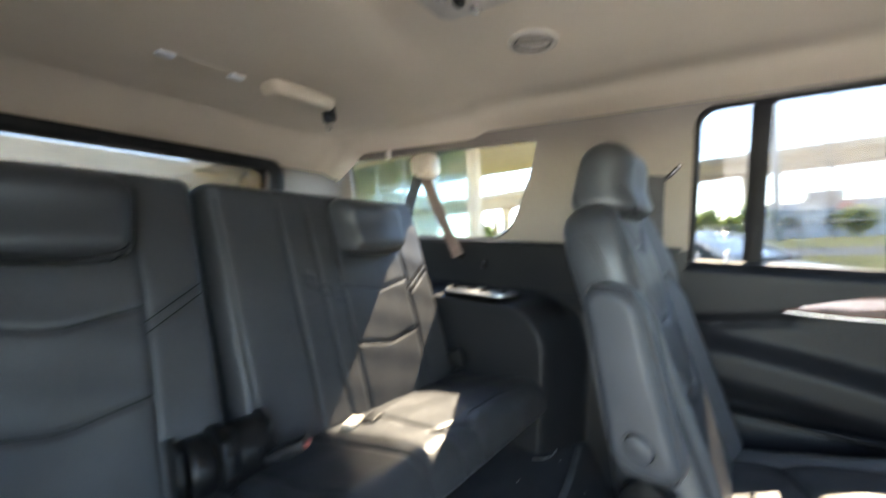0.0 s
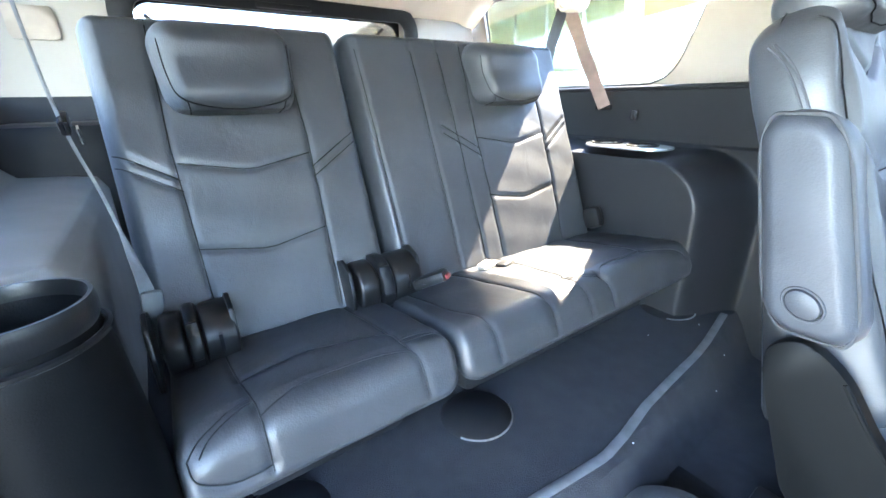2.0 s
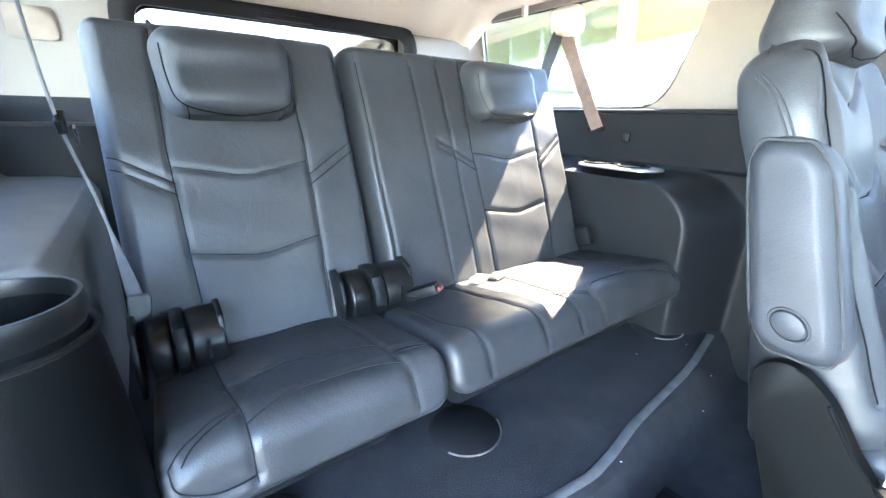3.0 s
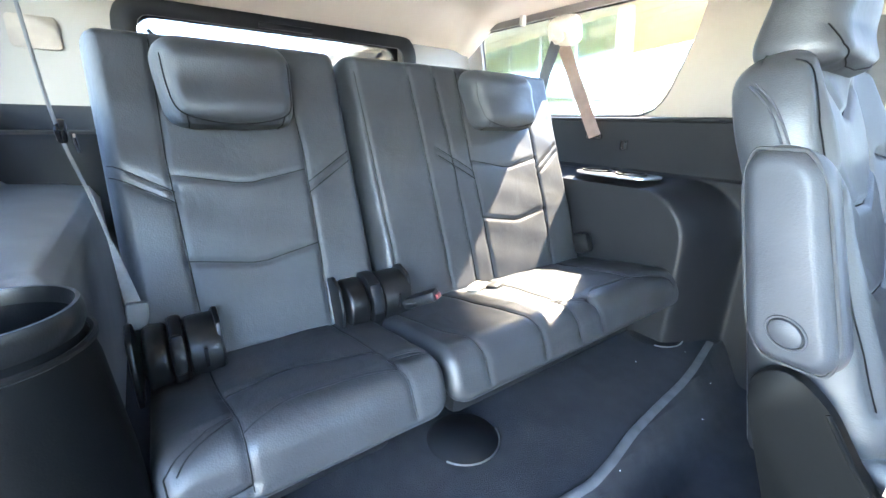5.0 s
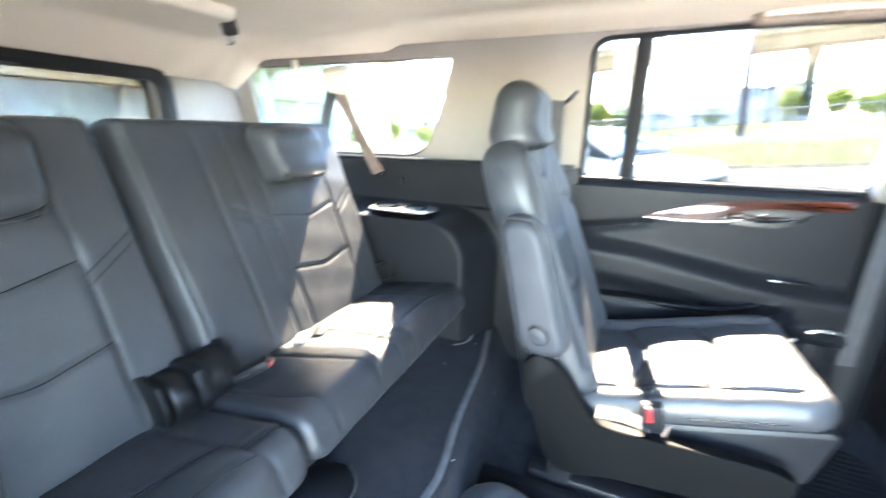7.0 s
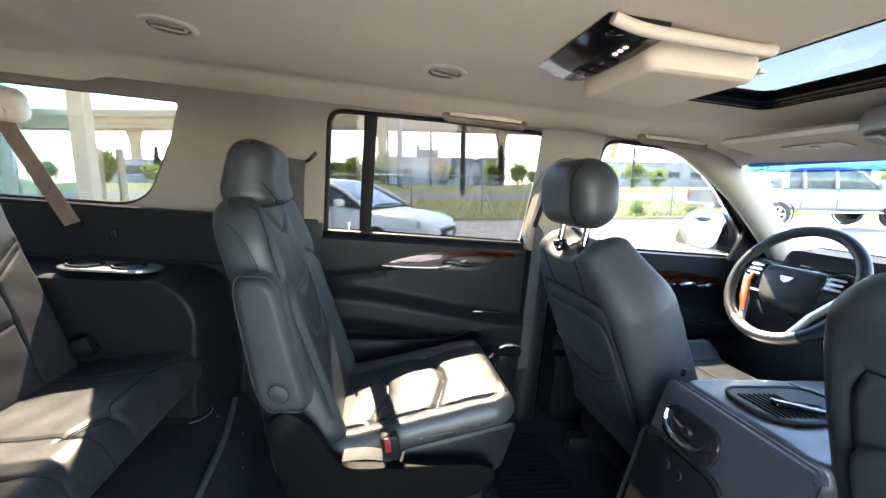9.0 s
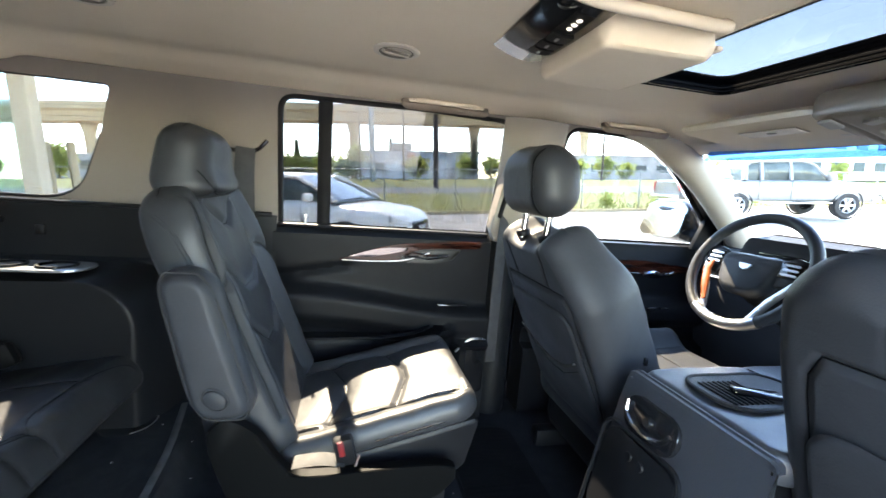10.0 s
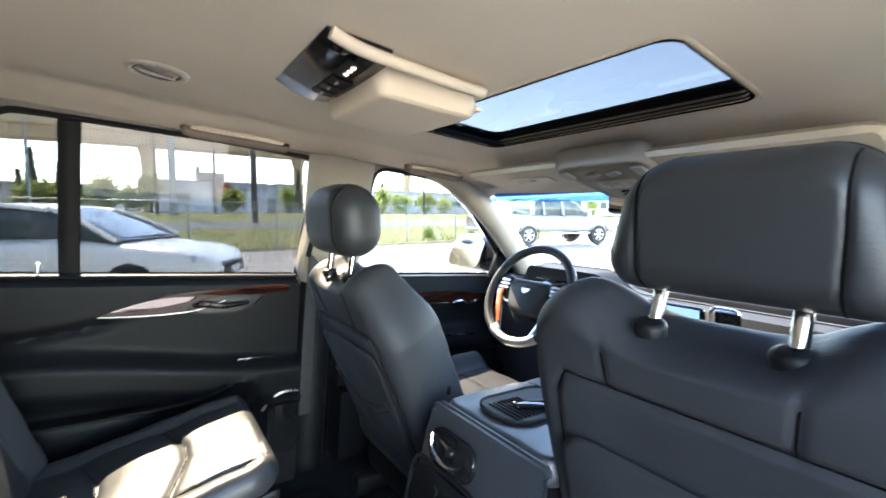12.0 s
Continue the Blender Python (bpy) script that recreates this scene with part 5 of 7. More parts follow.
part("dash_body", grid(dash_at, 90, 50), DASH, dash)
part("dash_seam", tube([(1.405 - 0.02 * smooth_step(0.13, 0.24, y) * smooth_step(0.62, 0.52, y), y, 1.264 + 0.070 * smooth_step(0.13, 0.24, y) * smooth_step(0.62, 0.52, y)) for y in np.linspace(-0.74, 0.74, 60)], 0.0025, 6), PIPING, dash)
cl = part("instrument_panel", box((1.345, 0.385, 1.225), (0.02, 0.28, 0.11), 0.01, pose(0, 0, 0, 0, -14, 0)), GLOSS_BLACK, dash)
for dy in (-0.075, 0.0, 0.075):
    part("dial", lathe([(0.040, 0.004), (0.036, 0.004), (0.036, 0.001), (0.001, 0.001)], m=pose(1.333, 0.385 + dy, 1.225, 0, -104, 0), n=26), SCREEN, cl, "lit instrument dial")
    part("dial_ring", tube([pose(1.330, 0.385 + dy, 1.225, 0, -104, 0) @ Vector((0.041 * math.cos(a), 0.041 * math.sin(a), 0.002)) for a in np.linspace(0, 6.2832, 27)[:-1]], 0.002, 6, closed=True), CHROME, cl)
sc = part("centre_screen", box((1.300, -0.005, 1.205), (0.015, 0.21, 0.125), 0.01, pose(0, 0, 0, 0, -12, 0)), GLOSS_BLACK, dash)
part("display", box((1.2905, -0.005, 1.207), (0.003, 0.185, 0.105), 0.0, pose(0, 0, 0, 0, -12, 0)), SCREEN, sc, "bluish lit display")
for y, s in ((0.14, 1), (-0.16, -1)):
    vt = part("air_vent", box((1.307, y, 1.205), (0.02, 0.06, 0.13), 0.008, pose(0, 0, 0, 0, -12, 0)), GLOSS_BLACK, dash)
    for k in range(5):
        part("vent_slat", box((1.294, y, 1.16 + 0.022 * k), (0.012, 0.052, 0.004), 0.001, pose(0, 0, 0, 0, 20, 0)), PLASTIC, vt)
    part("vent_frame", tube([(1.290 - 0.2 * (z - 1.205), yy, z) for yy, z in rounded(y - 0.033, 1.135, y + 0.033, 1.275, 0.015)], 0.004, 6, closed=True), CHROME, vt)
part("wood_strip", tube([(1.327, y, 1.105) for y in np.linspace(-0.70, -0.24, 12)], 0.022, 8, flat=1.0), WOOD, dash)
vt = part("air_vent", box((1.33, 0.625, 1.19), (0.025, 0.12, 0.07), 0.012), GLOSS_BLACK, dash)
part("vent_frame", tube([(1.317, yy, z) for yy, z in rounded(0.565, 1.155, 0.685, 1.225, 0.02)], 0.004, 6, closed=True), ALUMINIUM, vt)

wheel = thing("steering_wheel", (1.116, 0.370, 1.224), "black leather steering wheel with wood and silver spokes", "steering wheel")
wm = axes((1.104, 0.363, 1.237), (0, -1, 0), (0.42, 0, 0.91))
wup = wm.to_3x3() @ Vector((0, 0, 1))


def on_wheel(points, w=0.0):
    return [wm @ Vector((x, y, w)) for x, y in points]


ringp = [(0.169 * math.cos(a), 0.169 * math.sin(a)) for a in np.linspace(0, 2 * math.pi, 73)[:-1]]
part("rim", tube(on_wheel(ringp), 0.0155, 14, closed=True), LEATHER, wheel)
part("rim_insert", tube(on_wheel([(0.169 * math.cos(a), 0.169 * math.sin(a)) for a in np.linspace(4.15, 5.35, 30)]), 0.0162, 14), ALUMINIUM, wheel, "bright lower rim section")
part("hub", pad(wm @ pose(0, -0.010, -0.018), 0.172, 0.128, 0.050, [[(-0.078, 0.034), (0, 0.046), (0.078, 0.034)]], edge=0.020, corner=0.040, nu=44, nv=34, crown=0.006, shape=lambda T: (1 + 0.22 * T, np.zeros_like(T)), wrinkle=0, stitched=False), LEATHER_SIDE, wheel, "padded grey hub")
part("emblem", prism([(-0.019, 0.008), (0.019, 0.008), (0.012, -0.005), (0, -0.010), (-0.012, -0.005)], 0.004, wm @ pose(0, 0.006, 0.013)), ALUMINIUM, wheel, "plain silver shield badge")
for s in (-1, 1):
    blade = [(s * 0.070, 0.048), (s * 0.115, 0.062), (s * 0.160, 0.052), (s * 0.162, 0.030), (s * 0.140, 0.018), (s * 0.128, -0.020), (s * 0.088, -0.030)]
    part("spoke", prism(blade if s > 0 else blade[::-1], 0.010, wm @ pose(0, 0, -0.014), bevel=0.003), SATIN_BLACK, wheel, "dark spoke behind the switches")
    pad_line = rounded(s * 0.112 - 0.030, 0.000, s * 0.112 + 0.030, 0.046, 0.010)
    sp = part("switch_pad", prism(pad_line, 0.006, wm @ pose(0, 0, -0.004), bevel=0.0015), GLOSS_BLACK, wheel)
    for r in range(3):
        part("button", prism(rounded(s * 0.112 - 0.020, 0.006 + 0.014 * r, s * 0.112 + 0.020, 0.012 + 0.014 * r, 0.003), 0.004, wm @ pose(0, 0, 0.001)), ALUMINIUM, sp)
    part("lower_spoke", tube(on_wheel([(s * 0.146, 0.016), (s * 0.130, -0.020), (s * 0.098, -0.075), (s * 0.068, -0.150)], -0.004), [0.006, 0.010, 0.013, 0.011], 12, flat=0.45, up=wup), ALUMINIUM, wheel, "silver lower spoke")
part("side_insert", tube(on_wheel([(-0.110, 0.010), (-0.118, -0.020), (-0.098, -0.070), (-0.076, -0.118)], 0.004), [0.006, 0.0135, 0.0135, 0.007], 12, flat=0.4, up=wup), ORANGE_WOOD, wheel, "orange burl wood insert")
part("column", tube([wm @ Vector((0, -0.01, -0.01)), wm @ Vector((0, -0.02, -0.22))], [0.055, 0.065], 16), PLASTIC, wheel)
lever = thing("gear_lever", (1.22, 0.24, 1.20), "black gear lever on the steering column", "gear lever")
part("stem", tube([(1.22, 0.28, 1.185), (1.19, 0.21, 1.225)], 0.008, 10), PLASTIC, lever)
part("grip", tube([(1.195, 0.225, 1.215), (1.17, 0.17, 1.262), (1.155, 0.135, 1.292)], [0.015, 0.0175, 0.0165], 16), LEATHER_SIDE, lever)

# ---- fittings on the ceiling ----
def round_vent(x, y):
    ob = thing("ceiling_vent", (x, y, 1.655), "round beige air vent in the headliner", "air vent", "ceiling vents")
    z = roof_z(x, y)
    flip = pose(x, y, z + 0.002, 180, 0, 0)
    part("ring", lathe([(0.047, 0.0), (0.046, 0.005), (0.040, 0.008), (0.035, 0.006), (0.033, 0.0)], m=flip, n=36), BELT_CAP, ob)
    part("louvre", lathe([(0.0325, 0.003), (0.02, 0.005), (0.0, 0.006)], m=flip, n=30), BELT_CAP, ob)
    # Gaps are solid dark strips, their shade put into the colour.
    part("gap", tube([(x + 0.0335 * math.cos(a), y + 0.0335 * math.sin(a), z - 0.002) for a in np.linspace(0, 6.2832, 37)[:-1]], 0.003, 6, closed=True), VENT_GAP, ob)
    part("gap", box((x, y - 0.006, z - 0.005), (0.050, 0.003, 0.004), 0.0, pose(0, 0, 0, 0, 0, 20)), VENT_GAP, ob)
    part("blade", box((x, y, z - 0.006), (0.054, 0.003, 0.005), 0.001, pose(0, 0, 0, 0, 0, 20)), BELT_CAP, ob)
    return ob


round_vent(-0.452, 0.250)
round_vent(0.060, 0.300)


def grab_handle(x0, x1, y, z, label):
    ob = thing("grab_handle", ((x0 + x1) / 2, y, z), label, "grab handle", "grab handles")
    w = x1 - x0
    face = axes(((x0 + x1) / 2, y, z), (1, 0, 0), (0, 0.75, 0.66))
    # Recess in darker beige: its shadow is put into the colour.
    part("recess", pad(face @ pose(0, 0, -0.004), w, 0.052, 0.020, edge=0.006, corner=0.022, nu=40, nv=16, wrinkle=0, crown=0), HANDLE_RECESS, ob, "shaded recess")
    part("grip", tube(curve([face @ Vector(p) for p in ((-w * 0.36, -0.004, 0.004), (-w * 0.30, -0.012, 0.011), (0, -0.014, 0.013), (w * 0.30, -0.012, 0.011), (w * 0.36, -0.004, 0.004))], 6), 0.0068, 10), HEADLINER, ob)
    for u in (-w * 0.36, w * 0.36):
        part("mount", box((0, 0, 0), (0.034, 0.034, 0.012), 0.004, face @ pose(u, 0.002, 0.006)), HEADLINER, ob)
    # Solid dark bar in place of the slot's shadow.
    part("slot", box((0, 0, 0), (w * 0.55, 0.012, 0.008), 0.003, face @ pose(0, 0.010, 0.006)), VENT_GAP, ob)
    return ob


grab_handle(0.115, 0.385, 0.672, roof_z(0.25, 0.672) - 0.004, "beige folding grab handle above the rear door")
grab_handle(0.765, 1.015, 0.652, roof_z(0.9, 0.652) - 0.008, "beige folding grab handle above the front door")

module = thing("overhead_unit", (0.35, 0.06, 1.64), "overhead screen unit with gloss controls and lit lamps", "overhead console")
# panel: u to the car's right, v forward, curved down in the middle
def unit_panel(u, v):
    y = 0.182 - 0.246 * u
    x = 0.222 + 0.092 * v
    return Vector((x, y, 1.666 - 0.022 * math.sin(math.pi * min(max(v * 0.62 + 0.04, 0), 1)) - 0.004 * math.sin(math.pi * u)))


def unit_plate(u0, u1, v0, v1, drop, thick=0.004):
    bm = grid(lambda a, b: unit_panel(u0 + a * (u1 - u0), v0 + b * (v1 - v0)) - Vector((0, 0, drop)), 10, 12)
    made = bmesh.ops.extrude_face_region(bm, geom=list(bm.faces))["geom"]
    for q in made:
        if isinstance(q, bmesh.types.BMVert):
            q.co.z += thick
    return bm


pn = part("control_panel", unit_plate(0.205, 1.0, 0.0, 1.0, 0.0, 0.02), GLOSS_BLACK, module, "gloss black curved control panel")
part("chrome_end", unit_plate(0.0, 0.20, 0.0, 1.0, 0.0, 0.02), CHROME, pn, "mirror-bright end piece")
for k in range(3):
    part("lamp", lathe([(0.0001, 0.002), (0.0036, 0.0015), (0.0040, 0.0)], m=Matrix.Translation(unit_panel(0.70 + 0.055 * k, 0.62)) @ pose(0, 0, -0.0005, 180, 0, 0), n=14), LAMP, pn, "small lit white lamp")
part("lamp_bezel", unit_plate(0.64, 0.88, 0.46, 0.78, 0.0006), SATIN_BLACK, pn)
for k in range(3):
    part("button", unit_plate(0.24 + 0.13 * k, 0.34 + 0.13 * k, 0.48, 0.86, 0.003), SATIN_BLACK, pn)
    part("button_mark", unit_plate(0.27 + 0.13 * k, 0.31 + 0.13 * k, 0.60, 0.64, 0.0045, 0.002), ALUMINIUM, pn)
part("reading_lens", lathe([(0.0001, 0.003), (0.012, 0.002), (0.015, 0.0)], m=Matrix.Translation(unit_panel(0.90, 0.30)) @ pose(0, 0, -0.001, 180, 0, 0), n=20), GLOSS_BLACK, pn)
lidm = pad(axes((0.404, 0.078, 1.640), (0, 1, 0), (1, 0, 0)), 0.228, 0.182, 0.050, edge=0.012, corner=0.020, nu=30, nv=26, crown=0.002, wrinkle=0, shape=lambda T: (1 + 0.05 * T, np.zeros_like(T)))
lid_part = part("screen_lid", lidm, HEADLINER, module, "beige folded screen lid")
for y in (-0.020, 0.175):
    part("lid_tab", box((0.497, y, 1.633), (0.012, 0.034, 0.008), 0.003), HEADLINER, lid_part)
ridge_path = curve([(0.226, -0.068, 1.656), (0.27, -0.069, 1.647), (0.36, -0.070, 1.645), (0.445, -0.070, 1.645), (0.474, -0.066, 1.648), (0.480, -0.054, 1.656)], 6)
part("ridge", tube(ridge_path, 0.0085, 12), HEADLINER, module, "rounded beige ridge beside the lid")

oh = thing("front_overhead_console", (1.02, 0, 1.61), "beige overhead console with switches between the visors", "overhead console")
om = axes((1.0, -0.005, 1.600), (0, -1, 0), (1, 0, -0.20))
part("housing", pad(om, 0.225, 0.27, 0.050, (), [[(-0.085, -0.11), (-0.075, 0.10)], [(0.085, -0.11), (0.075, 0.10)], [(-0.085, -0.11), (0.085, -0.11)]], edge=0.014, corner=0.045, nu=44, nv=50, wrinkle=0, groove=0.004, groove_width=0.004, stitched=False, shape=lambda T: (1 - 0.14 * T, np.zeros_like(T))), PILLAR, oh)
down = om @ pose(0, 0, -0.026)
for u in (-0.096, 0.096):
    part("map_lamp", box((0, 0, 0), (0.026, 0.044, 0.008), 0.004, down @ pose(u * 0.98, -0.085, -0.004)), SIDING_DARK, oh, "small lamp lens")
    part("lamp_slot", box((0, 0, 0), (0.012, 0.026, 0.008), 0.003, down @ pose(u * 0.98, -0.085, -0.001)), GLOSS_BLACK, oh)
for u in (-0.030, 0.022):
    part("switch", box((0, 0, 0), (0.034, 0.020, 0.008), 0.003, down @ pose(u, -0.070, -0.001, 0, 0, -20)), SIDING_DARK, oh)
part("switch_plate", prism(rounded(-0.050, -0.028, 0.050, 0.020, 0.010), 0.006, down @ pose(0, 0, -0.004), bevel=0.002), BELT_CAP, oh)
for u in (-0.030, 0.0, 0.030):
    part("switch", box((0, 0, 0), (0.020, 0.026, 0.006), 0.002, down @ pose(u, -0.004, -0.004)), SIDING_DARK, oh)
part("sensor", prism(rounded(-0.030, 0.050, 0.030, 0.085, 0.012), 0.008, down @ pose(0, 0, -0.004), bevel=0.002), GLOSS_BLACK, oh)
part("mirror_stem", tube([(1.17, 0, 1.60), (1.16, 0, 1.55)], 0.010, 8), PLASTIC, oh)


def visor(yc, label):
    ob = thing("sun_visor", (1.03, yc, 1.60), label, "sun visor", "sun visors")
    part("flap", pad(axes((0.985, yc - 0.10 * (yc > 0) + 0.10 * (yc < 0), 1.606), (0, -1, 0), (1, 0, -0.12)), 0.37, 0.21, 0.018, edge=0.010, corner=0.03, nu=30, nv=16, wrinkle=0), HEADLINER, ob)
    part("label_plate", box((0.975, yc - 0.12 * (1 if yc > 0 else -1), 1.5965), (0.045, 0.14, 0.003), 0.0, pose(0, 0, 0, 0, 6.8, 0)), BELT_CAP, ob, "pale printed label")
    part("label_bar", box((0.975, yc - 0.12 * (1 if yc > 0 else -1), 1.5945), (0.008, 0.020, 0.001), 0.0, pose(0, 0, 0, 0, 6.8, 0)), PLASTIC, ob)
    part("hinge_clip", box((1.06, yc - 0.24, 1.598), (0.03, 0.05, 0.02), 0.005), BELT_CAP, ob)
    return ob


visor(0.38, "beige sun visor folded up over the driver")
visor(-0.38, "beige sun visor folded up over the passenger")
mirror = thing("rear_view_mirror", (1.16, 0, 1.52), "black interior mirror under the overhead console", "car mirror")
part("housing", box((1.155, 0, 1.545), (0.03, 0.24, 0.065), 0.014), PLASTIC, mirror)
part("glass", box((1.1385, 0, 1.545), (0.003, 0.215, 0.048), 0.0), MIRROR, mirror)

lamp = thing("ceiling_lamp", (-1.09, -0.05, 1.64), "flush lamp with two bright lenses over the third row", "ceiling lamp")
part("base", box((-1.09, -0.05, roof_z(-1.09, 0) + 0.001), (0.030, 0.17, 0.004), 0.001), HEADLINER, lamp)
for y in (-0.125, 0.02):
    part("lens", box((-1.09, y, roof_z(-1.09, y) - 0.004), (0.028, 0.032, 0.008), 0.003), SIGN_WHITE, lamp)
hk = thing("ceiling_hook", (-0.48, 0.03, 1.65), "small chrome lamp lever on the headliner", "ceiling lamp")
part("base", pad(axes((-0.46, 0.03, 1.66), (0, -1, 0), (1, 0, 0)), 0.13, 0.16, 0.02, edge=0.01, corner=0.03, nu=16, nv=16, wrinkle=0), BELT_CAP, hk)
for k in range(3):
    part("lever", box((-0.485 + 0.012 * k, 0.01 + 0.028 * k, 1.645), (0.014, 0.018, 0.014), 0.003), CHROME if k != 1 else GLOSS_BLACK, hk)
rb = thing("ceiling_belt_retractor", (-1.06, 0.22, 1.64), "beige ceiling belt housing with a black buckle hanging", "seat belt")
part("housing", pad(axes((-1.06, 0.17, 1.648), (0, 1, 0), (-1, 0, 0)), 0.19, 0.085, 0.045, edge=0.018, corner=0.03, nu=24, nv=16, wrinkle=0), HEADLINER, rb)
part("buckle", box((-1.06, 0.262, 1.622), (0.030, 0.030, 0.045), 0.006, pose(0, 0, 0, 15, 0, 0)), GLOSS_BLACK, rb)
part("tongue", box((-1.06, 0.262, 1.590), (0.020, 0.006, 0.025), 0.001), CHROME, rb)
hook = thing("coat_hook", (-1.20, 0.60, 1.60), "small grey hook on the rear rail", "coat hook")
part("hook", box((-1.20, 0.640, 1.588), (0.016, 0.020, 0.032), 0.004), BELT_CAP, hook)

# ---- doorway side of the third row ----
pod = thing("cup_holder", (-0.53, -0.585, 0.70), "round black cup holder pod with an open rim", "cup holder")
part("pod", lathe([(0.075, 0.0), (0.078, 0.12), (0.074, 0.25), (0.066, 0.36), (0.062, 0.380), (0.0588, 0.388), (0.0588, 0.40)], (-0.555, -0.592, 0.69), n=36), BLACK_SHADED, pod)
part("well", lathe([(0.0560, -0.008), (0.0535, -0.02), (0.050, -0.09), (0.001, -0.092)], (-0.555, -0.592, 1.104), n=40), BLACK_SHADED, pod)
part("rim", lathe([(0.059, -0.024), (0.0625, -0.016), (0.0625, -0.004), (0.0605, 0.002), (0.0575, 0.002), (0.0558, -0.004), (0.0553, -0.014)], (-0.555, -0.592, 1.106), n=40), SATIN_BLACK, pod)
part("ring", tube([(-0.555 + 0.0645 * math.cos(a), -0.592 + 0.0645 * math.sin(a), 1.074) for a in np.linspace(0, 6.2832, 37)[:-1]], 0.0035, 6, closed=True), SATIN_BLACK, pod)
b4 = thing("seat_belt", (-0.82, -0.56, 0.9), "grey seat belt drawn tight beside the third row", "seat belt", "seat belts")
part("webbing", tube(curve([(-0.79, -0.560, 1.62), (-0.84, -0.560, 1.40), (-0.85, -0.553, 1.246), (-0.85, -0.534, 1.139), (-0.85, -0.524, 1.06), (-0.85, -0.515, 0.96), (-0.85, -0.515, 0.86)], 6), [0.0022] * 22 + [0.0022 + 0.0012 * k for k in range(15)], 8, flat=0.12, up=(1, 0.2, 0)), material("grey_webbing", (0.10, 0.105, 0.11), 0.7, scale=40, bump=0.5, bump_scale=800), b4)
part("slider", box((-0.846, -0.5135, 0.962), (0.014, 0.031, 0.046), 0.006, pose(0, 0, 0, -6, 0, 0)), material("grey_slider", (0.09, 0.095, 0.10), 0.5, scale=20), b4, "grey plastic belt slider")
part("tongue", box((-0.855, -0.550, 1.238), (0.03, 0.012, 0.022), 0.004, pose(0, 0, 0, 0, 30, 0)), GLOSS_BLACK, b4)
part("tongue_blade", box((-0.858, -0.538, 1.222), (0.008, 0.004, 0.028), 0.001, pose(0, 0, 0, 0, 40, 0)), CHROME, b4)

mat = thing("floor_mat", (0.0, 0.0, 0.59), "ribbed black rubber floor mat", "floor mat", "floor mats")
part("sheet", pad(axes((-0.20, 0.02, 0.594), (0, -1, 0), (1, 0, 0)), 0.42, 0.36, 0.018, [[(-0.2 + 0.02 * k, -0.15), (-0.2 + 0.02 * k, 0.15)] for k in range(21)], edge=0.008, corner=0.05, nu=90, nv=40, crown=0.002, groove=0.0012, groove_width=0.004, stitched=False), MAT_RUBBER, mat)
mat2 = thing("floor_mat", (0.36, 0.40, 0.59), "ribbed black rubber floor mat", "floor mat", "floor mats")
part("sheet", pad(axes((0.43, 0.42, 0.594), (0, -1, 0), (1, 0, 0)), 0.46, 0.24, 0.018, [[(-0.2 + 0.02 * k, -0.1), (-0.2 + 0.02 * k, 0.1)] for k in range(21)], edge=0.008, corner=0.05, nu=90, nv=30, crown=0.002, groove=0.0012, groove_width=0.004, stitched=False), MAT_RUBBER, mat2)
# Soft bundle shape standing in for a hump of floor mat.
hump = thing("seat_cover", (-0.30, 0.02, 0.60), "grey pebbled mat hump on the floor", "cloth")
part("cloth", pad(axes((-0.25, -0.005, 0.628), (0, -1, 0), (1, 0, 0)), 0.30, 0.20, 0.07, edge=0.06, corner=0.09, nu=40, nv=30, crown=0.02, wrinkle=0.006), PEBBLED, hump)

# ---- the car's nose, tail and wheels ----
nose = thing("car_front", (2.2, 0, 0.3), "black hood, fenders and grille of the car", "car body", kind="structure")


def nose_at(u, v):
    x = 1.68 + u * 1.25
    a = math.pi * v
    c, s = math.cos(a), math.sin(a)
    half = 0.93 - 0.10 * smooth_step(0.6, 1.0, u)
    top = 1.17 - 0.06 * u - 0.16 * smooth_step(0.85, 1.0, u)
    return Vector((x, half * math.copysign(abs(c) ** 0.3, c), 0.42 + (top - 0.42) * abs(s) ** 0.3))


part("hood_panel", grid(nose_at, 30, 40), CAR_PAINT, nose)
part("front_panel", box((2.93, 0, 0.72), (0.06, 1.62, 0.60), 0.02), CAR_PAINT, nose)
part("grille", box((2.965, 0, 0.80), (0.04, 0.95, 0.36), 0.02), CHROME, nose)
for s in (1, -1):
    part("headlight", box((2.95, s * 0.70, 0.90), (0.06, 0.18, 0.30), 0.03), HEADLAMP, nose)
rear_end = thing("car_rear", (-1.8, 0, 0.4), "black tailgate and bumper of the car", "car body", kind="structure")
part("bumper", box((-1.78, 0, 0.58), (0.20, 1.75, 0.26), 0.06), CAR_PAINT, rear_end)
part("tailgate_skin", box((-1.70, 0, 0.93), (0.05, 1.60, 0.58), 0.02), CAR_PAINT, rear_end)
for s in (1, -1):
    part("tail_lamp", box((-1.715, s * 0.80, 1.10), (0.05, 0.09, 0.75), 0.02), SIGN_RED, rear_end)
for x in (-1.05, 2.05):
    for s in (1, -1):
        m = Matrix.Translation((x, s * 0.86, 0.40)) @ pose(0, 0, 0, -90 * s, 0, 0)
        wh = part("wheel", lathe([(0.25, -0.13), (0.38, -0.13), (0.40, -0.08), (0.40, 0.08), (0.38, 0.13), (0.25, 0.13)], m=m, n=32), TYRE, rear_end if x < 0 else nose)
        part("rim", lathe([(0.26, 0.12), (0.24, 0.08), (0.08, 0.10), (0.001, 0.11)], m=m, n=32), ALUMINIUM, wh)


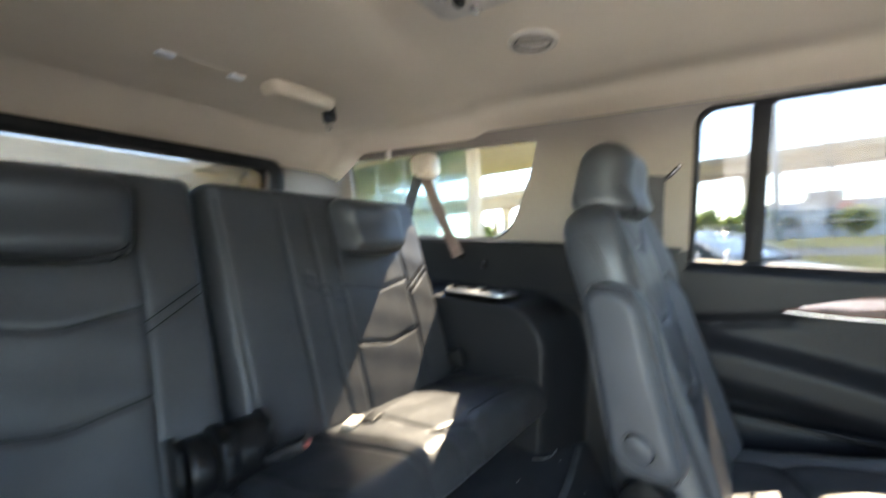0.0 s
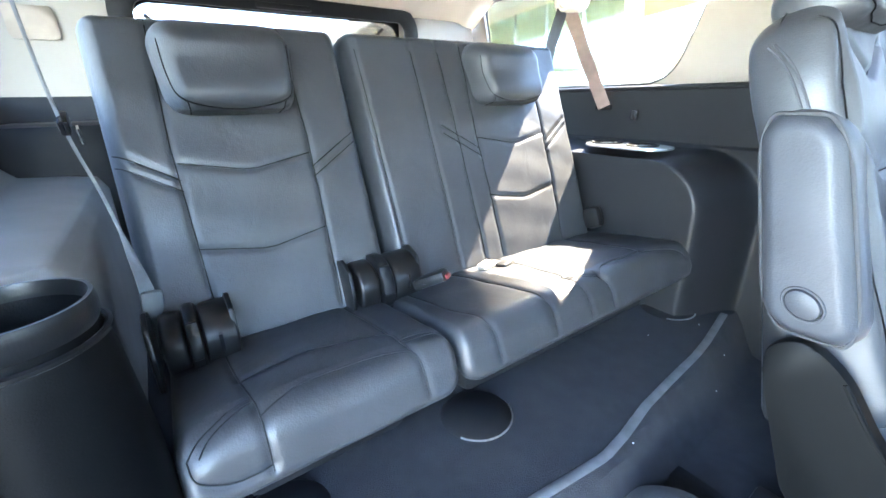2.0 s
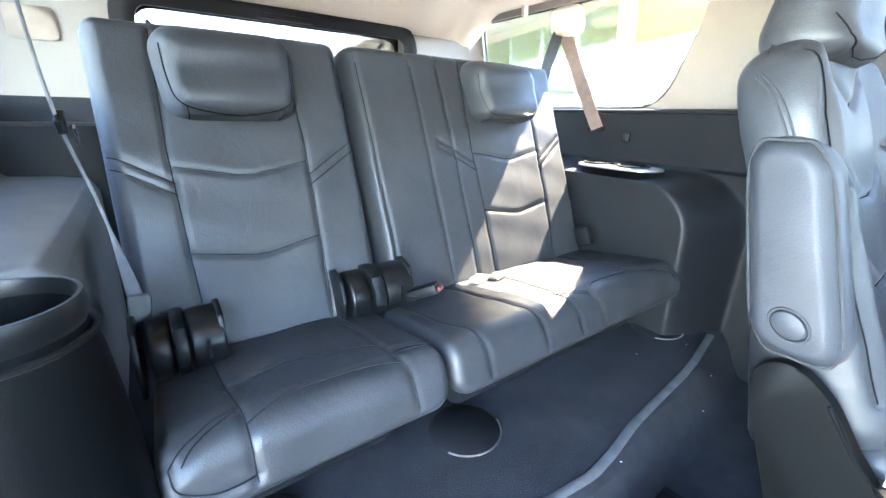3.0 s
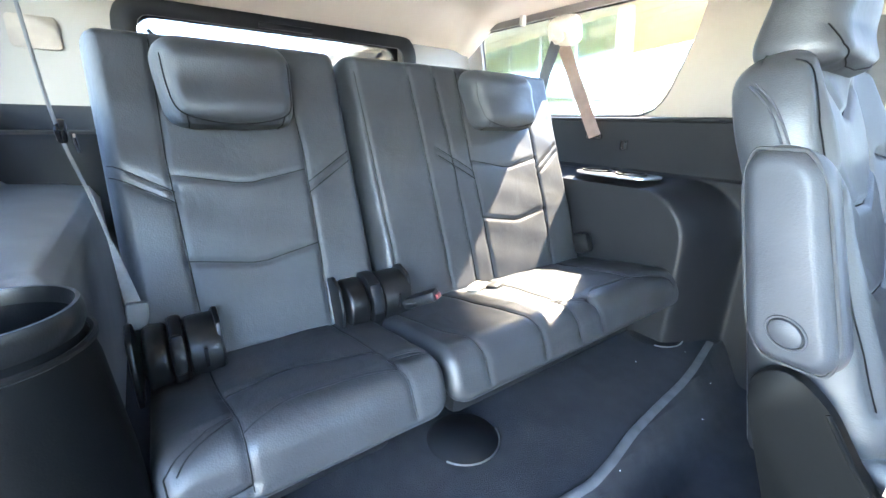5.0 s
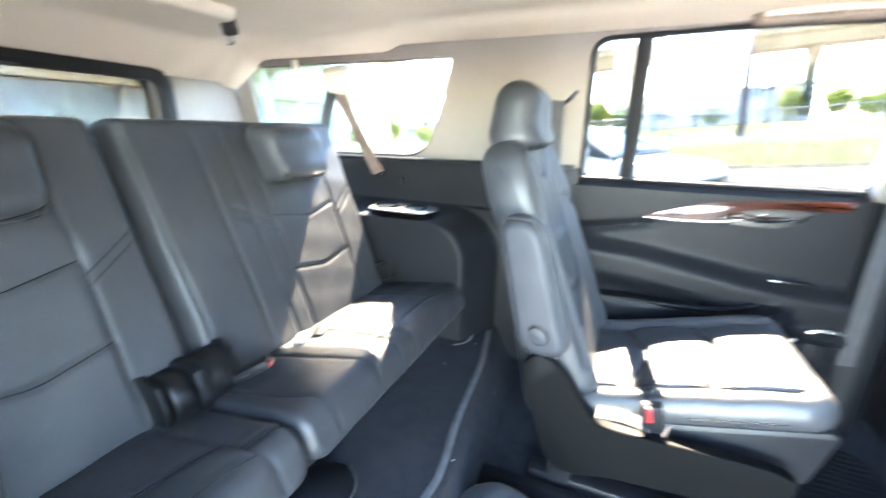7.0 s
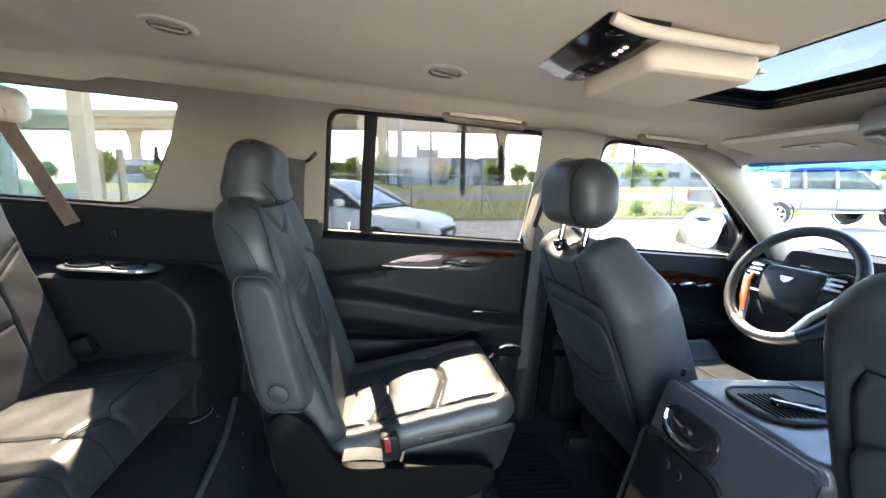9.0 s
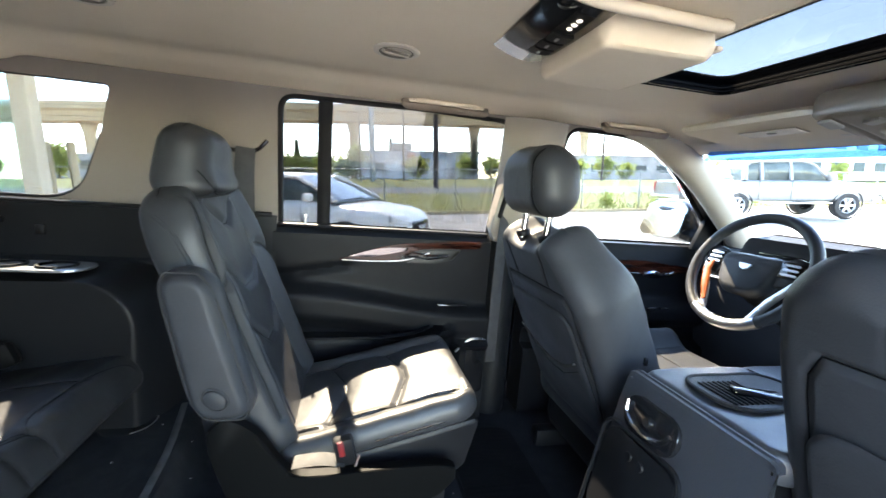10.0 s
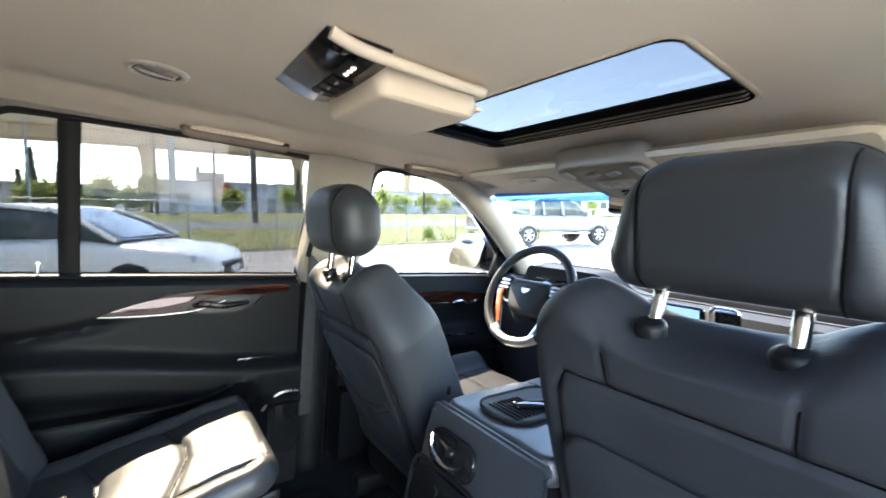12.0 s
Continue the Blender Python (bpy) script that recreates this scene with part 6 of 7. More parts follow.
# ---- outside ----
def axis_steps(limit, near, step):
    out, x = [0.0], 0.0
    while x < limit:
        x += step if x < near else step * (1 + (x - near) * 0.35)
        out.append(min(x, limit))
    return sorted(set([-v for v in out] + out))


gx, gy = axis_steps(1500, 24, 1.0), axis_steps(1500, 70, 1.0)
gb = bmesh.new()
gv = [[gb.verts.new((x, y, ground_z(x, y) - 0.02)) for x in gx] for y in gy]
for a, b in zip(gv, gv[1:]):
    for i in range(len(gx) - 1):
        gb.faces.new((a[i], a[i + 1], b[i + 1], b[i]))
setting("ground", gb, ASPHALT, "pale paved lot sloping gently away", "ground", inside=False)


def sheet(x0, x1, y0, y1, z, nx=40, ny=6, wave=0.0):
    return grid(lambda u, v: Vector((x0 + u * (x1 - x0), y0 + v * (y1 - y0) + wave * math.sin(u * 40) * (v - 0.5), z + ground_z(x0 + u * (x1 - x0), y0 + v * (y1 - y0)))), nx, ny)


setting("grass_strip", sheet(-70, 75, 14.6, 25, 0.012, 60, 12, wave=0.4), GRASS, "dry yellowish grass verge beside the road", "grass", inside=False, kind="stuff")
setting("road", sheet(-140, 140, 25, 31, 0.01), ROAD, "grey two-lane road beyond the fence", "road", inside=False)
setting("grass_far", sheet(-140, 140, 31, 52, 0.012, 40, 12), GRASS, "green verge on the far side of the road", "grass", inside=False, kind="stuff")
kerb = bmesh.new()
box((0, 14.5, 0.17), (140, 0.18, 0.14), bm=kerb)
setting("kerb", kerb, CONCRETE, "low concrete kerb along the lot", "kerb", inside=False, smooth=False)
rnd = random.Random(11)
blades = bmesh.new()
for k in range(5200):
    x, y = rnd.uniform(-16, 40), rnd.uniform(14.7, 24.5) if rnd.random() < 0.7 else rnd.uniform(14.7, 16)
    h, a = rnd.uniform(0.06, 0.22), rnd.uniform(0, 3.14)
    w = 0.03
    p = Vector((x, y, ground_z(x, y)))
    d = Vector((math.cos(a) * w, math.sin(a) * w, 0))
    t = Vector((rnd.uniform(-0.05, 0.05), rnd.uniform(-0.05, 0.05), h))
    blades.faces.new([blades.verts.new(q) for q in (p - d, p + d, p + t)])
setting("grass_tufts", blades, GRASS_BLADE, "uneven dry grass tufts", "grass", inside=False, smooth=False, kind="stuff")


# Chain-link fence
fence = thing("chain_link_fence", (4, 15.0, 0), "galvanised chain-link fence with thin posts", "fence", inside=False)
mesh = bmesh.new()
for k in range(300):
    x = -8 + k * 0.1
    for s in (1, -1):
        a, b = Vector((x, 15.0, 0.05)), Vector((x + s * 1.55, 15.0, 1.60))
        tube([a, b], 0.0022, 3, bm=mesh)
part("wire_mesh", mesh, GALVANISED, fence, smooth=False)
for k in range(-4, 11):
    part("post", tube([(k * 2.75 + 1.3, 15.0, 0.0), (k * 2.75 + 1.3, 15.0, 1.72)], 0.03, 8), GALVANISED, fence)
part("top_rail", tube([(-10, 15.0, 1.64), (29, 15.0, 1.64)], 0.022, 8), GALVANISED, fence)


def pole(x, y, h, r0, r1, mat, label, name="utility_pole", arms=()):
    ob = thing(name, (x, y, 0), label, "pole", "poles", inside=False)
    part("shaft", tube([(x, y, -0.1), (x, y, h)], [r0, r1], 10), mat, ob)
    for z, w in arms:
        part("crossarm", box((x, y, z), (w, 0.12, 0.12), 0.02), mat, ob)
    return ob


pole(6.25, 29.5, 12, 0.20, 0.16, POLE_BROWN, "dark brown wooden pole on the verge")
pole(2.3, 43.0, 16, 0.30, 0.24, POLE_GREY, "thick grey steel lamp post", "lamp_post")
pole(1.1, 44.0, 11, 0.10, 0.08, POLE_BROWN, "thin dark pole by the road")
pole(6.2, 48.0, 12.5, 0.14, 0.10, POLE_BROWN, "utility pole with a crossarm", arms=((9.2, 3.4),))
pole(-7.6, 48.0, 16, 0.12, 0.08, POLE_GREY, "slim grey lamp post", "lamp_post")
pole(31, 46.0, 13, 0.14, 0.10, POLE_BROWN, "utility pole with a crossarm", arms=((10.5, 2.8),))
wires = thing("power_lines", (0, 50, 0), "thin black power lines along the road", "power line", inside=False)
for z in (5.3, 6.1, 7.2, 8.6):
    part("wire", tube([(-90 + 9 * k, 50, z + 0.35 * math.cos(k * 0.9)) for k in range(21)], 0.022, 4), RUBBER, wires)


# Viaduct
via = thing("viaduct", (10, 82, 0), "pale concrete elevated rail viaduct on columns", "viaduct", inside=False)
dk = bmesh.new()
prof = [(-3.2, 13.5), (3.2, 13.5), (3.2, 12.4), (2.6, 12.0), (2.2, 10.6), (-2.2, 10.6), (-2.6, 12.0), (-3.2, 12.4)]
ends = []
for x in np.linspace(-150, 170, 33):
    bend = 0.0018 * max(0, -x - 20) ** 1.9
    ends.append([dk.verts.new((x, 82 + a - bend * 0.5, z - 1.6 * smooth_step(0, -60, x))) for a, z in prof])
for a, b in zip(ends, ends[1:]):
    for i in range(len(prof)):
        dk.faces.new((a[i], a[(i + 1) % len(prof)], b[(i + 1) % len(prof)], b[i]))
part("deck", dk, CONCRETE, via, sharp=25)
for x in (-68, -42.7, -21, 0.9, 25.0, 50, 75, 100):
    y = 82 - 0.0009 * max(0, -x - 20) ** 1.9
    d = 1.6 * smooth_step(0, -60, x)
    part("column", tube([(x, y, -2.0), (x, y, 8.6 - d), (x, y, 9.6 - d), (x, y, 10.65 - d)], [0.85, 0.85, 1.1, 1.35], 12), CONCRETE, via)


# Far buildings
def block(x0, x1, y0, y1, h, mat, label, rows=1, step=4.0, trim=None):
    ob = thing("building", ((x0 + x1) / 2, (y0 + y1) / 2, 0), label, "building", "far buildings", inside=False)
    part("wall", box(((x0 + x1) / 2, (y0 + y1) / 2, h / 2), (x1 - x0, y1 - y0, h), 0.05), mat, ob, smooth=False)
    part("roof", box(((x0 + x1) / 2, (y0 + y1) / 2, h + 0.15), (x1 - x0 + 0.5, y1 - y0 + 0.5, 0.3), 0.05), SIDING_DARK, ob, smooth=False)
    for r in range(rows):
        x = x0 + step * 0.6
        while x < x1 - step * 0.5:
            w = part("window", box((x, y0 - 0.05, 1.9 + r * 3.0), (step * 0.5, 0.15, 1.3)), CAR_GLASS, ob, smooth=False)
            part("frame", box((x, y0 - 0.03, 1.2 + r * 3.0), (step * 0.55, 0.2, 0.12)), SIDING, w, smooth=False)
            x += step
    return ob


b = block(1, 15, 64, 72, 4.0, SIDING, "long low pale warehouse with a blue band and signs", 1, 5.0)
part("band", box((8, 63.9, 3.55), (14, 0.2, 0.9)), SIGN_BLUE, b, smooth=False)
part("sign", box((6.3, 63.8, 3.6), (2.4, 0.3, 0.9), 0.05), SIGN_WHITE, b, "white sign board", smooth=False)
part("sign", box((9.4, 63.8, 3.6), (1.3, 0.3, 0.8), 0.05), SIGN_RED, b, "red sign board", smooth=False)
part("roof_unit", box((8.0, 66, 5.0), (3.2, 2.4, 1.1), 0.1), SIDING_DARK, b, smooth=False)
block(17, 21, 66, 74, 4.2, SIDING, "small pale building beside the warehouse", 1, 2.0)
block(36, 62, 66, 74, 4.0, SIDING_DARK, "grey workshop building behind trees", 1, 4.5)
block(-44, -3, 68, 76, 3.2, SIDING_DARK, "low grey building half hidden by trees", 1, 5.0)
block(52, 90, 44, 56, 5.5, SIDING, "pale commercial building across the lot", 2, 4.0)
block(95, 130, 20, 40, 6.0, SIDING, "pale building far across the lot", 2, 4.0)


# Trees
def crown(rnd, centre, size, count, leaf=0.22, cone=False):
    bm = bmesh.new()
    for k in range(count):
        if cone:
            t = rnd.random() ** 0.7
            r, a = size[0] * (1 - t) * rnd.uniform(0.5, 1.05), rnd.uniform(0, 6.283)
            p = Vector((r * math.cos(a), r * math.sin(a), size[2] * (t - 0.5)))
        else:
            d = Vector((rnd.gauss(0, 1), rnd.gauss(0, 1), rnd.gauss(0, 1))).normalized()
            lump = 0.66 + 0.34 * math.sin(d.x * 6 + 1.3 * size[0]) * math.cos(d.y * 5 - d.z * 4)
            p = Vector((d.x * size[0], d.y * size[1], d.z * size[2])) * lump * rnd.uniform(0.30, 1.05)
        p += Vector(centre)
        u = Vector((rnd.gauss(0, 1), rnd.gauss(0, 1), rnd.gauss(0, 1))).normalized()
        w = u.orthogonal().normalized()
        s = leaf * rnd.uniform(0.6, 1.4)
        bm.faces.new([bm.verts.new(p + q) for q in (-u * s, w * s * 0.6, u * s, -w * s * 0.6)])
    return bm


def tree(rnd, h, wide, cone=False):
    ob = thing("conifer" if cone else "tree", (0, 0, 0), "dark narrow conifer behind the road" if cone else "leafy light green tree behind the road", "tree", "far trees", inside=False)
    tr = bmesh.new()
    tube([(0, 0, -0.1), (0.05, 0, h * 0.3), (0, 0.05, h * 0.6), (0, 0, h * 0.85)], [h * 0.03, h * 0.024, h * 0.015, h * 0.006], 8, bm=tr)
    for k in range(0 if cone else 6):
        a = k * 1.05
        tube([(0, 0, h * (0.25 + 0.07 * k)), (math.cos(a) * wide * 0.5, math.sin(a) * wide * 0.5, h * (0.45 + 0.07 * k))], [h * 0.012, h * 0.004], 6, bm=tr)
    part("trunk", tr, BARK, ob)
    part("crown", crown(rnd, (0, 0, h * (0.55 if cone else 0.50)), (wide, wide, h * (0.9 if cone else 0.52)), 1500, 0.22 if not cone else 0.24, cone), CONIFER if cone else LEAF, ob, smooth=False)
    return ob


rnd = random.Random(3)
kinds = [tree(rnd, 4.2, 1.9), tree(rnd, 3.2, 2.0), tree(rnd, 5.0, 1.7), tree(rnd, 6.6, 0.75, True), tree(rnd, 5.2, 0.7, True)]
spots = [(0, -3.2, 55), (1, -6.0, 54), (2, 0.8, 55), (3, -9.3, 60), (4, -7.2, 61)]
for k, x, y in spots:
    kinds[k].matrix_world = pose(x, y, ground_z(x, y))
more = [(1, -8.4, 55), (1, -0.8, 55), (1, -12.5, 56), (3, 7.0, 72), (4, -10.6, 62), (1, 8.9, 55), (0, 20.5, 58), (2, 17.4, 62), (1, 22.5, 56), (0, 24.5, 57), (1, 28, 56), (2, 31, 58), (1, 34, 57), (0, 38, 56), (1, -14, 54), (0, -18, 55), (2, -22, 56), (1, -27, 55),
        (0, -33, 56), (1, -39, 55), (3, 19, 62), (4, 33, 62), (1, 49, 46), (1, 72, 30), (1, 84, 22), (0, -46, 55), (1, -55, 50), (4, -30, 62), (1, 66, 44), (1, 41, 55), (1, 26, 60)]
for k, x, y in more:
    copy_thing(kinds[k], pose(x, y, ground_z(x, y), 0, 0, rnd.uniform(0, 360)) @ Matrix.Scale(rnd.uniform(0.75, 1.1), 4))
bush = thing("bush", (7.6, 15.2, 0), "scrubby green weed bush at the fence", "bush", "weeds", inside=False)
part("leaves", crown(rnd, (7.6, 15.2, 0.38), (0.45, 0.35, 0.45), 420, 0.06), LEAF, bush, smooth=False)
for x, y in ((13.5, 15.3), (19.0, 15.4), (10.8, 15.1)):
    copy_thing(bush, pose(x, y, ground_z(x, y), 0, 0, x * 40))
hills = thing("wooded_hill", (0, 320, 0), "hazy wooded hill on the horizon", "hill", inside=False)
part("slope", grid(lambda u, v: Vector((-500 + u * 1100, 300 + v * 60, v * (6 + 3 * math.sin(u * 17) + 4 * math.sin(u * 41 + 1)) - 0.5)), 90, 4), FAR_WOODS, hills)
hill2 = thing("wooded_hill", (300, 60, 0), "hazy wooded hill on the horizon", "hill", inside=False)
part("slope", grid(lambda u, v: Vector((300 + v * 60, -300 + u * 800, v * (8 + 4 * math.sin(u * 13) + 4 * math.sin(u * 37 + 1)) - 0.5)), 70, 4), FAR_WOODS, hill2)


# ---- vehicles ----
def interp(table, x):
    return float(np.interp(x, [p[0] for p in table], [p[1] for p in table]))


def loft_body(top, bottom, half, x0, x1, nx=70, nr=28, power=0.38):
    """A car's lower body: x along the car, closed rounded sections."""
    def at(u, v):
        x = x0 + (x1 - x0) * u
        a = 2 * math.pi * v
        t, b, w = interp(top, x), interp(bottom, x), interp(half, x)
        c, s = math.cos(a), math.sin(a)
        return Vector((x, w * math.copysign(abs(c) ** power, c), (t + b) / 2 + (t - b) / 2 * math.copysign(abs(s) ** power, s)))
    bm = bmesh.new()
    rings = [[bm.verts.new(at(i / nx, j / nr)) for j in range(nr)] for i in range(nx + 1)]
    for a, b in zip(rings, rings[1:]):
        for j in range(nr):
            bm.faces.new((a[j], a[(j + 1) % nr], b[(j + 1) % nr], b[j]))
    bm.faces.new(rings[0][::-1])
    bm.faces.new(rings[-1])
    return bm


def wheel_set(ob, xs, y, r, w, base):
    for x in xs:
        for s in (1, -1):
            m = Matrix.Translation((x, s * y, r)) @ pose(0, 0, 0, -90 * s, 0, 0)
            ty = part("wheel", lathe([(r * 0.62, -w / 2), (r * 0.95, -w / 2), (r, -w * 0.3), (r, w * 0.3), (r * 0.95, w / 2), (r * 0.62, w / 2)], m=Matrix.Translation(base) @ m, n=30), TYRE, ob)
            # Black disc behind the spokes stands for their shaded gaps.
            face = lathe([(r * 0.62, w / 2 - 0.03), (r * 0.30, w / 2 - 0.07), (0.001, w / 2 - 0.07)], m=Matrix.Translation(base) @ m, n=24)
            part("spoke_gap_disc", face, RUBBER, ty)
            rimb = lathe([(r * 0.64, w / 2 - 0.01), (r * 0.60, w / 2), (r * 0.56, w / 2 - 0.02)], m=Matrix.Translation(base) @ m, n=30)
            for k in range(6):
                a = k * math.pi / 3
                tip = [Matrix.Translation(base) @ m @ Vector((q * r * math.cos(a), q * r * math.sin(a), w / 2 - 0.02)) for q in (0.0, 0.58)]
                tube(tip, r * 0.075, 6, bm=rimb)
            part("rim", rimb, ALUMINIUM, ty, "bright spoked rim")


def shift(bm, base):
    bmesh.ops.translate(bm, vec=Vector(base), verts=bm.verts)
    return bm


def sedan(base, label, turn=0):
    ob = thing("car", base, label, "car", "parked cars", inside=False, turn=turn)
    L0, L1 = -3.75, 1.45
    top = [(L0, 0.80), (L0 + 0.1, 1.0), (-3.0, 1.06), (-2.2, 0.99), (-1.0, 0.95), (-0.2, 0.96), (0.35, 0.91), (1.05, 0.82), (1.32, 0.72), (L1, 0.55)]
    bottom = [(L0, 0.42), (-3.4, 0.25), (1.0, 0.22), (L1, 0.30)]
    half = [(L0, 0.66), (L0 + 0.25, 0.84), (-2.8, 0.92), (-0.2, 0.92), (0.8, 0.89), (1.25, 0.76), (L1, 0.52)]
    part("body", shift(loft_body(top, bottom, half, L0, L1), base), WHITE_PAINT, ob)
    cabin_top = [(-2.85, 1.02), (-2.3, 1.25), (-1.6, 1.37), (-1.0, 1.395), (-0.55, 1.355), (-0.1, 1.17), (0.36, 0.92)]
    cab_half = [(-2.85, 0.66), (-2.0, 0.68), (-0.8, 0.68), (0.0, 0.76), (0.36, 0.80)]
    part("glasshouse", shift(loft_body(cabin_top, [(-2.85, 0.90), (0.36, 0.86)], cab_half, -2.85, 0.36, 50, 24, 0.45), base), CAR_GLASS, ob)
    roofm = grid(lambda u, v: Vector(base) + Vector((-2.25 + u * 1.75, (v * 2 - 1) * 0.645, interp(cabin_top, -2.25 + u * 1.75) + 0.012 - 0.05 * abs(v * 2 - 1) ** 4)), 24, 14)
    part("roof", roofm, WHITE_PAINT, ob)
    for s in (1, -1):
        part("pillar", tube([Vector(base) + Vector(p) for p in ((-0.50, s * 0.635, 1.335), (-0.1, s * 0.70, 1.17), (0.33, s * 0.80, 0.93))], 0.035, 8), WHITE_PAINT, ob)
        part("pillar", tube([Vector(base) + Vector(p) for p in ((-1.35, s * 0.655, 1.36), (-1.32, s * 0.74, 1.16), (-1.30, s * 0.84, 0.95))], 0.03, 8), GLOSS_BLACK, ob)
        part("pillar", tube([Vector(base) + Vector(p) for p in ((-2.2, s * 0.64, 1.27), (-2.5, s * 0.70, 1.15), (-2.8, s * 0.78, 1.0))], 0.055, 8), WHITE_PAINT, ob)
        part("roof_rail", tube([Vector(base) + Vector((x, s * 0.66, interp(cabin_top, x) - 0.03)) for x in np.linspace(-2.3, -0.5, 12)], 0.03, 8), WHITE_PAINT, ob)
        mr = part("wing_mirror", pad(axes(Vector(base) + Vector((-0.05, s * 0.98, 1.00)), (0, 1, 0), (0, 0, 1)), 0.20, 0.13, 0.12, edge=0.05, corner=0.05, nu=14, nv=12, wrinkle=0), WHITE_PAINT, ob)
        part("headlight", pad(axes(Vector(base) + Vector((1.16, s * 0.66, 0.69)), Vector((-s * 0.55, s * s * 1.0 * s, 0)), (0.15, 0, 1)), 0.42, 0.12, 0.05, edge=0.02, corner=0.05, nu=20, nv=12, wrinkle=0), HEADLAMP, ob)
        for x in (-0.22, -1.25):
            part("door_seam", tube([Vector(base) + Vector((x, s * 0.925, 0.92)), Vector(base) + Vector((x + 0.02, s * 0.925, 0.40))], 0.006, 5), GLOSS_BLACK, ob)
        for x in (-0.95, -1.95):
            part("door_handle", box(Vector(base) + Vector((x, s * 0.925, 0.83)), (0.20, 0.03, 0.03), 0.01), CHROME, ob)
    part("grille", box(Vector(base) + Vector((1.41, 0, 0.50)), (0.10, 0.80, 0.20), 0.03), GLOSS_BLACK, ob)
    part("windshield", grid(lambda u, v: Vector(base) + Vector((-0.50 + u * 0.80, (v * 2 - 1) * (0.60 + 0.12 * u), interp(cabin_top, -0.50 + u * 0.80) + 0.010 - 0.04 * abs(v * 2 - 1) ** 4)), 12, 12), REFLECTED_SKY, ob, "windscreen painted pale for the sky's reflection")
    part("hood_line", tube([Vector(base) + Vector((x, 0.55 - 0.12 * x, interp(top, x) + 0.002)) for x in np.linspace(0.40, 1.10, 8)], 0.006, 5), SILVER_PAINT, ob)
    part("windshield_base", box(Vector(base) + Vector((0.36, 0, 0.925)), (0.10, 1.35, 0.02), 0.008), GLOSS_BLACK, ob)
    wheel_set(ob, (-3.0, 0.52), 0.80, 0.33, 0.22, base)
    part("plate", box(Vector(base) + Vector((1.465, 0, 0.48)), (0.02, 0.30, 0.10), 0.003), SIGN_WHITE, ob)
    return ob


sedan((-0.065, 6.84, 0.13), "white sedan parked alongside with dark glass", -28)


def pickup(base, turn, label, paint):
    zero = (0, 0, 0)
    ob = thing("pickup_truck", zero, label, "pickup truck", "parked cars", inside=False)
    top = [(-3.55, 1.20), (-3.45, 1.26), (-1.45, 1.26), (-1.4, 1.28), (1.3, 1.27), (1.5, 1.25), (2.6, 1.18), (2.85, 1.08), (2.95, 0.9)]
    bottom = [(-3.55, 0.62), (-2.9, 0.55), (2.3, 0.52), (2.95, 0.55)]
    half = [(-3.55, 0.92), (-3.35, 0.98), (2.3, 0.98), (2.8, 0.92), (2.95, 0.82)]
    part("body", loft_body(top, bottom, half, -3.55, 2.95, 76, 28, 0.26), paint, ob)
    ct = [(-1.45, 1.60), (-1.32, 1.86), (-0.9, 1.92), (0.5, 1.92), (0.85, 1.84), (1.45, 1.28)]
    part("glasshouse", loft_body(ct, [(-1.45, 1.15), (1.45, 1.12)], [(-1.45, 0.80), (1.45, 0.86)], -1.45, 1.45, 50, 24, 0.35), CAR_GLASS, ob)
    part("roof", grid(lambda u, v: Vector((-1.42 + u * 2.30, (v * 2 - 1) * 0.77, interp(ct, -1.42 + u * 2.30) + 0.02 - 0.06 * abs(v * 2 - 1) ** 4)), 20, 12), paint, ob)
    for s in (1, -1):
        for xt, xb, r in ((0.9, 1.42, 0.05), (0.10, 0.12, 0.06), (-1.36, -1.42, 0.09), (-0.85, -0.85, 0.06)):
            part("pillar", tube([(xt, s * 0.76, interp(ct, xt) - 0.03), (xb, s * 0.90, 1.25)], r, 8), paint, ob)
        part("roof_rail", tube([(x, s * 0.77, interp(ct, x) - 0.03) for x in np.linspace(-1.4, 0.9, 12)], 0.045, 8), paint, ob)
        part("running_board", box((0.35, s * 1.0, 0.50), (2.2, 0.14, 0.06), 0.02), ALUMINIUM, ob)
        part("wing_mirror", box((1.25, s * 1.10, 1.36), (0.12, 0.20, 0.22), 0.04), paint, ob)
        for x in (-1.62, 2.0):
            part("wheel_arch", lathe([(0.50, -0.04), (0.52, 0.0), (0.46, 0.01)], m=Matrix.Translation((x, s * 0.97, 0.46)) @ pose(0, 0, 0, -90 * s, 0, 0), n=28), RUBBER, ob)
        for x in (0.12, -0.95):
            part("door_seam", tube([(x, s * 0.985, 1.22), (x, s * 0.985, 0.62)], 0.008, 5), GLOSS_BLACK, ob)
        for x in (0.50, -0.50):
            part("door_handle", box((x + 0.0, s * 0.99, 1.12), (0.18, 0.03, 0.04), 0.01), CHROME, ob)
        part("headlight", box((2.84, s * 0.72, 1.0), (0.16, 0.30, 0.16), 0.04), HEADLAMP, ob)
        part("tail_lamp", box((-3.54, s * 0.90, 1.05), (0.06, 0.14, 0.34), 0.02), SIGN_RED, ob)
    part("bumper", box((-3.63, 0, 0.66), (0.20, 1.80, 0.20), 0.05), CHROME, ob)
    part("bumper", box((2.98, 0, 0.62), (0.20, 1.80, 0.24), 0.05), CHROME, ob)
    part("grille", box((2.93, 0, 0.98), (0.12, 1.10, 0.30), 0.03), CHROME, ob)
    wheel_set(ob, (-1.62, 2.0), 0.86, 0.42, 0.27, zero)
    ob.matrix_world = pose(*base, 0, 0, turn)
    return ob


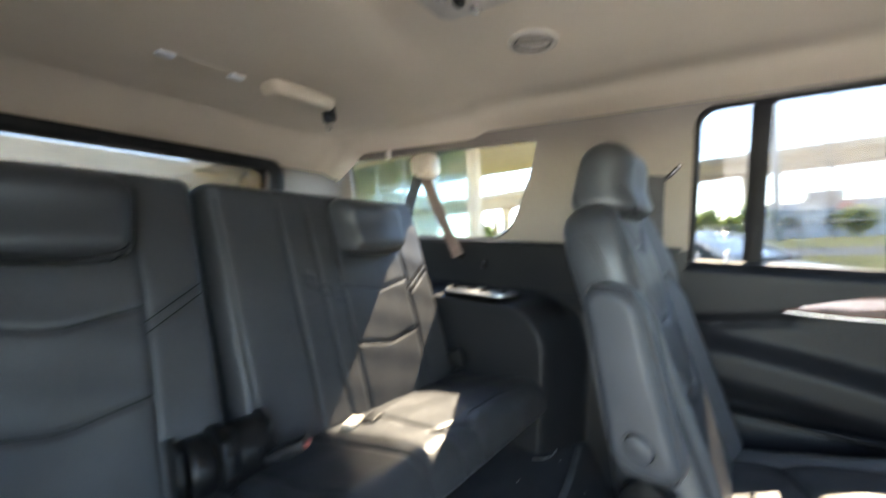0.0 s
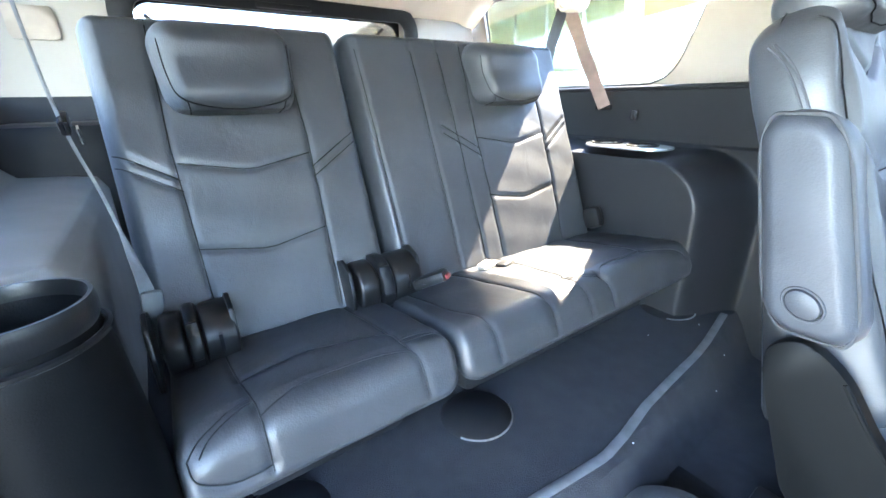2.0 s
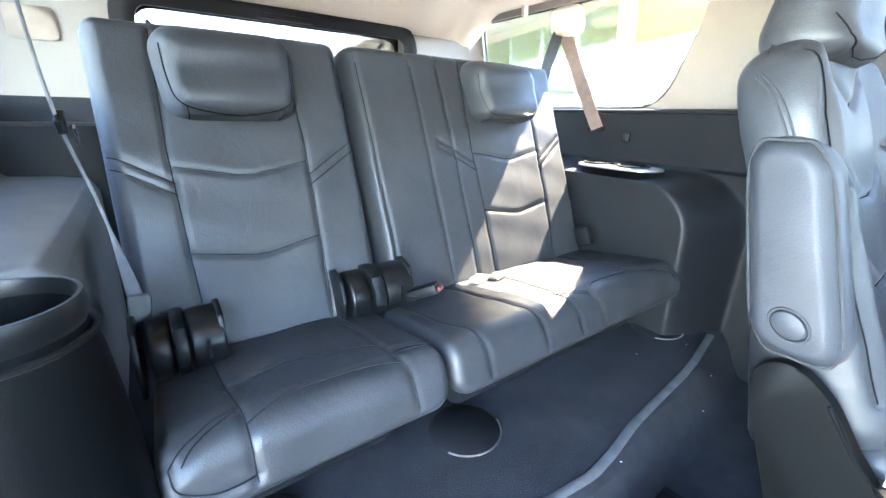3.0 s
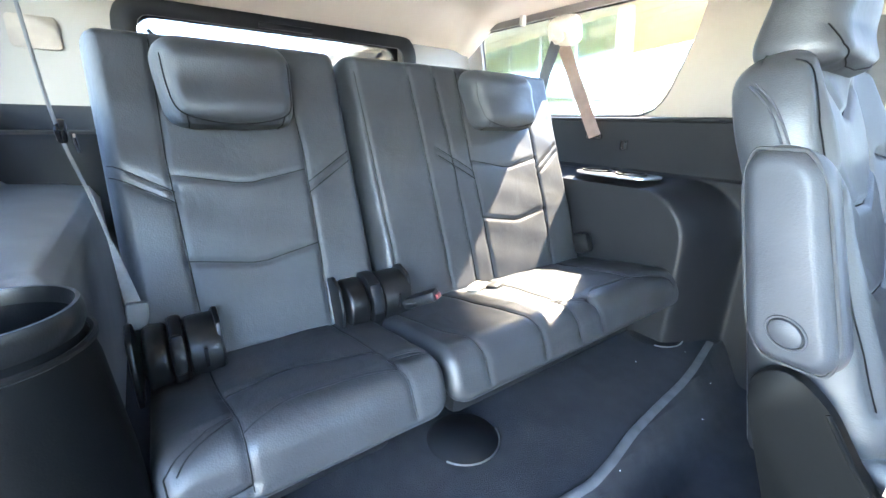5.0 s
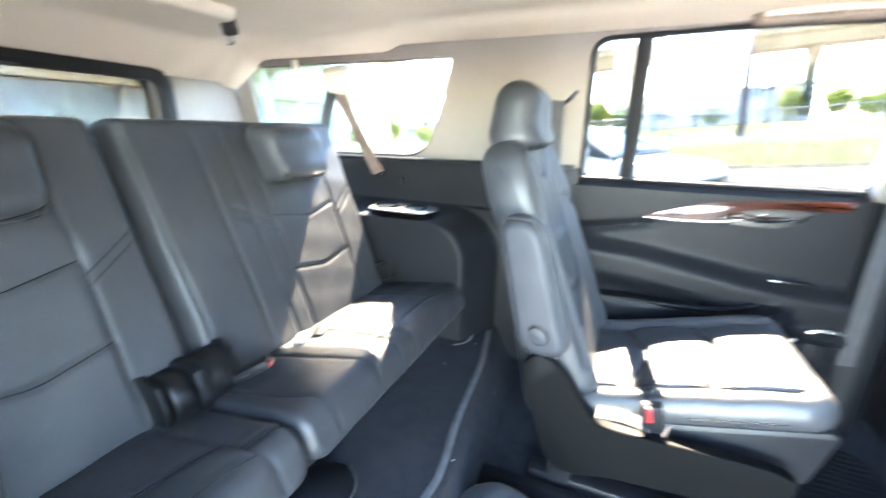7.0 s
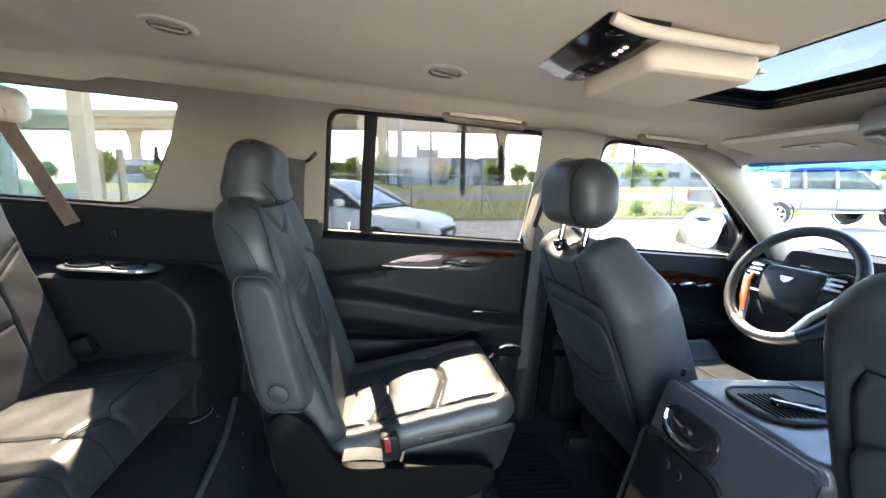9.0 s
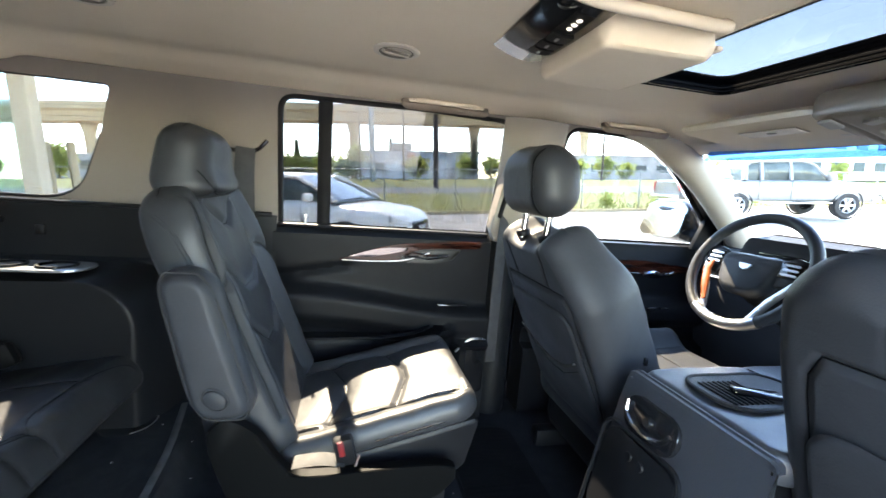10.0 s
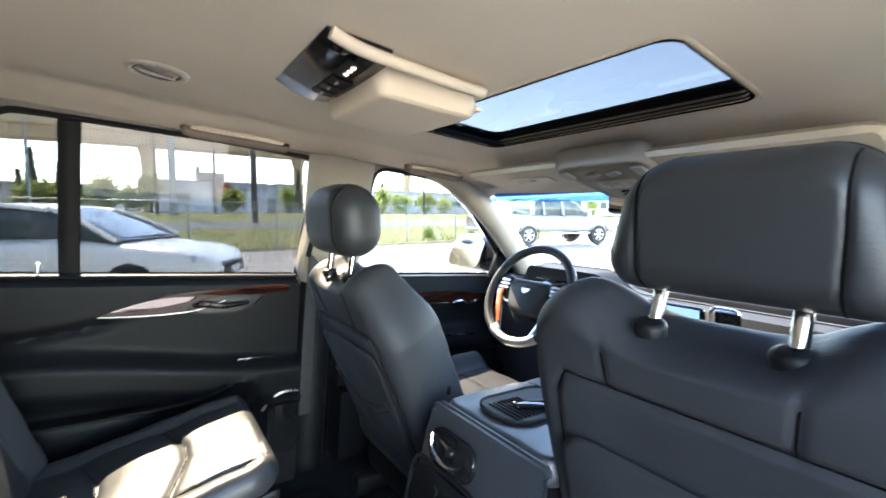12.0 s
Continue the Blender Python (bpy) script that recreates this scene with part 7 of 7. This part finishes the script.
truck = pickup((14.75, 11.4, ground_z(14.75, 11.4) + 0.10), -15, "silver crew-cab pickup truck parked across the lot", SILVER_PAINT)
far = sedan((0, 0, 0), "white car parked far across the bright lot")
far.matrix_world = pose(31, 16.5, 0, 0, 0, 60)
dark = pickup((28, 4, ground_z(28, 4)), 100, "dark blue pickup truck parked far off", material("blue_car_paint", (0.03, 0.05, 0.12), 0.3, coat=0.8, scale=2))

# ---- dealership behind the car ----
dealer = thing("showroom", (-18, 4, 0), "glass-fronted showroom with cream canopy and columns", "building", inside=False)
part("wall", box((-24, -2, 2.8), (8, 56, 5.6), 0.05), CREAM, dealer, smooth=False)
for k in range(22):
    y = -24 + k * 2.0
    w = part("window", box((-19.95, y, 2.3), (0.10, 1.86, 4.3)), CURTAIN_GLASS, dealer, smooth=False)
    part("mullion", box((-19.88, y + 1.0, 2.3), (0.14, 0.12, 4.4), 0.01), ALUMINIUM, w, smooth=False)
    part("transom", box((-19.88, y, 3.2), (0.12, 1.9, 0.08), 0.01), ALUMINIUM, w, smooth=False)
part("fascia", box((-19.8, -2, 5.1), (0.5, 56, 1.2), 0.05), CREAM, dealer, smooth=False)
part("canopy", box((-12.5, 13, 5.60), (15, 11, 0.55), 0.08), CREAM, dealer, "cream canopy with a boarded soffit", smooth=False)
for k in range(14):
    part("soffit_board", box((-12.5, 7.9 + k * 0.78, 5.312), (14.8, 0.74, 0.03), 0.005), CREAM, dealer, smooth=False)
part("column", box((-7.75, 12.0, 2.65), (0.40, 0.40, 5.3), 0.04), CREAM, dealer, smooth=False)
for k in range(6):
    gp = part("glass_panel", box((-8.72 - 1.6 * k, 12.1, 2.6), (1.52, 0.03, 5.2)), TEAL_GLASS, dealer, "teal tinted glass pane", smooth=False)
    gp.visible_shadow = False
    part("mullion", box((-9.52 - 1.6 * k, 12.08, 2.6), (0.08, 0.12, 5.2)), ALUMINIUM, gp, smooth=False)
for x in (-8.64, -8.02):
    pb = thing("bollard", (x, 14.0, 0), "pale concrete bollard post near the canopy", "bollard", "bollards", inside=False)
    part("post", tube([(x, 14.0, -0.3), (x, 14.0, 2.30), (x, 14.0, 2.36)], [0.11, 0.11, 0.07], 12), CONCRETE, pb)
